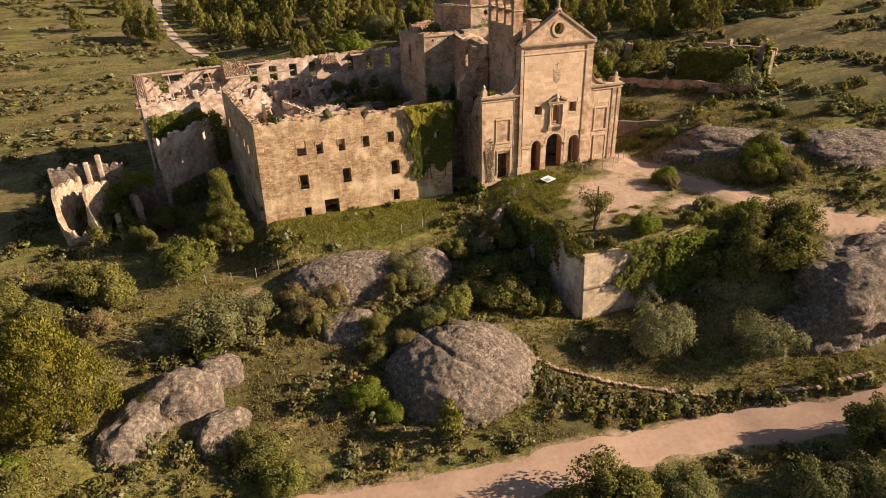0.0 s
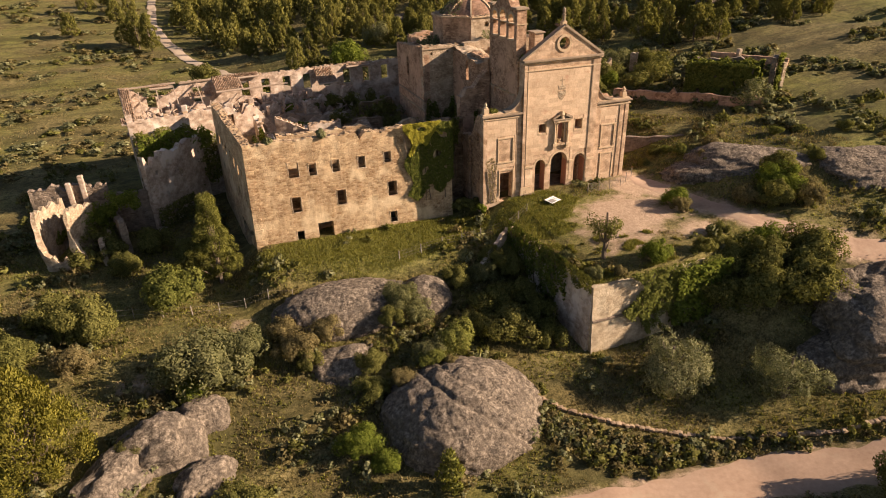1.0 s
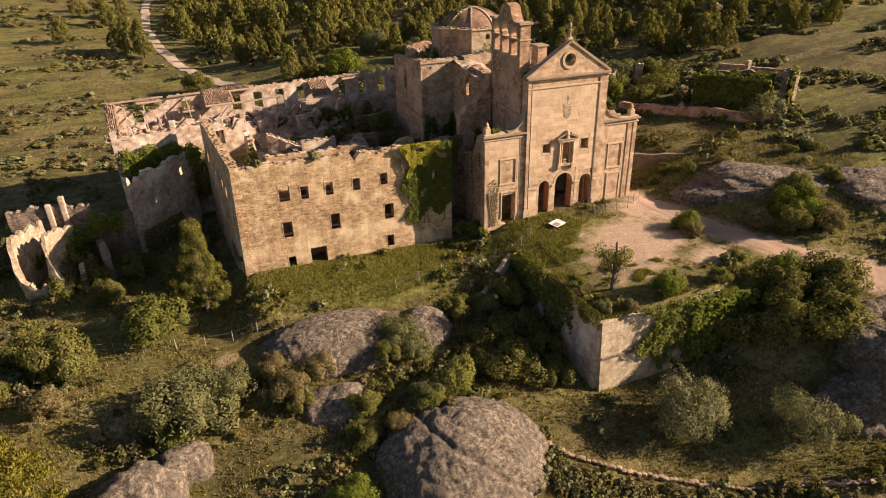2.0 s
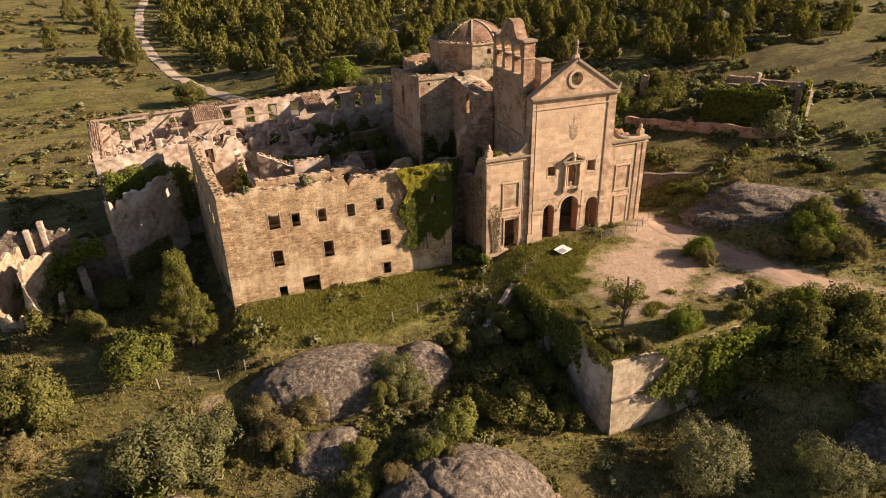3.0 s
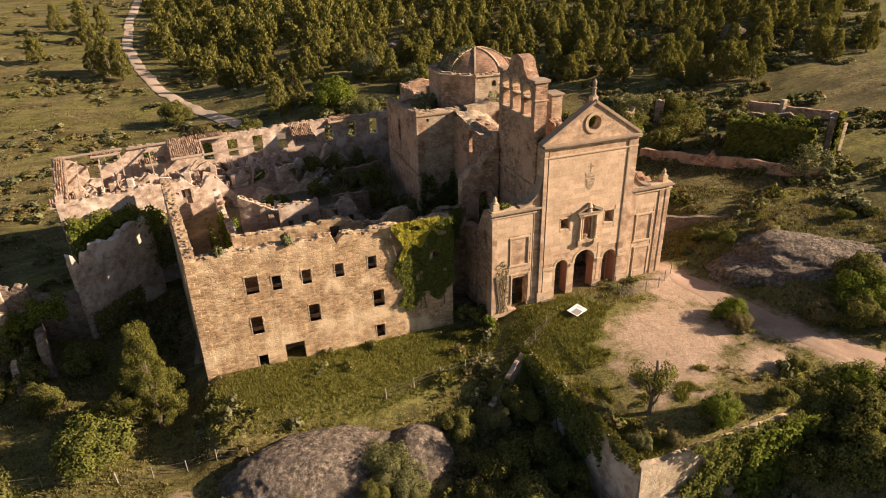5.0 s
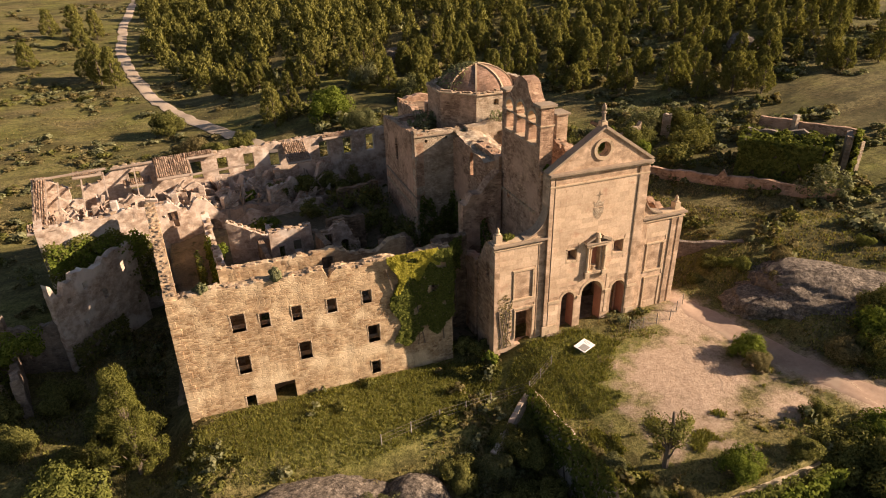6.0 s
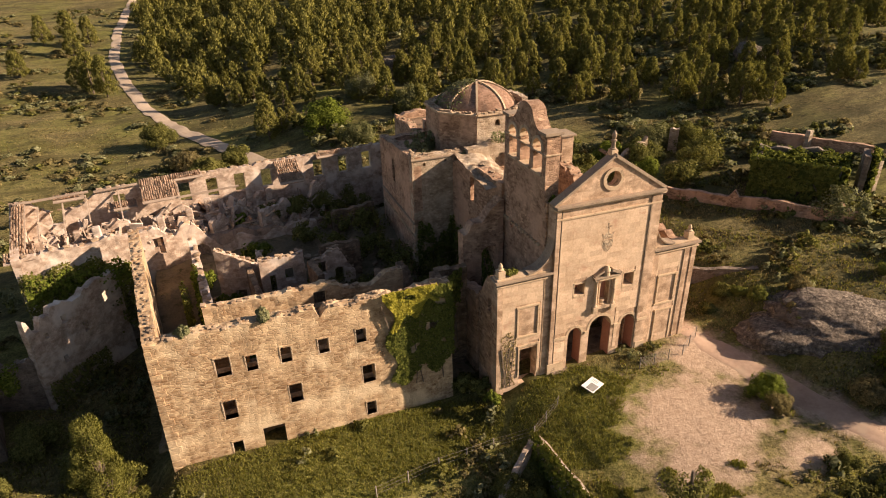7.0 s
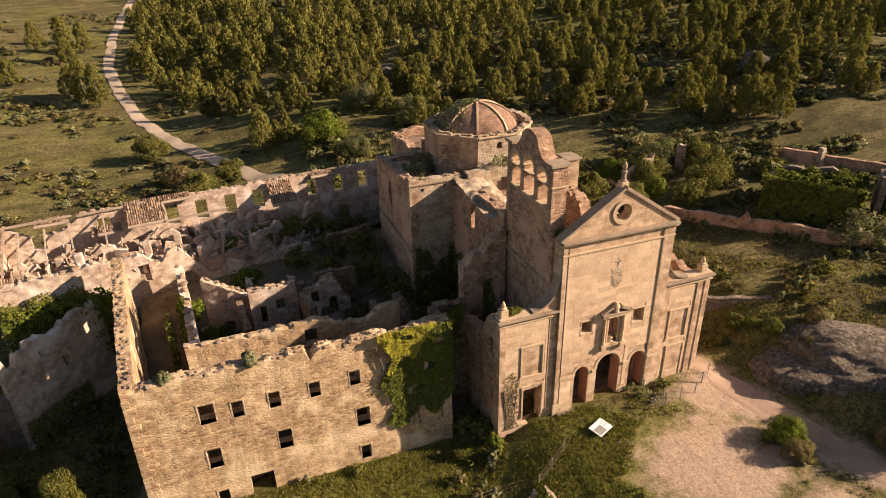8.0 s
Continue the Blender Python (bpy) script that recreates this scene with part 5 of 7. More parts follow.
def leaf_cards(centres, facing, length, width, rng, lean=0.5):
    """Small bent leaf sprays at the given places, turned half by chance; an array of quads."""
    n = len(centres)
    normal = unit(facing + lean * rng.normal(size=(n, 3)))
    normal = normal * np.where((normal * facing).sum(1, keepdims=True) < 0, -1.0, 1.0)
    along = unit(np.cross(normal, rng.normal(size=(n, 3))))
    across = np.cross(normal, along)
    ln = length * rng.uniform(0.6, 1.4, (n, 1))
    wd = width * rng.uniform(0.6, 1.4, (n, 1))
    c = centres
    return np.stack([c - along * ln, c - across * wd + along * ln * rng.uniform(-0.3, 0.3, (n, 1)), c + along * ln * rng.uniform(0.7, 1.1, (n, 1)), c + across * wd], axis=1)


def clump(centre, radii, n, rng, length, width, up=0.25):
    d = unit(rng.normal(size=(n, 3)))
    r = rng.uniform(0.45, 1.0, (n, 1)) ** 0.5
    p = np.asarray(centre) + d * r * np.asarray(radii)
    return leaf_cards(p, d + np.array([0, 0, up]), length, width, rng)


def trunk_mesh(name, height, radius, limbs, rng, lean=0.0):
    """A tapered, slightly bent trunk with limbs to the given points."""
    bm = bmesh.new()

    def tube(points, r0, r1, sides=7):
        rows = []
        for i, p in enumerate(points):
            k = i / (len(points) - 1)
            q = points[min(i + 1, len(points) - 1)] - points[max(i - 1, 0)]
            side = q.cross(Vector((0.3, 1, 0.1))).normalized()
            other = q.cross(side).normalized()
            r = r0 + (r1 - r0) * k
            rows.append([bm.verts.new(p + (side * math.cos(a) + other * math.sin(a)) * r) for a in (2 * math.pi * s / sides for s in range(sides))])
        for a, b in zip(rows, rows[1:]):
            for s in range(sides):
                bm.faces.new((a[s], a[(s + 1) % sides], b[(s + 1) % sides], b[s]))
        bm.faces.new(rows[-1])

    stem = [Vector((lean * k * k + 0.06 * height * rumble(k * 3, radius, 1, 1.0) * k, 0.05 * height * rumble(k * 3, radius, 5, 1.0) * k, -0.4 + (height + 0.4) * k)) for k in np.linspace(0, 1, 6)]
    tube(stem, radius, radius * 0.35)
    for to in limbs:
        to = Vector(to)
        k = min(0.9, max(0.35, to.z / height * rng.uniform(0.55, 0.8)))
        start = stem[int(k * 5)]
        mid = start.lerp(to, 0.5) + Vector((0, 0, -0.06 * height))
        tube([start, mid, to], radius * 0.4, radius * 0.08, 5)
    bmesh.ops.recalc_face_normals(bm, faces=bm.faces[:])
    mesh = bpy.data.meshes.new(name)
    bm.to_mesh(mesh)
    bm.free()
    mesh.materials.append(bark)
    return mesh


def pine_shape(height, width, rng, clumps, per, length=0.36, wide=0.12, spread=0.21, tiers=False):
    """Crown of an Aleppo pine: upright tufts in loose tiers, widest low down, rounded at the top, with gaps."""
    quads, limbs = [], []
    lop = rng.uniform(0.75, 1.15, 7)
    for i in range(clumps):
        k = (i + 0.5) / clumps
        h = height * (0.14 + 0.78 * k ** 1.12)
        full = (0.62 + 1.5 * k if k < 0.25 else 1.0) * (1.0 - max(0.0, k - 0.22) / 0.78 * 0.86) ** (1.05 if tiers else 0.85)
        a = i * 2.4 + rng.uniform(-0.5, 0.5)
        if tiers:
            full *= 0.78 + 0.3 * math.cos(k * 2 * math.pi * 5.0)
        reach = width / 2 * full * lop[int(a % 6.28)] * (rng.uniform(0.35, 1.0) if i % 3 == 0 else rng.uniform(0.75, 1.05))
        c = np.array([reach * 0.8 * math.cos(a), reach * 0.8 * math.sin(a), h - 0.05 * reach])
        s = width * rng.uniform(0.55, 1.1) * spread
        n = per
        d = unit(rng.normal(size=(n, 3)) + np.array([0.5 * math.cos(a), 0.5 * math.sin(a), 0.3]))
        p = c + d * (rng.uniform(0.2, 1.0, (n, 1)) ** 0.6) * np.array([s, s, s * 0.95])
        up = unit(d * 0.7 + np.array([0, 0, 1.1]) + 0.45 * rng.normal(size=(n, 3)))
        side = unit(np.cross(up, rng.normal(size=(n, 3))))
        ln, wd = length * rng.uniform(0.6, 1.4, (n, 1)), wide * rng.uniform(0.7, 1.5, (n, 1))
        turn = np.where((np.cross(side, up) * d).sum(1, keepdims=True) > 0, 1.0, -1.0)
        quads.append(np.stack([p - up * ln * 0.5, p + side * wd * turn, p + up * ln, p - side * wd * turn], axis=1))
        if i % 2 == 0:
            limbs.append(c * np.array([0.8, 0.8, 1.0]))
    return np.concatenate(quads), limbs


def broad_shape(height, width, rng, clumps, per, length, wide, low=0.15, flat=1.0, uneven=0.0):
    """Crown of a bush or broad-leaved tree: lobes of leaves round a domed outline."""
    quads, limbs = [], []
    lumps = unit(rng.normal(size=(5, 3)))
    for i in range(clumps):
        d = unit(rng.normal(size=3))
        d[2] = abs(d[2]) * 0.9
        r = rng.uniform(0.4, 0.92) * (1 - uneven + uneven * 1.5 * max(0.0, float((lumps @ d).max())) ** 3)
        c = np.array([d[0] * width / 2 * r, d[1] * width / 2 * r, height * (low + (1 - low) * (0.25 + 0.6 * d[2] * r * flat + rng.uniform(-0.1, 0.1)))])
        s = width * rng.uniform(0.08, 0.21)
        quads.append(clump(c, (s, s, min(s, height * 0.3)), per, rng, length, wide))
        limbs.append(c)
    return np.concatenate(quads), limbs


plant_rng = np.random.default_rng(4)


def outward(quads, height, lobes, low=0.3):
    """For each leaf, away from the middle of its own lobe and a little from the middle of the crown."""
    c = quads.mean(axis=1)
    per = len(quads) // lobes
    lobe = np.repeat(c.reshape(lobes, per, 3).mean(axis=1), per, axis=0)
    return unit(0.75 * unit(c - lobe + np.array([0, 0, 0.05])) + 0.4 * unit(c - np.array([0, 0, height * low])))


def plant(name, label, category, quads, limbs, height, radius, leaf, lobes, group="", trunk=True):
    ob = thing(name, label, category, group=group)
    if trunk:
        part("trunk", trunk_mesh("trunk", height * 0.8, radius, limbs, random.Random(3)), None, ob)
    part("crown", quads_mesh("crown", quads, leaf, outward(quads, height, lobes)), None, ob)
    return ob


def stand(ob, x, y, size, turn=None, tall=1.0, sink=0.15, z=None):
    """Puts a copy of a plant on the ground."""
    z = ground_at(x, y) - sink if z is None else z
    m = Matrix.Translation((x, y, z)) @ Matrix.Rotation(plant_rng.uniform(0, 6.28) if turn is None else turn, 4, "Z")
    made = copy_thing(ob, m)
    made.scale = (size, size, size * tall)
    return made


def retire(*obs):
    for ob in obs:
        for o in (*ob.children_recursive, ob):
            bpy.data.objects.remove(o)


# kinds, one metre of size being one unit of scale for those of height about 8 m
pines = []
for k, (h, w) in enumerate(((8.2, 6.2), (8.6, 5.8), (6.6, 6.2), (7.6, 5.4))):
    quads, limbs = pine_shape(h, w, plant_rng, 44, 96, 0.3, 0.06, 0.125)
    pines.append(plant("pine_tree", "green Aleppo pine in the open wood behind the ruins", "tree", quads, limbs[::2], h, 0.17, pine_leaf, 44, "pinewood"))
quads, limbs = pine_shape(12.8, 8.4, plant_rng, 90, 380, 0.15, 0.03, 0.105, True)
great_pine = plant("pine_tree", "tall tufted pine beside the corner of the convent", "tree", quads, limbs[::2], 12.8, 0.3, leaf_material("green_needles", (0.075, 0.08, 0.02), (0.26, 0.25, 0.07)), 90)
quads, limbs = pine_shape(11.0, 11.0, plant_rng, 110, 220, 0.18, 0.05, 0.105)
low_pine = plant("pine_tree", "spreading yellow-green pine among boulders", "tree", quads, limbs[::2], 11.0, 0.3, leaf_material("sunlit_needles", (0.11, 0.105, 0.02), (0.32, 0.275, 0.062)), 110)
olives = []
for h, w in ((7.0, 8.0), (6.2, 8.6)):
    quads, limbs = broad_shape(h, w, plant_rng, 46, 380, 0.12, 0.04, 0.12, uneven=0.45)
    olives.append(plant("olive_tree", "grey-green olive tree on the terraced bank", "tree", quads, limbs[::2], h, 0.3, olive_leaf, 46, "old olives"))
bushes, darks, yellows, brights, scrubs = [], [], [], [], []
for store, leaf, name, label in ((bushes, bush_leaf, "bush", "dense dark green evergreen bush"), (yellows, gold_leaf, "bush", "broad yellow-green sunlit bush"), (brights, bright_leaf, "bush", "fresh green leafy bush"), (scrubs, brown_scrub, "shrub", "brownish dry twiggy shrub")):
    for k in range(2):
        quads, limbs = broad_shape(4.0, 5.0, plant_rng, 40, 330, 0.105, 0.05, 0.03, uneven=0.35)
        store.append(plant(name, label, "bush", quads, limbs[::3], 2.5, 0.12, leaf, 40))
quads, limbs = broad_shape(3.6, 5.0, plant_rng, 40, 330, 0.11, 0.04, 0.03, uneven=0.35)
grey_bush = plant("bush", "rounded grey-green leafy bush", "bush", quads, limbs[::3], 2.5, 0.12, leaf_material("grey_green_leaves", (0.085, 0.09, 0.038), (0.26, 0.25, 0.115)), 40)
quads, limbs = broad_shape(6.6, 4.6, plant_rng, 20, 90, 0.12, 0.05, 0.34, uneven=0.6)
thin_tree = plant("tree", "thin dark tree with sparse leaves on the terrace", "tree", quads, limbs, 6.6, 0.26, bush_leaf, 20)
quads, limbs = pine_shape(5.0, 2.4, plant_rng, 24, 60, 0.22, 0.08)
juniper = plant("juniper", "young yellow-green juniper at the foot of the boulder", "bush", quads, limbs[::3], 5.0, 0.12, gold_leaf, 24)

for kind, x, y, size in ((bushes[0], -3.2, -10.0, 0.9), (bushes[1], -3.4, -13.5, 1.0), (bushes[0], -3.0, -16.6, 0.9), (bushes[1], -7.0, -13.8, 1.0), (bushes[0], -9.6, -10.0, 0.8), (bushes[1], -5.0, -8.0, 0.6), (grey_bush, 1.2, -19.9, 0.45), (scrubs[0], 3.6, -21.2, 0.35), (bushes[0], 18.5, -18.2, 0.5), (bushes[1], 13.8, -20.9, 0.5)):
    stand(kind, x, y, size)
stand(great_pine, -34.7, 1.6, 0.92)
stand(low_pine, -50.3, -22.0, 1.05)
stand(low_pine, -57.5, -31.0, 0.8)
stand(olives[0], 4.6, -29.0, 0.98)
stand(olives[1], 14.0, -34.0, 0.92)
# Unseen olives, added only to cast shade over the rock outcrop
for x, y, size in ((41.0, -37.0, 1.5), (45.5, -33.5, 1.5), (50.0, -38.5, 1.5)):
    stand(olives[0], x, y, size)
stand(thin_tree, 3.8, -17.8, 1.02, 0.5)
stand(juniper, -19.2, -32.6, 0.95)
for kind, x, y, z, size in ((yellows[1], -13.6, -19.4, -8.2, 0.95), (grey_bush, -16.4, -19.6, -8.4, 0.8), (grey_bush, -17.0, -11.6, -6.6, 0.95), (yellows[0], -16.6, -21.2, -8.0, 0.6), (scrubs[0], -19.6, -22.2, -8.6, 0.6), (bushes[1], -22.4, -21.6, -9.6, 0.7), (bushes[0], -18.8, -14.6, -6.8, 0.6), (scrubs[1], -15.2, -22.2, -7.3, 0.3), (bushes[1], -43.6, -21.5, -9.0, 0.5), (bushes[0], -22.0, -18.5, -8.6, 0.7), (scrubs[0], -25.5, -13.5, -7.6, 0.8)):
    stand(kind, x, y, size, z=z)
for kind, x, y, size in (
        (yellows[0], -39.9, -1.0, 1.4), (bushes[0], -47.6, -4.6, 1.5), (grey_bush, -37.0, -14.6, 1.75), (grey_bush, -33.8, -12.8, 1.2), (brights[0], -38.6, -15.9, 0.62), (bushes[1], -34.6, -29.5, 0.95),
        (brights[1], -25.2, -26.6, 0.8), (brights[0], -23.4, -28.8, 0.6), (scrubs[0], -28.4, -14.5, 0.95), (scrubs[1], -29.2, -11.6, 0.85), (bushes[0], -27.5, -16.2, 0.6), (grey_bush, -15.8, -13.2, 0.95),
        (bushes[1], -7.0, -18.0, 1.25), (bushes[0], -3.6, -20.2, 0.85), (bushes[0], -10.0, -16.6, 0.8), (grey_bush, -6.8, -9.8, 0.75)):
    stand(kind, x, y, size)
for kind, x, y, size in (
        (brights[0], 19.2, -9.6, 0.72), (scrubs[0], 18.6, -11.5, 0.6), (bushes[0], 17.2, -21.8, 1.1), (bushes[1], 20.2, -23.4, 1.2), (brights[1], 21.6, -21.6, 1.0), (bushes[0], 25.0, -25.0, 1.5), (bushes[1], 22.0, -27.5, 1.5),
        (bushes[0], 18.0, -26.5, 1.4), (bushes[1], 15.5, -23.8, 1.1), (brights[1], 29.8, -14.4, 1.15), (bushes[0], 31.4, -12.6, 1.1), (bushes[0], 28.2, -15.8, 1.0), (scrubs[1], 25.6, -14.0, 0.8), (scrubs[0], 31.5, -17.5, 0.9),
        (bushes[1], -9.6, -44.6, 1.5), (bushes[0], -13.4, -44.0, 1.2), (grey_bush, -5.6, -45.6, 1.2), (grey_bush, 4.6, -48.6, 1.1), (bushes[0], 13.8, -46.5, 1.3), (bushes[1], 17.5, -47.6, 1.3), (grey_bush, 9.0, -50.0, 1.2)):
    stand(kind, x, y, size)
for kind, x, y, size in (
        (bushes[1], -52.8, -28.6, 0.95), (brights[0], -54.2, -26.0, 0.8), (yellows[1], -33.5, -32.6, 0.9), (bushes[0], -54.0, -8.0, 1.1), (bushes[1], -58.0, -3.0, 1.2), (bushes[0], -52.0, -0.5, 1.1), (scrubs[0], -48.5, -10.5, 0.9), (scrubs[1], -53.5, -14.5, 0.9),
        (brights[1], -46.8, 22.4, 1.05), (scrubs[1], -0.3, -14.6, 0.4), (grey_bush, 0.4, -16.2, 0.5), (brights[1], 8.2, -20.4, 0.7), (brights[0], -49.2, 21.8, 0.85), (yellows[0], -44.8, 22.5, 0.5), (bushes[0], -42.0, 12.5, 1.0), (bushes[1], -37.5, 8.5, 1.1), (bushes[0], -45.0, 8.0, 0.9), (bushes[0], -40.5, 4.0, 0.8), (scrubs[0], -35.2, 4.0, 0.7),
        (bushes[0], 23.4, 2.5, 0.42), (bushes[1], 25.6, 3.5, 0.5), (yellows[1], 26.6, 2.0, 0.4), (scrubs[1], 28.0, -3.5, 0.5), (yellows[0], 27.4, 0.4, 0.45), (scrubs[0], 31.0, -1.2, 0.55), (yellows[1], 40.0, -3.4, 0.45), (bushes[1], 38.4, -11.8, 0.5), (bushes[0], 47.0, -8.0, 0.5)):
    stand(kind, x, y, size)
for kind, x, y, size in (
        (brights[0], -2.0, 80.0, 2.0), (grey_bush, 1.4, 68.0, 1.4), (grey_bush, 16.0, 79.0, 1.7), (olives[1], 8.0, 92.0, 1.0), (bushes[0], -20.0, 76.0, 1.3), (bushes[1], -25.0, 72.0, 1.5), (scrubs[0], -28.5, 78.0, 1.4), (bushes[0], -33.0, 96.0, 1.6),
        (bushes[1], 36.5, 34.0, 1.3), (grey_bush, 41.0, 38.0, 1.6), (brights[1], 34.0, 37.0, 1.1), (bushes[0], 46.5, 36.0, 1.3), (bushes[0], 30.0, 28.0, 1.1), (bushes[1], 27.0, 35.0, 1.4)):
    stand(kind, x, y, size)


def in_wood(x, y):
    """Where the pinewood stands: north of the clearing, east of the field road."""
    edge = 62 + 10 * math.sin(x / 17.0) + (22 if x < 12 else 0) - 0.62 * max(0.0, x - 36)
    if y < edge or x < -46:
        return False
    near_road = path_distance(x, y, FIELD_ROAD)
    west_limit = -10 - 0.30 * (y - 85) if y < 190 else -44
    return near_road > 5.0 and x > west_limit - 4


wood_rng = random.Random(12)
singles, rest = [], []
y = 40.0
while y < 330:
    x = -60.0
    while x < 230:
        px, py = x + wood_rng.uniform(-2.4, 2.4), y + wood_rng.uniform(-2.4, 2.4)
        seen = px < 20 + 0.95 * (py + 45) and px > -30 - 0.36 * (py + 45)
        open_spot = rumble(px, py, 2, 16.0) > 0.34
        if seen and in_wood(px, py) and not open_spot and wood_rng.random() < 0.74:
            (singles if py < 150 and len(singles) < 290 else rest).append((px, py))
        x += 4.9 + max(0.0, (y - 150) * 0.012)
    y += 4.6 + max(0.0, (y - 150) * 0.012)
for px, py in singles:
    stand(wood_rng.choice(pines), px, py, wood_rng.uniform(0.55, 1.0), tall=wood_rng.uniform(0.9, 1.15))
for px, py, size in ((-50.5, 146.0, 1.5), (-46.8, 141.0, 1.3), (-53.5, 151.0, 1.25), (-71.0, 168.0, 1.2), (-60.0, 190.0, 1.2), (-56.0, 200.0, 1.3), (-70.0, 205.0, 1.2), (-64.0, 215.0, 1.3)):
    stand(pines[wood_rng.randrange(4)], px, py, size)
far_quads = []
shape_rng = np.random.default_rng(9)
far_shapes = [pine_shape(7.4, 5.4, shape_rng, 30, 18, 0.5, 0.15, 0.15)[0] for _ in range(5)]
for px, py in rest:
    s = wood_rng.uniform(0.7, 1.25)
    a = wood_rng.uniform(0, 6.28)
    turn = np.array([[math.cos(a), -math.sin(a), 0], [math.sin(a), math.cos(a), 0], [0, 0, 1]])
    far_quads.append((far_shapes[wood_rng.randrange(5)] * s) @ turn.T + np.array([px, py, ground_at(px, py)]))
if far_quads:
    far_soft = np.concatenate([unit(q.mean(axis=1) - (q.mean(axis=(0, 1)) - np.array([0, 0, 1.5]))) for q in far_quads])
    tagged(new("pinewood", quads_mesh("pinewood", np.concatenate(far_quads), pine_leaf, far_soft)), "distant dense pinewood covering the hillside", "woodland", kind="stuff")


def keep_clear(x, y):
    """True where no scrub or grass may stand: walls, tracks and bare ground."""
    if path_distance(x, y, TRACK) < 2.7 or path_distance(x, y, LANE) < 2.0:
        return True
    if -33 < x < 19 and 3.0 < y < 33:
        return True
    if -46 < x < -3 and 26 < y < 42:
        return True
    if -3 < x < 19 and -0.35 < y < 4:
        return True
    if math.hypot((x - 12.8) / 7.6, (y + 9.6) / 6.2) + 0.5 * rumble(x, y, 6, 2.5) < 1 or math.hypot((x - 18) / 4.5, (y + 3) / 4.5) < 1:
        return True
    if math.hypot((x - 9) / 6.0, (y + 14.5) / 5.0) < 1 and rumble(x, y, 5, 1.8) < 0.1:
        return True
    if y > 60 and path_distance(x, y, FIELD_ROAD) < 3:
        return True
    return False


# low scrub
scrub_np = np.random.default_rng(21)
scrub_shapes = [broad_shape(1.0, 1.7, scrub_np, 6, 16, 0.15, 0.09, 0.03)[0] for _ in range(6)]
scrub_far = [broad_shape(1.5, 2.8, scrub_np, 8, 11, 0.3, 0.18, 0.03)[0] for _ in range(5)]
layers = {"dark": [], "grey": [], "dry": []}
for _ in range(18000):
    far = _ % 2 == 0
    if far:
        px, py = wood_rng.uniform(-110, 150), wood_rng.uniform(35, 260)
        if not (px < 25 + 0.95 * (py + 45) and px > -35 - 0.40 * (py + 45)):
            continue
        line = math.sin(py / 6.0 + 0.03 * px) > 0.87 and px < -8 and rumble(px, py, 11, 14.0) > -0.15
        dense = 0.2 if px < -12 else (0.2 if py < 62 and px > 14 else 0.0)
        if not line and rumble(px, py, 4, 9.0) < dense:
            continue
    else:
        px, py = wood_rng.uniform(-62, 62), wood_rng.uniform(-50, 50)
        if rumble(px, py, 4, 6.0) < (0.06 if px < -14 and py < 2 else (0.16 if px > 18 else 0.04)):
            continue
        if (math.hypot((px - 5) / 9, (py + 5.5) / 6) < 1 or math.hypot((px - 8) / 10, (py + 15.5) / 6.5) < 1 or math.hypot((px - 37) / 13, (py + 9) / 8) < 1) and wood_rng.random() < 0.85:
            continue
        if -27 < px < -8 and -5 < py < 4 and wood_rng.random() < 0.93:
            continue
    if keep_clear(px, py):
        continue
    s = wood_rng.uniform(0.5, 1.5)
    a = wood_rng.uniform(0, 6.28)
    turn = np.array([[math.cos(a), -math.sin(a), 0], [math.sin(a), math.cos(a), 0], [0, 0, 1]])
    quads = (scrub_far if far else scrub_shapes)[wood_rng.randrange(5)] * np.array([s, s, s * (wood_rng.uniform(0.4, 0.7) if far and px < -10 else wood_rng.uniform(0.7, 1.2))])
    layers[wood_rng.choices(("dark", "grey", "dry"), (1, 3, 3) if far and px < -8 else ((2, 4, 2.4) if far and px > 14 and py < 110 else (3, 3, 3) if not far and px < -14 else (5, 3, 2.4)))[0]].append(quads @ turn.T + np.array([px, py, ground_at(px, py) - 0.05]))
for _ in range(4200):
    px, py = wood_rng.uniform(42, 125), wood_rng.uniform(-8, 92)
    if rumble(px, py, 4, 8.0) < 0.12 or keep_clear(px, py) or px > 32 + 0.95 * (py + 45):
        continue
    s = wood_rng.uniform(0.4, 1.3)
    layers[wood_rng.choices(("dark", "grey", "dry"), (2, 4, 2))[0]].append(scrub_far[wood_rng.randrange(5)] * np.array([s, s, s * 0.7]) + np.array([px, py, ground_at(px, py) - 0.05]))
for _ in range(460):
    k = wood_rng.uniform(0, len(EDGE_LINE) - 1.001)
    (ax, ay), (bx, by) = EDGE_LINE[int(k)], EDGE_LINE[int(k) + 1]
    px, py = ax + (bx - ax) * (k % 1) + wood_rng.uniform(-2.2, 0.0), ay + (by - ay) * (k % 1) - 0.5 - wood_rng.uniform(0, 3.4)
    if path_distance(px, py, TRACK) < 2.6:
        continue
    quads = scrub_shapes[wood_rng.randrange(5)] * wood_rng.uniform(0.3, 1.0)
    layers[wood_rng.choices(("dark", "grey", "dry"), (2, 2, 5))[0]].append(quads + np.array([px, py, ground_at(px, py) - 0.05]))
for key, leaf, label in (("dark", bush_leaf, "low dark green scrub dotted over the hillside"), ("grey", olive_leaf, "low grey-green aromatic scrub"), ("dry", brown_scrub, "low brown dry scrub")):
    low_soft = np.concatenate([unit(q.mean(axis=1) - (q.mean(axis=(0, 1)) - np.array([0, 0, 0.4]))) for q in layers[key]])
    tagged(new("scrub", quads_mesh("scrub", np.concatenate(layers[key]), leaf, low_soft)), label, "scrub", kind="stuff")

# grass
grass_np = np.random.default_rng(33)


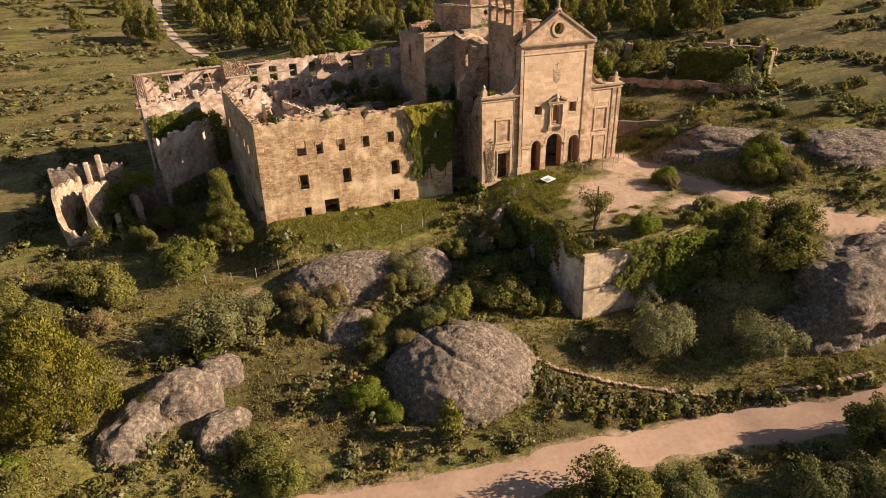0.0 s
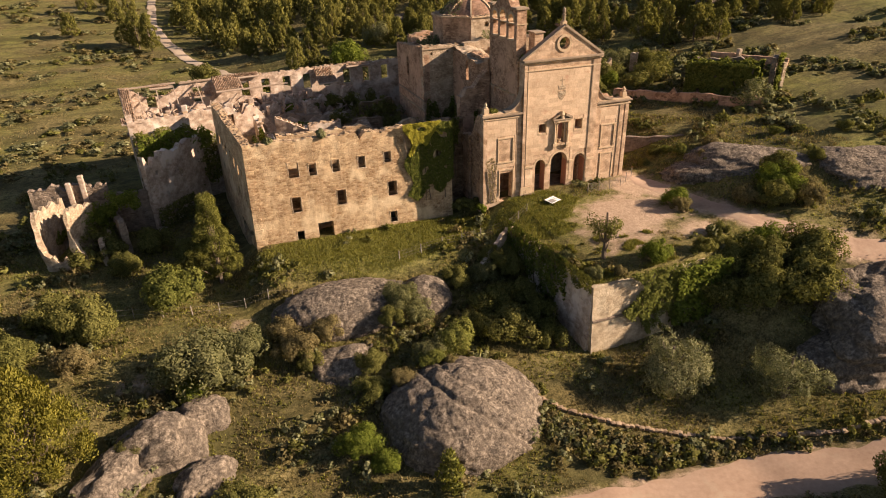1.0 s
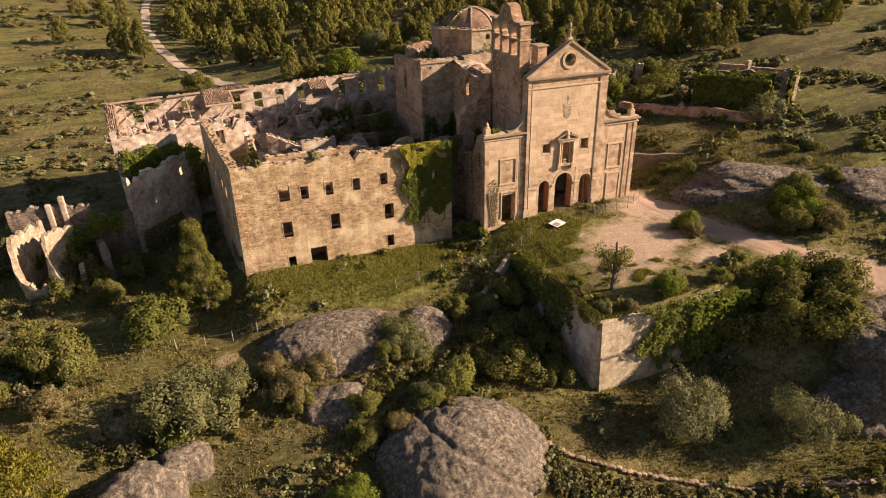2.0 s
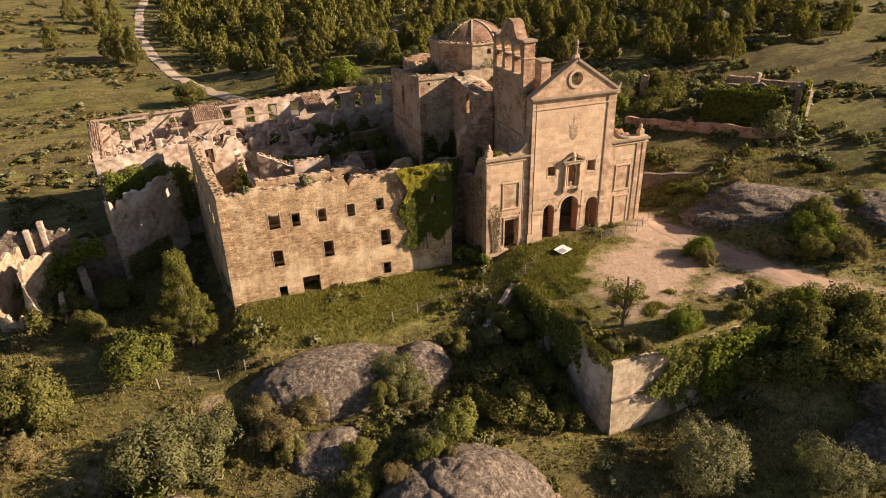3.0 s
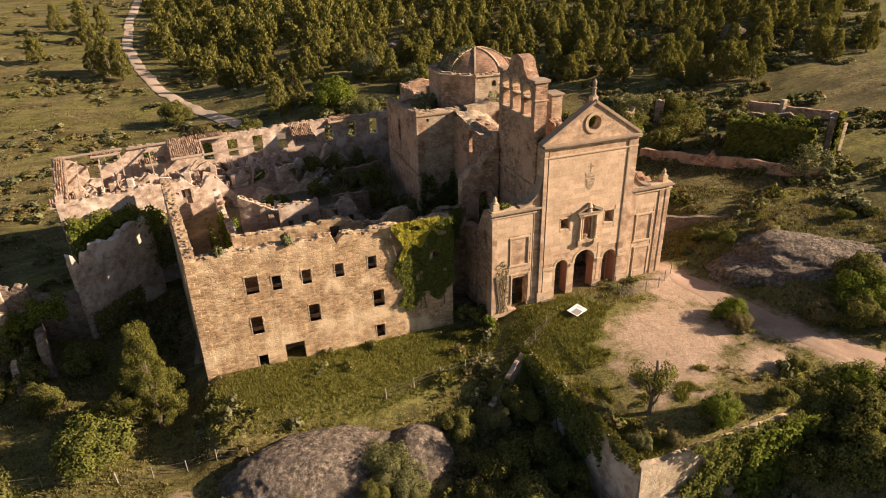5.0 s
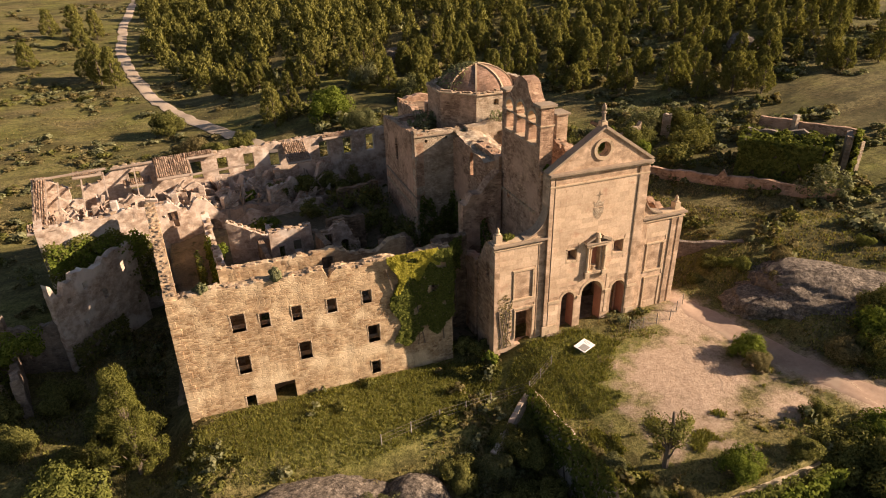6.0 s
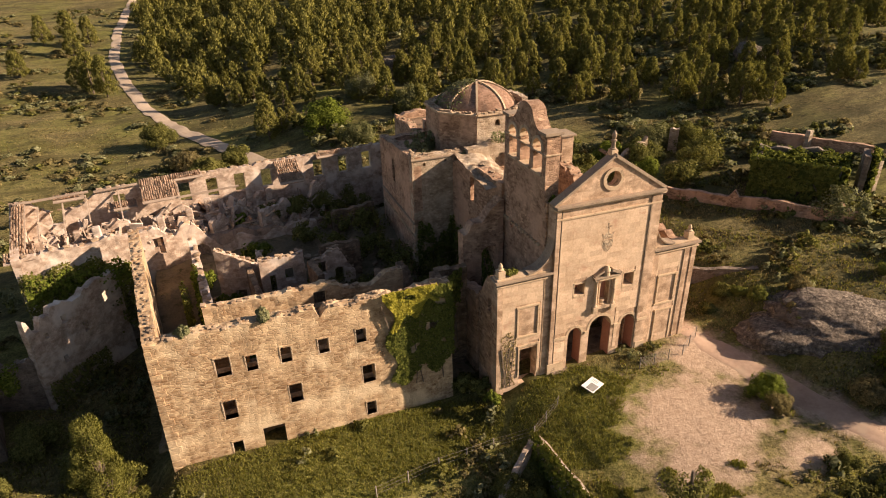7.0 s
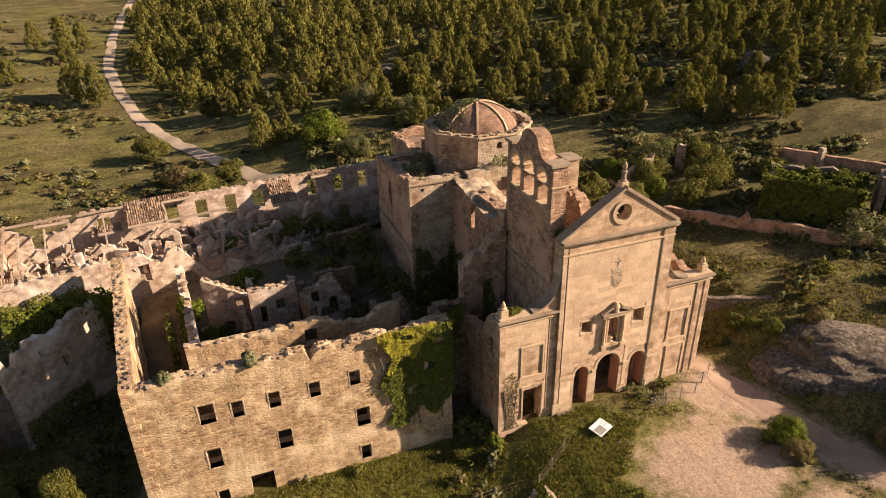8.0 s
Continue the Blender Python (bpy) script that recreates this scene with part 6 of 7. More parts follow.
def grass(count, x0, x1, y0, y1, tall, leaf, label, allow, wide=0.045):
    pts = []
    while len(pts) < count:
        px, py = grass_np.uniform(x0, x1), grass_np.uniform(y0, y1)
        if not keep_clear(px, py) and allow(px, py):
            pts.append((px, py, ground_at(px, py)))
    base = np.repeat(np.array(pts), 3, axis=0) + grass_np.normal(size=(3 * count, 3)) * np.array([0.12, 0.12, 0.0])
    n = len(base)
    up = unit(np.array([0, 0, 1.0]) + 0.5 * grass_np.normal(size=(n, 3)))
    side = unit(np.cross(up, grass_np.normal(size=(n, 3))))
    h = tall * grass_np.uniform(0.5, 1.4, (n, 1))
    w = wide * grass_np.uniform(0.6, 1.6, (n, 1))
    quads = np.stack([base - side * w, base + side * w, base + up * h + side * w * 0.3, base + up * h - side * w * 0.3], axis=1)
    tagged(new("grass", quads_mesh("grass", quads, leaf, np.tile(np.array([0.0, 0.0, 1.0]), (n, 1)))), label, "grass", kind="stuff")


def bare_court(x, y):
    return math.hypot((x - 9) / 8.0, (y + 14) / 7.0) < 1 and rumble(x, y, 5, 1.8) < 0.18


def lawn_area(x, y):
    return math.hypot((x + 17) / 15, (y + 1.0) / 5.0) < 1 or math.hypot((x - 3.5) / 6.5, (y + 5.5) / 5.5) < 1


grass(17000, -33, 11, -12, 3.4, 0.25, green_grass, "lush green grass below the long wall", lawn_area, 0.024)
grass(34000, -60, 45, -48, 24, 0.27, dry_grass, "dry yellowish tufts of grass", lambda x, y: not lawn_area(x, y) and not bare_court(x, y) and rumble(x, y, 12, 4.0) > -0.15, 0.028)
grass(14000, -60, 45, -48, 24, 0.24, green_grass, "olive-green rough grass", lambda x, y: not lawn_area(x, y) and not bare_court(x, y) and rumble(x, y, 15, 5.0) > 0.0)
grass(5000, 0.6, 15, -21.4, -12, 0.2, green_grass, "short green grass on the terrace", lambda x, y: not bare_court(x, y) and rumble(x, y, 9, 2.5) > -0.1, 0.03)
grass(9000, -85, 85, 42, 150, 0.2, dry_grass, "pale dry grass over the far fields", lambda x, y: (x < -8 or x > 20) and -32 - 0.4 * (y + 45) < x < 22 + 0.95 * (y + 45) and rumble(x, y, 3, 7.0) > -0.2, 0.07)
retire(great_pine, low_pine, thin_tree, juniper, grey_bush, *pines, *olives, *bushes, *yellows, *brights, *scrubs)

# ---- ivy, fallen roofs, loose stones, small things ----
ivy_np = np.random.default_rng(51)


def ivy(label, p0, p1, z0, z1, count, thick, leaf, keep=lambda u, z: True, size=0.17, top=None, name="ivy"):
    """Leaves hanging over the outer face of a wall that runs from p0 to p1."""
    p0, p1 = np.array([*p0, 0.0]), np.array([*p1, 0.0])
    length = np.linalg.norm(p1 - p0)
    d = (p1 - p0) / length
    out = np.array([d[1], -d[0], 0.0])
    pts = []
    while len(pts) < count:
        u, z = ivy_np.uniform(0, length), ivy_np.uniform(z0, z1)
        if keep(u, z) and rumble(u, z, count * 0.01, 1.3) > -0.42:
            deep = thick * ivy_np.uniform(0.1, 1.0) * (0.7 + 0.6 * rumble(u, z, 3.3, 0.8))
            pts.append(p0 + d * u + out * deep + np.array([0, 0, z]))
    way = np.tile(unit(out + np.array([0, 0, 0.5])), (len(pts), 1))
    quads = leaf_cards(np.array(pts), way, size, size * 0.7, ivy_np, 0.6)
    ob = thing(name, label, "ivy")
    part("leaves", quads_mesh("leaves", quads, leaf, way), None, ob)
    stem_rng = random.Random(count)
    for _ in range(3):
        u = length * stem_rng.uniform(0.15, 0.85)
        a = Vector(p0 + d * u + out * 0.06) + Vector((0, 0, z0))
        b = Vector(p0 + d * min(length, max(0, u + stem_rng.uniform(-1, 1))) + out * 0.08) + Vector((0, 0, z0 + (z1 - z0) * 0.7))
        part("stem", beam("stem", a, b, 0.07, 0.07, bark).data, None, ob)
    return ob


def front_leaf(u, z):
    x = u - 12.0
    return -0.9 + 0.25 * (x + 10.5) + 0.6 * math.sin(x * 2.1) < z < 8.6 and x > -10.9 + 0.5 * math.sin(z * 1.3)


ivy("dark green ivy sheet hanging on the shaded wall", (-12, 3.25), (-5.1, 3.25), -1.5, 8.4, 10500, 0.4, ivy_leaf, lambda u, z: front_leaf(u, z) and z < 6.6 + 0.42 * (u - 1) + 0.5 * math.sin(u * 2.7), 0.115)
# Painted sunlight: these bright leaves fill the area above the wing's shadow edge
ivy("yellow-green autumn ivy, brightened as if sunlit, along the wall top", (-12, 3.15), (-5.0, 3.15), 4.6, 8.7, 6200, 0.42, sunlit_autumn_leaf, lambda u, z: front_leaf(u, z) and z > 4.9 + 0.55 * (u - 1) + 0.5 * math.sin(u * 3.1) and u < 5.2 + 0.5 * math.sin(z * 3), 0.11)
ivy("ivy draped over the shaded corner wall", (-5.6, 4.3), (-3.2, 6.3), 0.0, 7.9, 2600, 0.5, ivy_leaf, lambda u, z: z > 0.4 + 1.8 * u + 0.8 * math.sin(u * 4), 0.12)
ivy("dark creeper down the shaded side of the terrace", (-1.7, -6.4), (-0.5, -18.0), -8.0, -1.4, 2600, 0.6, ivy_leaf, lambda u, z: z > -7.5 + 2.2 * math.sin(u * 1.3))
ivy("yellow-green creeper hanging over the terrace wall", (3.4, -22.3), (15.0, -22.1), -9.4, -1.7, 8500, 0.9, gold_leaf, lambda u, z: z > -9.4 + 2.5 * math.sin(u * 0.9) ** 2 and u > 1.2 + 1.1 * math.sin(z * 1.3), 0.13)
ivy("overhanging grass and creeper on the terrace edge", (-1.6, -6.0), (-0.1, -22.0), -3.6, -1.5, 3000, 0.55, bush_leaf, lambda u, z: z > -2.5 - 0.04 * u + 0.9 * math.sin(u * 1.7) * math.sin(u * 0.6), 0.12)
ivy("green creeper thick at the terrace wall end", (9.5, -22.7), (16.0, -22.6), -8.8, -2.0, 2600, 0.9, bright_leaf)
ivy("green creeper mass below the plastered range", (-43.4, 26.7), (-32.6, 28.7), -3.5, 5.6, 5200, 2.6, bush_leaf, lambda u, z: z < 5.6 - 0.05 * (u - 4) ** 2 + 0.5 * math.sin(u * 2))
ivy("sunlit green creeper along the plastered range", (-43.0, 26.4), (-33.4, 28.3), 2.2, 5.2, 2600, 2.6, bright_leaf, lambda u, z: z < 5.3 - 0.03 * (u - 4) ** 2 + 0.4 * math.sin(u * 2.3))
ivy("bright creeper on the inner side wall", (-27.0, 8.8), (-28.4, 22.0), 0.5, 5.0, 900, 0.9, gold_leaf, lambda u, z: abs(u - 8) < 2.4 and z > 1)
ivy("bright creeper on the cross wall", (-26.3, 22.5), (-25.6, 13.5), 0.5, 5.2, 1500, 0.8, bright_leaf)
ivy("dark creeper over the west wall", (-41.6, 18.5), (-37.0, 23.8), -7.0, -3.2, 1300, 0.8, bush_leaf)
ivy("dark ivy climbing the foot of the chapel", (-3.4, 18.2), (0.9, 18.2), 0.0, 7.5, 2200, 0.5, ivy_leaf, lambda u, z: z < 6.2 + 1.2 * math.sin(u * 1.9) + 0.5 * math.sin(u * 5), 0.14)
ivy("dark ivy climbing the nave wall", (0.8, 18.2), (2.3, 9.6), 0.0, 7.0, 2600, 0.5, ivy_leaf, lambda u, z: z < 6.0 + 1.0 * math.sin(u * 1.3) + 0.5 * math.sin(u * 4), 0.14)
ivy("tuft of green on the broken drum", (3.9, 18.3), (8.6, 18.3), 14.2, 16.2, 260, 0.5, olive_leaf, lambda u, z: abs(u - 2.6) < 1.2, 0.14)
for label, p0, p1, z0, z1, n, leaf in (
        ("dark ivy smothering a roofless garden house", (40.6, 16.6), (47.0, 9.0), 2.6, 9.2, 6000, ivy_leaf), ("dark ivy smothering a garden house end", (47.0, 9.0), (52.6, 13.6), 2.8, 9.0, 3600, ivy_leaf),
        ("ivy-covered stump of a tall wall", (50.4, 8.2), (53.6, 10.8), 3.0, 10.4, 2400, ivy_leaf)):
    ivy(label, p0, p1, z0, z1, n, 0.8, leaf, size=0.24)
house = thing("garden_house", "roofless garden house buried in dark ivy", "ruin", (48, 15, 3))
for p0, p1, h in (((41.0, 16.8), (47.1, 9.3), 8.6), ((47.1, 9.3), (52.6, 14.0), 8.4), ((52.6, 14.0), (46.6, 21.4), 8.6), ((46.6, 21.4), (41.0, 16.8), 8.4), ((50.6, 8.6), (53.6, 11.2), 10.0)):
    ob = wall("rough_wall", grey_rubble, p0, p1, 1.5, ragged(h, 0.6, h * 3 + p0[0]), 0.7, rough=0.1)
    ob.parent = house
    under(ob, house)
top_np = np.random.default_rng(77)
pts = top_np.uniform(0, 1, (4800, 2))
centre = np.array([46.8, 15.4])
ax_u, ax_v = np.array([6.1, -7.5]), np.array([5.5, 4.7])
flat_pts = centre + (pts[:, :1] - 0.5) * ax_u * 1.1 + (pts[:, 1:] - 0.5) * ax_v * 1.15
zs = 8.2 + np.array([1.0 * rumble(a, b, 2, 2.2) for a, b in flat_pts]) + top_np.uniform(-0.6, 0.5, len(pts))
cover = leaf_cards(np.column_stack([flat_pts, zs]), np.tile(np.array([0.3, -0.3, 1.0]), (len(pts), 1)), 0.24, 0.17, top_np, 0.6)
tagged(new("ivy", quads_mesh("ivy", cover, ivy_leaf)), "dark ivy roofing over the garden house", "ivy")


# bedded stones on the wall tops
for p0, p1, top, thick, step, size, rows in (
        (FRONT0, (-5.0, 3.45), front_top, 1.1, 0.42, 0.3, 2), (SIDE0, SIDE1, side_top, 1.0, 0.5, 0.3, 2), (INNER0, INNER1, inner_top, 0.8, 0.8, 0.42, 1),
        (CROSS0, CROSS1, cross_top, 0.8, 0.8, 0.45, 1), (NN0, NN1, nn_top, 0.7, 0.6, 0.42, 1), (NS0, NS1, ns_top, 0.8, 0.9, 0.42, 1), *((p0, p1, top, 0.7, 0.5, 0.36, 2) for p0, p1, top in CELLS)):
    def local(u, top=top):
        return top(u) + 4.0
    shifted0 = (p0[0] + 20, p0[1] - 10)
    shifted1 = (p1[0] + 20, p1[1] - 10)
    cap_stones(convent, shifted0, shifted1, local, thick, step, size, rows)


# loose stones along the broken tops of the church walls
drum_tops = [((corner[k].x, corner[k].y), (corner[(k + 1) % 8].x, corner[(k + 1) % 8].y), level(18.05), 0.6) for k in range(8)]
for p0, p1, top, thick in (
        ((-3.6, 31.0), (-3.6, 18.3), lambda u: 13.5 + 1.1 * u / 12.7, 1.0), ((-3.6, 18.3), (2.0, 18.3), level(14.6), 1.0), ((0.9, 18.4), (2.4, 9.4), ragged(14.0, 0.35, 8), 1.2),
        ((NAVE_E, 1.3), (NAVE_E, 20.0), ragged(13.0, 1.2, 9, 3.0, [(9, 2.0, 2.0)]), 1.2), ((1.2, 41.0), (1.2, 31.0), ragged(13.2, 0.5, 71), 1.0), *drum_tops):
    cap_stones(church, (p0[0] - 8, p0[1]), (p1[0] - 8, p1[1]), lambda u, top=top: top(u) + 1.5, thick, 0.75, 0.34, 2)

# corner stones of the long wing
for k in range(17):
    z = -4.6 + 0.72 * k
    long_side = 0.75 if k % 2 else 0.45
    shift = -0.02 * (8.3 - z) * 1.0
    vpart(box_mesh("quoin", -29.8 - 0.05 + shift * 0.9, -29.8 + long_side, 3.40 + shift, 3.40 + shift + (1.2 - long_side), z, z + 0.66, gold_rubble, None, 0.03))


def tile_mesh():
    bm = bmesh.new()
    rows = []
    for y, r in ((0.0, 0.115), (0.46, 0.09)):
        rows.append([bm.verts.new((r * math.cos(a), y, 0.7 * r * math.sin(a))) for a in (math.pi * i / 6 for i in range(7))])
    for i in range(6):
        bm.faces.new((rows[0][i], rows[0][i + 1], rows[1][i + 1], rows[1][i]))
    bmesh.ops.solidify(bm, geom=bm.faces[:], thickness=0.018)
    mesh = bpy.data.meshes.new("roof_tile")
    bm.to_mesh(mesh)
    bm.free()
    mesh.materials.append(clay_tile)
    return mesh


TILE = tile_mesh()
tile_rng = random.Random(17)


def tiles(x, y, z, turn, slope, across, down, lost=0.08):
    """Rows of clay half-round tiles on a slope that falls along -y of the turned frame."""
    m = pose(x, y, z, 0, 0, turn) @ pose(0, 0, 0, slope, 0, 0)
    for i in range(across):
        for j in range(down):
            if tile_rng.random() < lost:
                continue
            ob = new("roof_tile", TILE)
            ob.parent = convent
            ob.matrix_parent_inverse = Matrix.Translation(-Vector(convent.location))
            ob.matrix_basis = m @ pose(i * 0.25 + tile_rng.uniform(-0.02, 0.02), -j * 0.38, 0.05 + tile_rng.uniform(0, 0.03), tile_rng.uniform(-3, 3), tile_rng.uniform(-4, 4), tile_rng.uniform(-4, 4)) @ Matrix.Diagonal((1.15, 1.15, 1.15, 1))


def slab(x, y, z, turn, slope, across, down):
    m = pose(x, y, z, 0, 0, turn) @ pose(0, 0, 0, slope, 0, 0)
    vpart(box_mesh("roof_deck", -0.15, across * 0.25, -down * 0.38, 0.35, -0.12, 0.0, timber, None, 0.0, m=m))


for args in ((-31.6, 38.2, 9.3, 6.5, 22, 16, 10), (-28.0, 38.5, 9.35, 6.5, 20, 14, 2), (-44.6, 36.4, 9.2, 6.5, 15.5, 5, 24), (-44.3, 27.9, 6.75, 10.0, 18, 11, 3), (-15.6, 39.2, 8.9, 5.0, 30, 12, 9), (-35.2, 36.4, 7.6, 8.0, 16, 12, 3), (-10.0, 40.4, 9.1, 6.5, 18, 16, 2), (-40.5, 36.9, 9.2, 6.5, 20, 12, 2)):
    slab(*args)
    tiles(*args)

beam_rng = random.Random(29)
for k in range(110):
    t_ = beam_rng.uniform(0.03, 0.92)
    a = Vector((*NS0, 0)).lerp(Vector((*NS1, 0)), t_)
    b = Vector((*NN0, 0)).lerp(Vector((*NN1, 0)), t_)
    s = beam_rng.uniform(0.2, 0.85)
    p = a.lerp(b, s)
    z = range_height(p.x, p.y)
    ang = beam_rng.uniform(0, 6.28)
    ln = beam_rng.uniform(1.8, 4.6)
    rise = beam_rng.choice((0.1, 0.2, 0.5, 0.7))
    q = p + Vector((math.cos(ang), math.sin(ang), 0)) * ln * (1 - rise * 0.4)
    q.y = min(q.y, line_y(NN0, NN1, q.x) - 0.1)
    vpart(beam("fallen_beam", (p.x, p.y, z + 0.1), (q.x, q.y, z + 0.2 + ln * rise), 0.14, 0.17, timber))
for x, y0, y1, z0, z1 in ((-42.3, 36.7, 31.5, 8.6, 6.6), (-39.8, 37.0, 31.8, 8.9, 6.4), (-37.4, 37.2, 33.6, 9.0, 7.0), (-34.0, 37.6, 33.0, 9.0, 6.9)):
    vpart(beam("leaning_rafter", (x, y0, z0), (x + 0.5, y1, z1), 0.15, 0.2, timber))
for x0, x1, z in ((-44.5, -37.0, 9.3), (-36.5, -31.8, 9.25), (-27.5, -20.5, 7.9)):
    vpart(beam("wall_plate", (x0, line_y(NN0, NN1, x0) - (0.2 if z > 8.5 else 3.4), z), (x1, line_y(NN0, NN1, x1) - (0.2 if z > 8.5 else 3.4), z + 0.1), 0.22, 0.24, timber))
for x in (-41.0, -38.6, -36.2, -33.2, -29.8, -26.6, -24.4, -22.0, -19.4, -17.0):
    y = beam_rng.uniform(0.35, 0.75) * (line_y(NN0, NN1, x) - line_y(NS0, NS1, x)) + line_y(NS0, NS1, x)
    h = beam_rng.uniform(1.3, 3.0)
    vpart(box_mesh("standing_pier", x - 0.4, x + 0.4, y - 0.35, y + 0.35, 3.6, 4.4 + h, plaster, None, 0.1))

for _ in range(170):
    x = beam_rng.uniform(-43.5, -8)
    y = beam_rng.uniform(line_y(NS0, NS1, x) + 0.8, line_y(NN0, NN1, x) - 0.6)
    w, h = beam_rng.uniform(0.4, 1.6), beam_rng.uniform(0.5, 2.3)
    m = pose(x, y, range_height(x, y) - 0.2, beam_rng.uniform(-25, 25), beam_rng.uniform(-30, 30), beam_rng.choice((6.5, 96.5)) + beam_rng.uniform(-20, 20))
    vpart(box_mesh("wall_fragment", -w / 2, w / 2, -0.12, 0.12, 0, h, plaster if beam_rng.random() < 0.7 else red_rubble, None, 0.05, m=m))

rubble_heap = thing("rubble_heap", "heaped stones and broken plaster of fallen walls", "rubble", (-25, 33, 4))
heap_rng = random.Random(41)
for _ in range(230):
    x = heap_rng.uniform(-43, -8)
    y = heap_rng.uniform(line_y(NS0, NS1, x) + 1.0, line_y(NN0, NN1, x) - 0.6)
    s = heap_rng.uniform(0.25, 0.95)
    lay_stone(rubble_heap, x + 25, y - 33, range_height(x, y) + s * 0.15 - 4, s * heap_rng.uniform(0.8, 1.7), s, s * heap_rng.uniform(0.4, 0.8))
court_heap = thing("rubble_heap", "mossy fallen stones inside the cloister", "rubble", (-15, 15, 0))
for _ in range(150):
    x, y = heap_rng.uniform(-25, -4), heap_rng.uniform(9.5, 28)
    s = heap_rng.uniform(0.25, 0.8)
    lay_stone(court_heap, x + 15, y - 15, court_height(x, y) + s * 0.15, s * heap_rng.uniform(0.8, 1.6), s, s * 0.6)

# growth inside the ruins
inner_np = np.random.default_rng(61)
for label, leaf, spots in (
        ("dark bush growing in the cloister", bush_leaf, ((-19.5, 22.0, 1.1), (-16.0, 20.5, 0.9), (-12.5, 21.5, 1.3), (-9.0, 19.0, 1.2), (-6.0, 16.0, 1.3), (-5.6, 12.0, 1.2), (-11.0, 26.0, 1.1), (-7.0, 24.0, 1.3), (-12.0, 11.5, 0.6), (-14.0, 29.0, 1.0), (-10.0, 31.0, 1.1), (-6.5, 28.0, 1.3), (-5.0, 20.5, 1.5), (-4.6, 8.0, 1.0), (-0.8, 16.4, 2.0), (0.4, 13.2, 1.8), (-2.6, 13.6, 1.8), (-3.4, 17.2, 1.9), (-0.8, 11.2, 1.5))),
        ("sunlit green bush on the broken walls", bright_leaf, ((-22.6, 12.6, 1.0), (-21.8, 18.4, 1.35), (-24.0, 19.6, 1.1), (-24.0, 16.5, 0.7), (-25.9, 24.5, 0.7), (-22.0, 24.2, 1.0), (-20.0, 27.5, 0.9))),
        ("dry weeds on a wall top", olive_leaf, ((-21.0, 3.9, 0.35), (-27.0, 4.0, 0.3), (0.4, 25.0, 1.0), (-1.8, 22.5, 0.9), (-0.6, 19.8, 0.6), (2.4, 18.2, 0.6), (3.8, 18.0, 0.5), (8.9, 1.9, 0.3)))):
    for x, y, s in spots:
        quads, limbs = broad_shape(3.0 * s, 3.8 * s, inner_np, 20, 110, 0.13, 0.08, 0.03)
        if leaf is olive_leaf:
            z = {True: 8.1, False: 12.9}[y < 10] if x < 6 else 15.0
        else:
            z = court_height(x, y) - 0.1
        ob = thing("bush", label, "bush", (x, y, z))
        part("crown", quads_mesh("crown", quads, leaf, outward(quads, 3.0 * s, 20)), None, ob)
for x, y, z, s in ((3.6, 1.0, 14.9, 0.55), (4.2, 1.8, 14.6, 0.5), (-0.9, 0.9, 9.3, 0.45), (-0.4, 0.8, 9.35, 0.3)):
    quads, limbs = broad_shape(2.0 * s, 2.6 * s, inner_np, 10, 60, 0.14, 0.07, 0.03)
    ob = thing("weed", "small green weed rooted in the church masonry", "plant", (x, y, z))
    part("crown", quads_mesh("crown", quads, bright_leaf if z > 9.5 else gold_leaf), None, ob)
dome_green = []
for _ in range(900):
    a, e = inner_np.uniform(1.6, 3.9), inner_np.uniform(0.05, 1.5)
    dome_green.append((DRUM.x + 4.75 * math.cos(e) * math.cos(a), DRUM.y + 4.75 * math.cos(e) * math.sin(a), DOME_Z + 3.3 * math.sin(e)))
tagged(new("dome_growth", quads_mesh("dome_growth", leaf_cards(np.array(dome_green), np.tile(np.array([-0.3, 0, 1.0]), (900, 1)), 0.17, 0.1, inner_np, 0.7), olive_leaf)), "grey-green weeds matting the shaded dome", "weeds", kind="stuff")

# notice board on the lawn
board = thing("notice_board", "slanted white notice board with a grey picture", "sign", (5.9, -3.0, -1.75))
tilt = pose(0, 0, 0.22, 0, 0, 24) @ pose(0, 0, 0, 6, 0, 0) @ Matrix.Diagonal((0.8, 0.85, 1, 1))
part("panel", box_mesh("panel", -1.1, 1.1, -0.75, 0.75, -0.03, 0.03, white_board, None, 0.01, m=tilt).data, None, board)
part("picture", box_mesh("picture", -0.95, 0.2, -0.65, 0.25, 0.032, 0.04, grey_print, None, 0.0, m=tilt).data, None, board, "grey printed picture")
for k in range(4):
    part("text_bar", box_mesh("text_bar", 0.4, 0.95, 0.35 - 0.18 * k, 0.41 - 0.18 * k, 0.032, 0.036, grey_print, None, 0.0, m=tilt).data, None, board)
for x, y in ((-0.8, 0.3), (0.8, 0.55), (-0.6, -0.3), (0.9, 0.0)):
    part("leg", box_mesh("leg", x - 0.04, x + 0.04, y - 0.04, y + 0.04, -0.4, 0.18, rusty, None, 0.0).data, None, board)
for ob in [o for o in scene.objects if o.parent is None and o.type == "MESH" and o.name.split(".")[0] in ("panel", "picture", "text_bar", "leg")]:
    bpy.data.objects.remove(ob)


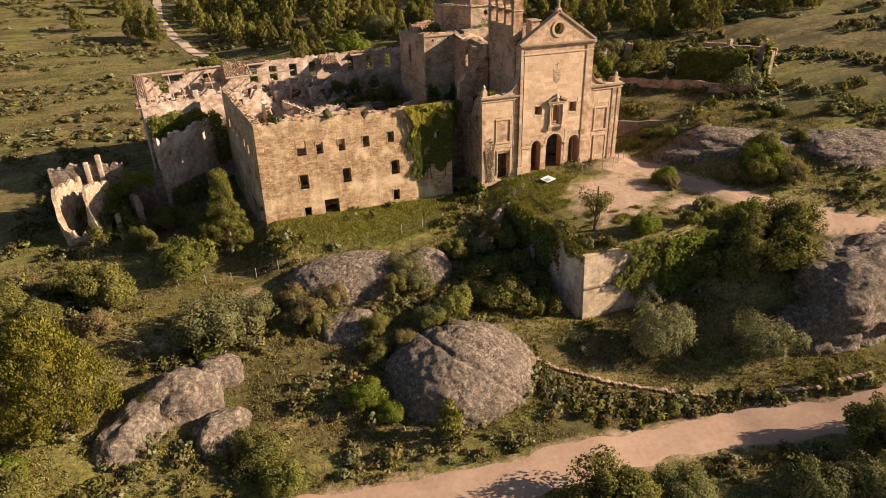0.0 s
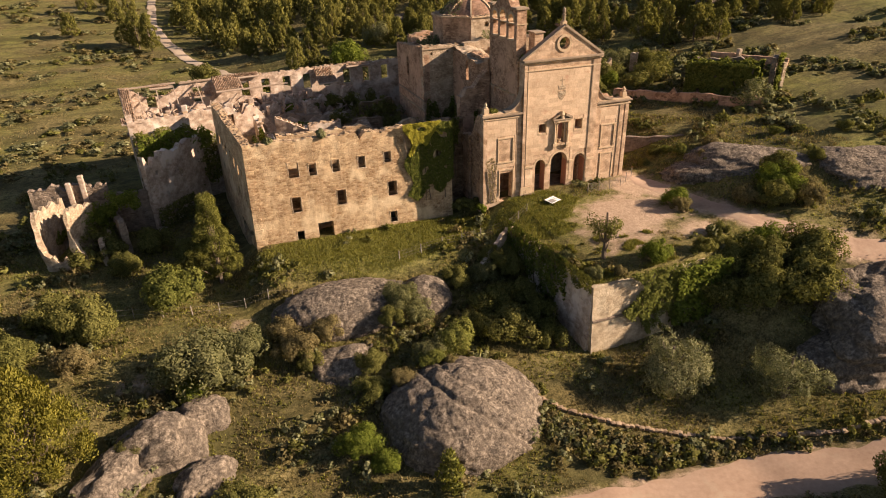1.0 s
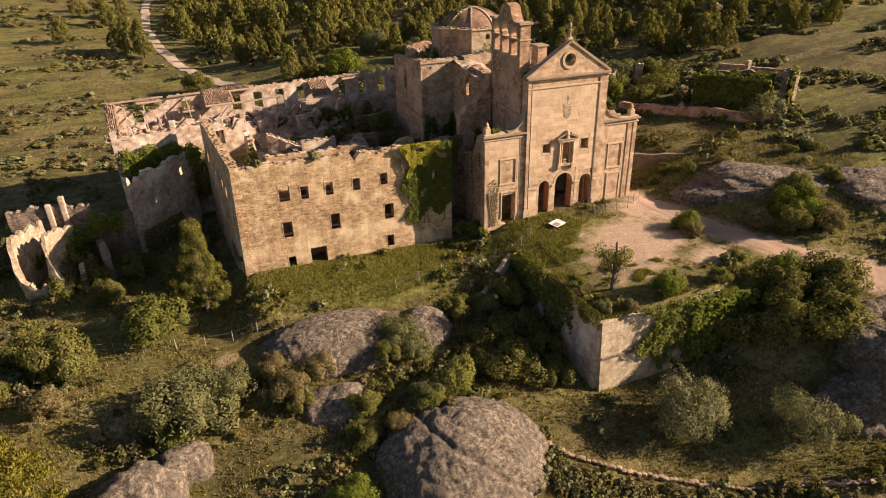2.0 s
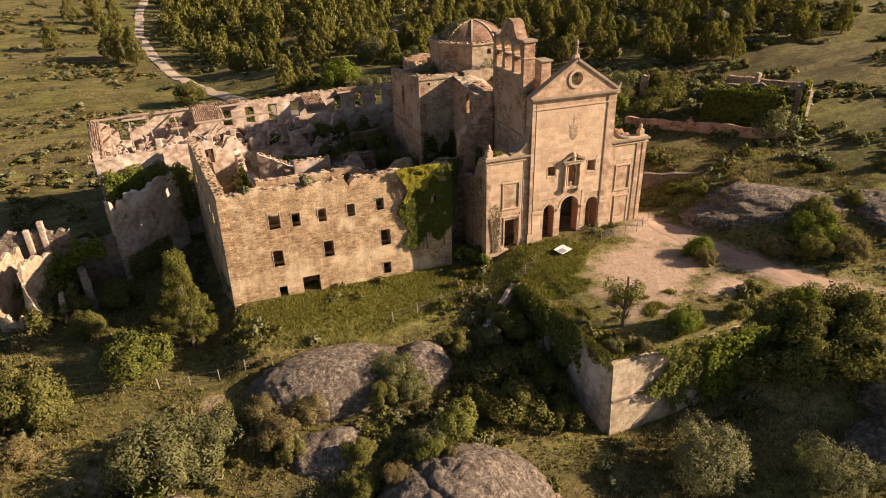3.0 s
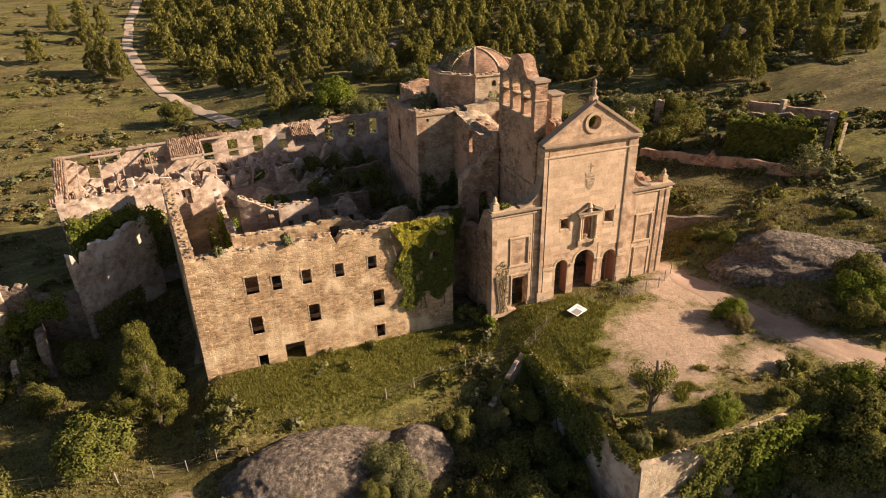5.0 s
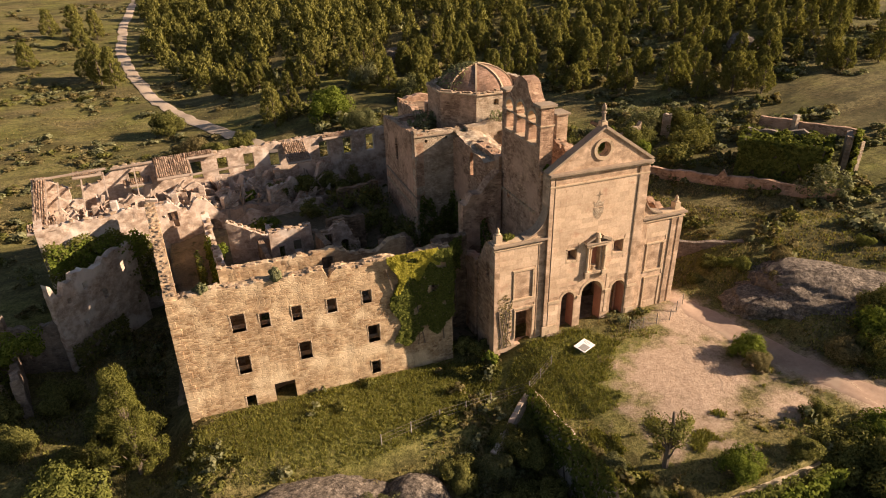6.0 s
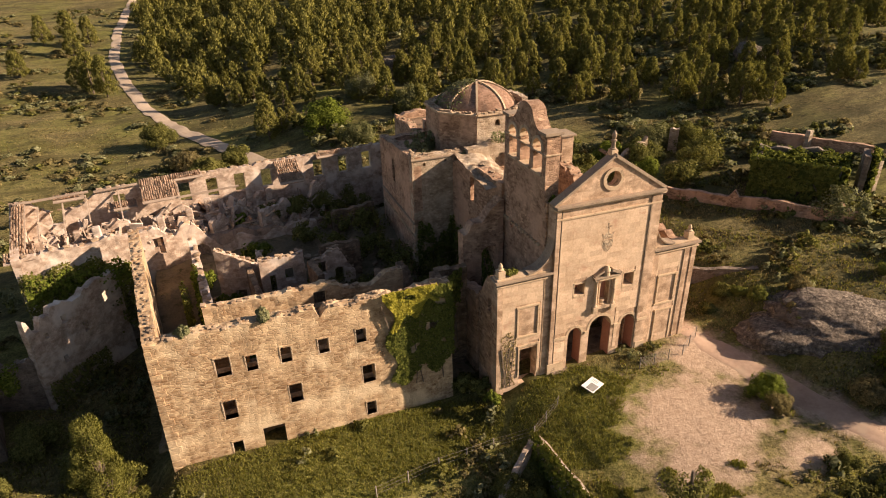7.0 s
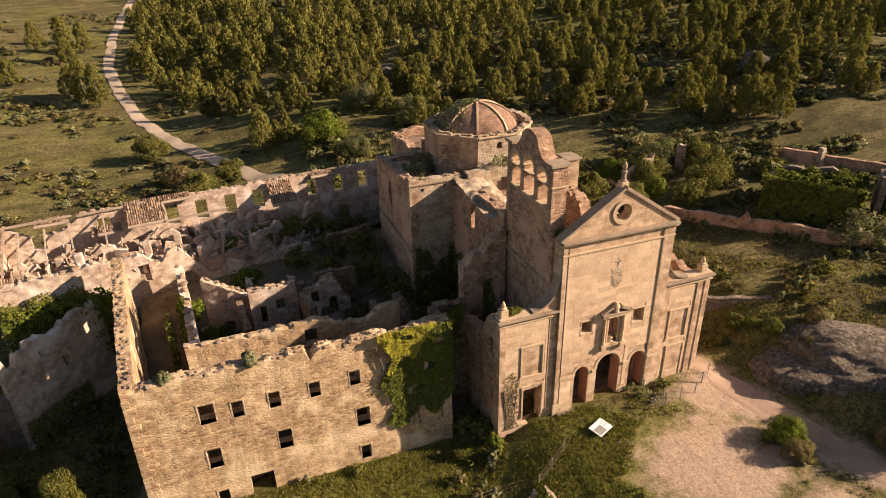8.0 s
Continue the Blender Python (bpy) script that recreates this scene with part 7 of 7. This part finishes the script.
def fence(label, line, height=1.2, gap=2.2, wires=4):
    f = thing("wire_fence", label, "fence", (line[0][0], line[0][1], ground_at(*line[0])))
    stops = []
    for (ax, ay), (bx, by) in zip(line, line[1:]):
        n = max(1, round(math.hypot(bx - ax, by - ay) / gap))
        stops += [(ax + (bx - ax) * i / n, ay + (by - ay) * i / n) for i in range(n)]
    stops.append(line[-1])
    tops = []
    for x, y in stops:
        z = ground_at(x, y)
        lean = plant_rng.uniform(-0.06, 0.06)
        ob = beam("post", (x, y, z - 0.2), (x + lean, y + lean, z + height), 0.07, 0.07, rusty)
        ob.parent = f
        under(ob, f)
        tops.append(Vector((x, y, z)))
    for a, b in zip(tops, tops[1:]):
        for w in range(wires):
            h = Vector((0, 0, height * (w + 0.7) / wires))
            ob = beam("wire", a + h, b + h, 0.014, 0.014, rusty, bevel=0.0)
            ob.parent = f
            under(ob, f)


fence("rusty wire fence with leaning posts below the facade", [(11.2, -2.6), (16.2, -2.4), (18.9, -0.9)], 1.3, 1.8, 8)
fence("old wire fence along the lawn edge", [(-15.0, -5.2), (-9.5, -4.6), (-4.5, -4.4), (-1.2, -5.4), (2.0, -3.6)], 1.2, 2.4, 3)
fence("old fence posts on the slope", [(-56.0, -1.5), (-50.0, -1.0), (-44.0, -2.0), (-38.0, -4.0), (-32.5, -5.0), (-27.5, -6.2)], 1.3, 3.0, 2)


# dressed blocks of the facade
unit_block = bpy.data.meshes.new("block")
bm = bmesh.new()
bmesh.ops.create_cube(bm, size=1.0)
bm.to_mesh(unit_block)
bm.free()
unit_block.materials.append(ashlar_block)
block_rng = random.Random(23)


def blocks(x0, x1, z0, z1, y, keep_out, course=0.5):
    """Courses of dressed blocks between openings."""
    z = z0
    while z < z1 - 0.2:
        h = min(course * block_rng.choice((0.9, 1.0, 1.0, 1.15)), z1 - z)
        free = [(x0, x1)]
        for a, b, c, d in keep_out:
            if z < d and z + h > c:
                free = [(p, q) for lo, hi in free for p, q in ((lo, min(hi, a)), (max(lo, b), hi)) if q - p > 0.12]
        for lo, hi in free:
            x = lo
            while x < hi - 0.05:
                w = min(block_rng.uniform(0.55, 1.35), hi - x)
                if hi - x - w < 0.3:
                    w = hi - x
                ob = new("block", unit_block)
                ob.parent = church
                ob.location = (x + w / 2 - 8, y, z + h / 2 + 1.5)
                ob.scale = (w - 0.008, 0.05 + block_rng.uniform(0, 0.012), h - 0.008)
                x += w
        z += h


body_out = [(4.98, 6.27, 6.05, 7.58), (10.03, 11.37, 5.95, 7.66), (7.5, 8.95, 4.5, 7.6), (4.5, 6.6, -3, 3.2), (6.7, 9.75, -3, 3.9), (10.1, 12.3, -3, 3.3), (3.2, 4.6, 1.9, 2.3)]
blocks(3.32, 12.18, -0.4, 13.9, -0.005, body_out)
blocks(13.95, 16.7, -0.8, 8.6, 0.215, [(14.15, 16.45, -2, 2.5), (14.1, 16.4, 3.0, 6.35)])
blocks(-1.68, 2.18, -0.8, 8.6, 0.215, [(-0.2, 2.0, -2, 2.3), (-0.4, 1.95, 3.0, 6.35)])

for ob in [o for o in scene.objects if o.parent is None and o.type == "MESH" and o.name.split(".")[0] == "stem"]:
    bpy.data.objects.remove(ob)


# leaning fig beside the ivy, and thickets round the broken garden walls
for x, y, size, leaf, label in ((45.6, 7.2, 1.45, olive_leaf, "grey-green fig bush before the ivy"), (37.0, 24.5, 1.2, bush_leaf, "dense bush beyond the garden wall"), (41.5, 27.0, 1.5, bush_leaf, "dense bush beyond the garden wall"),
                                (34.5, 29.0, 1.2, bright_leaf, "leafy green bush among broken walls"), (46.0, 30.5, 1.5, bush_leaf, "dense bush beyond the garden wall"), (29.0, 24.0, 1.0, bush_leaf, "dense bush beside the church"), (51.0, 24.5, 1.0, bush_leaf, "dense bush below the far wall")):
    quads, limbs = broad_shape(3.2 * size, 4.4 * size, inner_np, 26, 120, 0.15, 0.09, 0.03)
    ob = thing("bush", label, "bush", (x, y, ground_at(x, y) - 0.1))
    part("crown", quads_mesh("crown", quads, leaf, outward(quads, 3.0, 26)), None, ob)

# growth in the dark recess, on the fallen range and against the outbuilding
for x, y, z, size, leaf, label in (
        (-4.2, 3.4, -3.6, 0.7, bush_leaf, "dark bush in the recess beside the church"), (-3.2, 1.6, -3.0, 0.55, bush_leaf, "dark bush in the recess beside the church"), (-2.9, -0.4, -2.6, 0.4, bright_leaf, "leafy weed at the foot of the church corner"),
        (-14.0, 35.0, 3.4, 1.0, bush_leaf, "dark bush rooted in the fallen range"), (-10.0, 35.6, 2.4, 1.2, bush_leaf, "dark bush rooted in the fallen range"), (-17.5, 34.5, 3.6, 0.8, bush_leaf, "dark bush rooted in the fallen range"), (-6.6, 36.5, 2.0, 1.3, bush_leaf, "dark bush rooted in the fallen range"), (-12.5, 38.0, 2.6, 0.9, bush_leaf, "dark bush rooted in the fallen range"), (-21.0, 33.4, 4.0, 0.5, bright_leaf, "small green bush among fallen plaster"),
        (-48.6, 14.2, -6.0, 1.5, bush_leaf, "dark bush crowding the outbuilding"), (-49.8, 11.0, -6.6, 1.1, bush_leaf, "dark bush crowding the outbuilding"), (-46.6, 11.4, -6.4, 1.2, bush_leaf, "dark bush crowding the outbuilding"), (-49.0, 17.6, -5.0, 1.6, bright_leaf, "rounded green bush inside the outbuilding"), (-53.6, 17.0, -5.0, 0.8, bright_leaf, "rounded green bush inside the outbuilding"), (-44.9, 16.9, -2.4, 1.3, bright_leaf, "rounded green bush inside the outbuilding"), (-47.2, 16.8, -3.0, 0.9, bright_leaf, "rounded green bush inside the outbuilding")):
    quads, limbs = broad_shape(3.0 * size, 3.8 * size, inner_np, 20, 120, 0.13, 0.08, 0.03)
    ob = thing("bush", label, "bush", (x, y, z))
    part("crown", quads_mesh("crown", quads, leaf, outward(quads, 3.0 * size, 20)), None, ob)
ivy("reddish dry creeper on the church wing", (-1.75, 0.16), (-0.35, 0.16), -2.0, 4.2, 420, 0.1, brown_scrub, lambda u, z: z < 4.2 - 1.2 * abs(u - 0.6), 0.09)
for ob in [o for o in scene.objects if o.parent is None and o.type == "MESH" and o.name.split(".")[0] == "stem"]:
    bpy.data.objects.remove(ob)
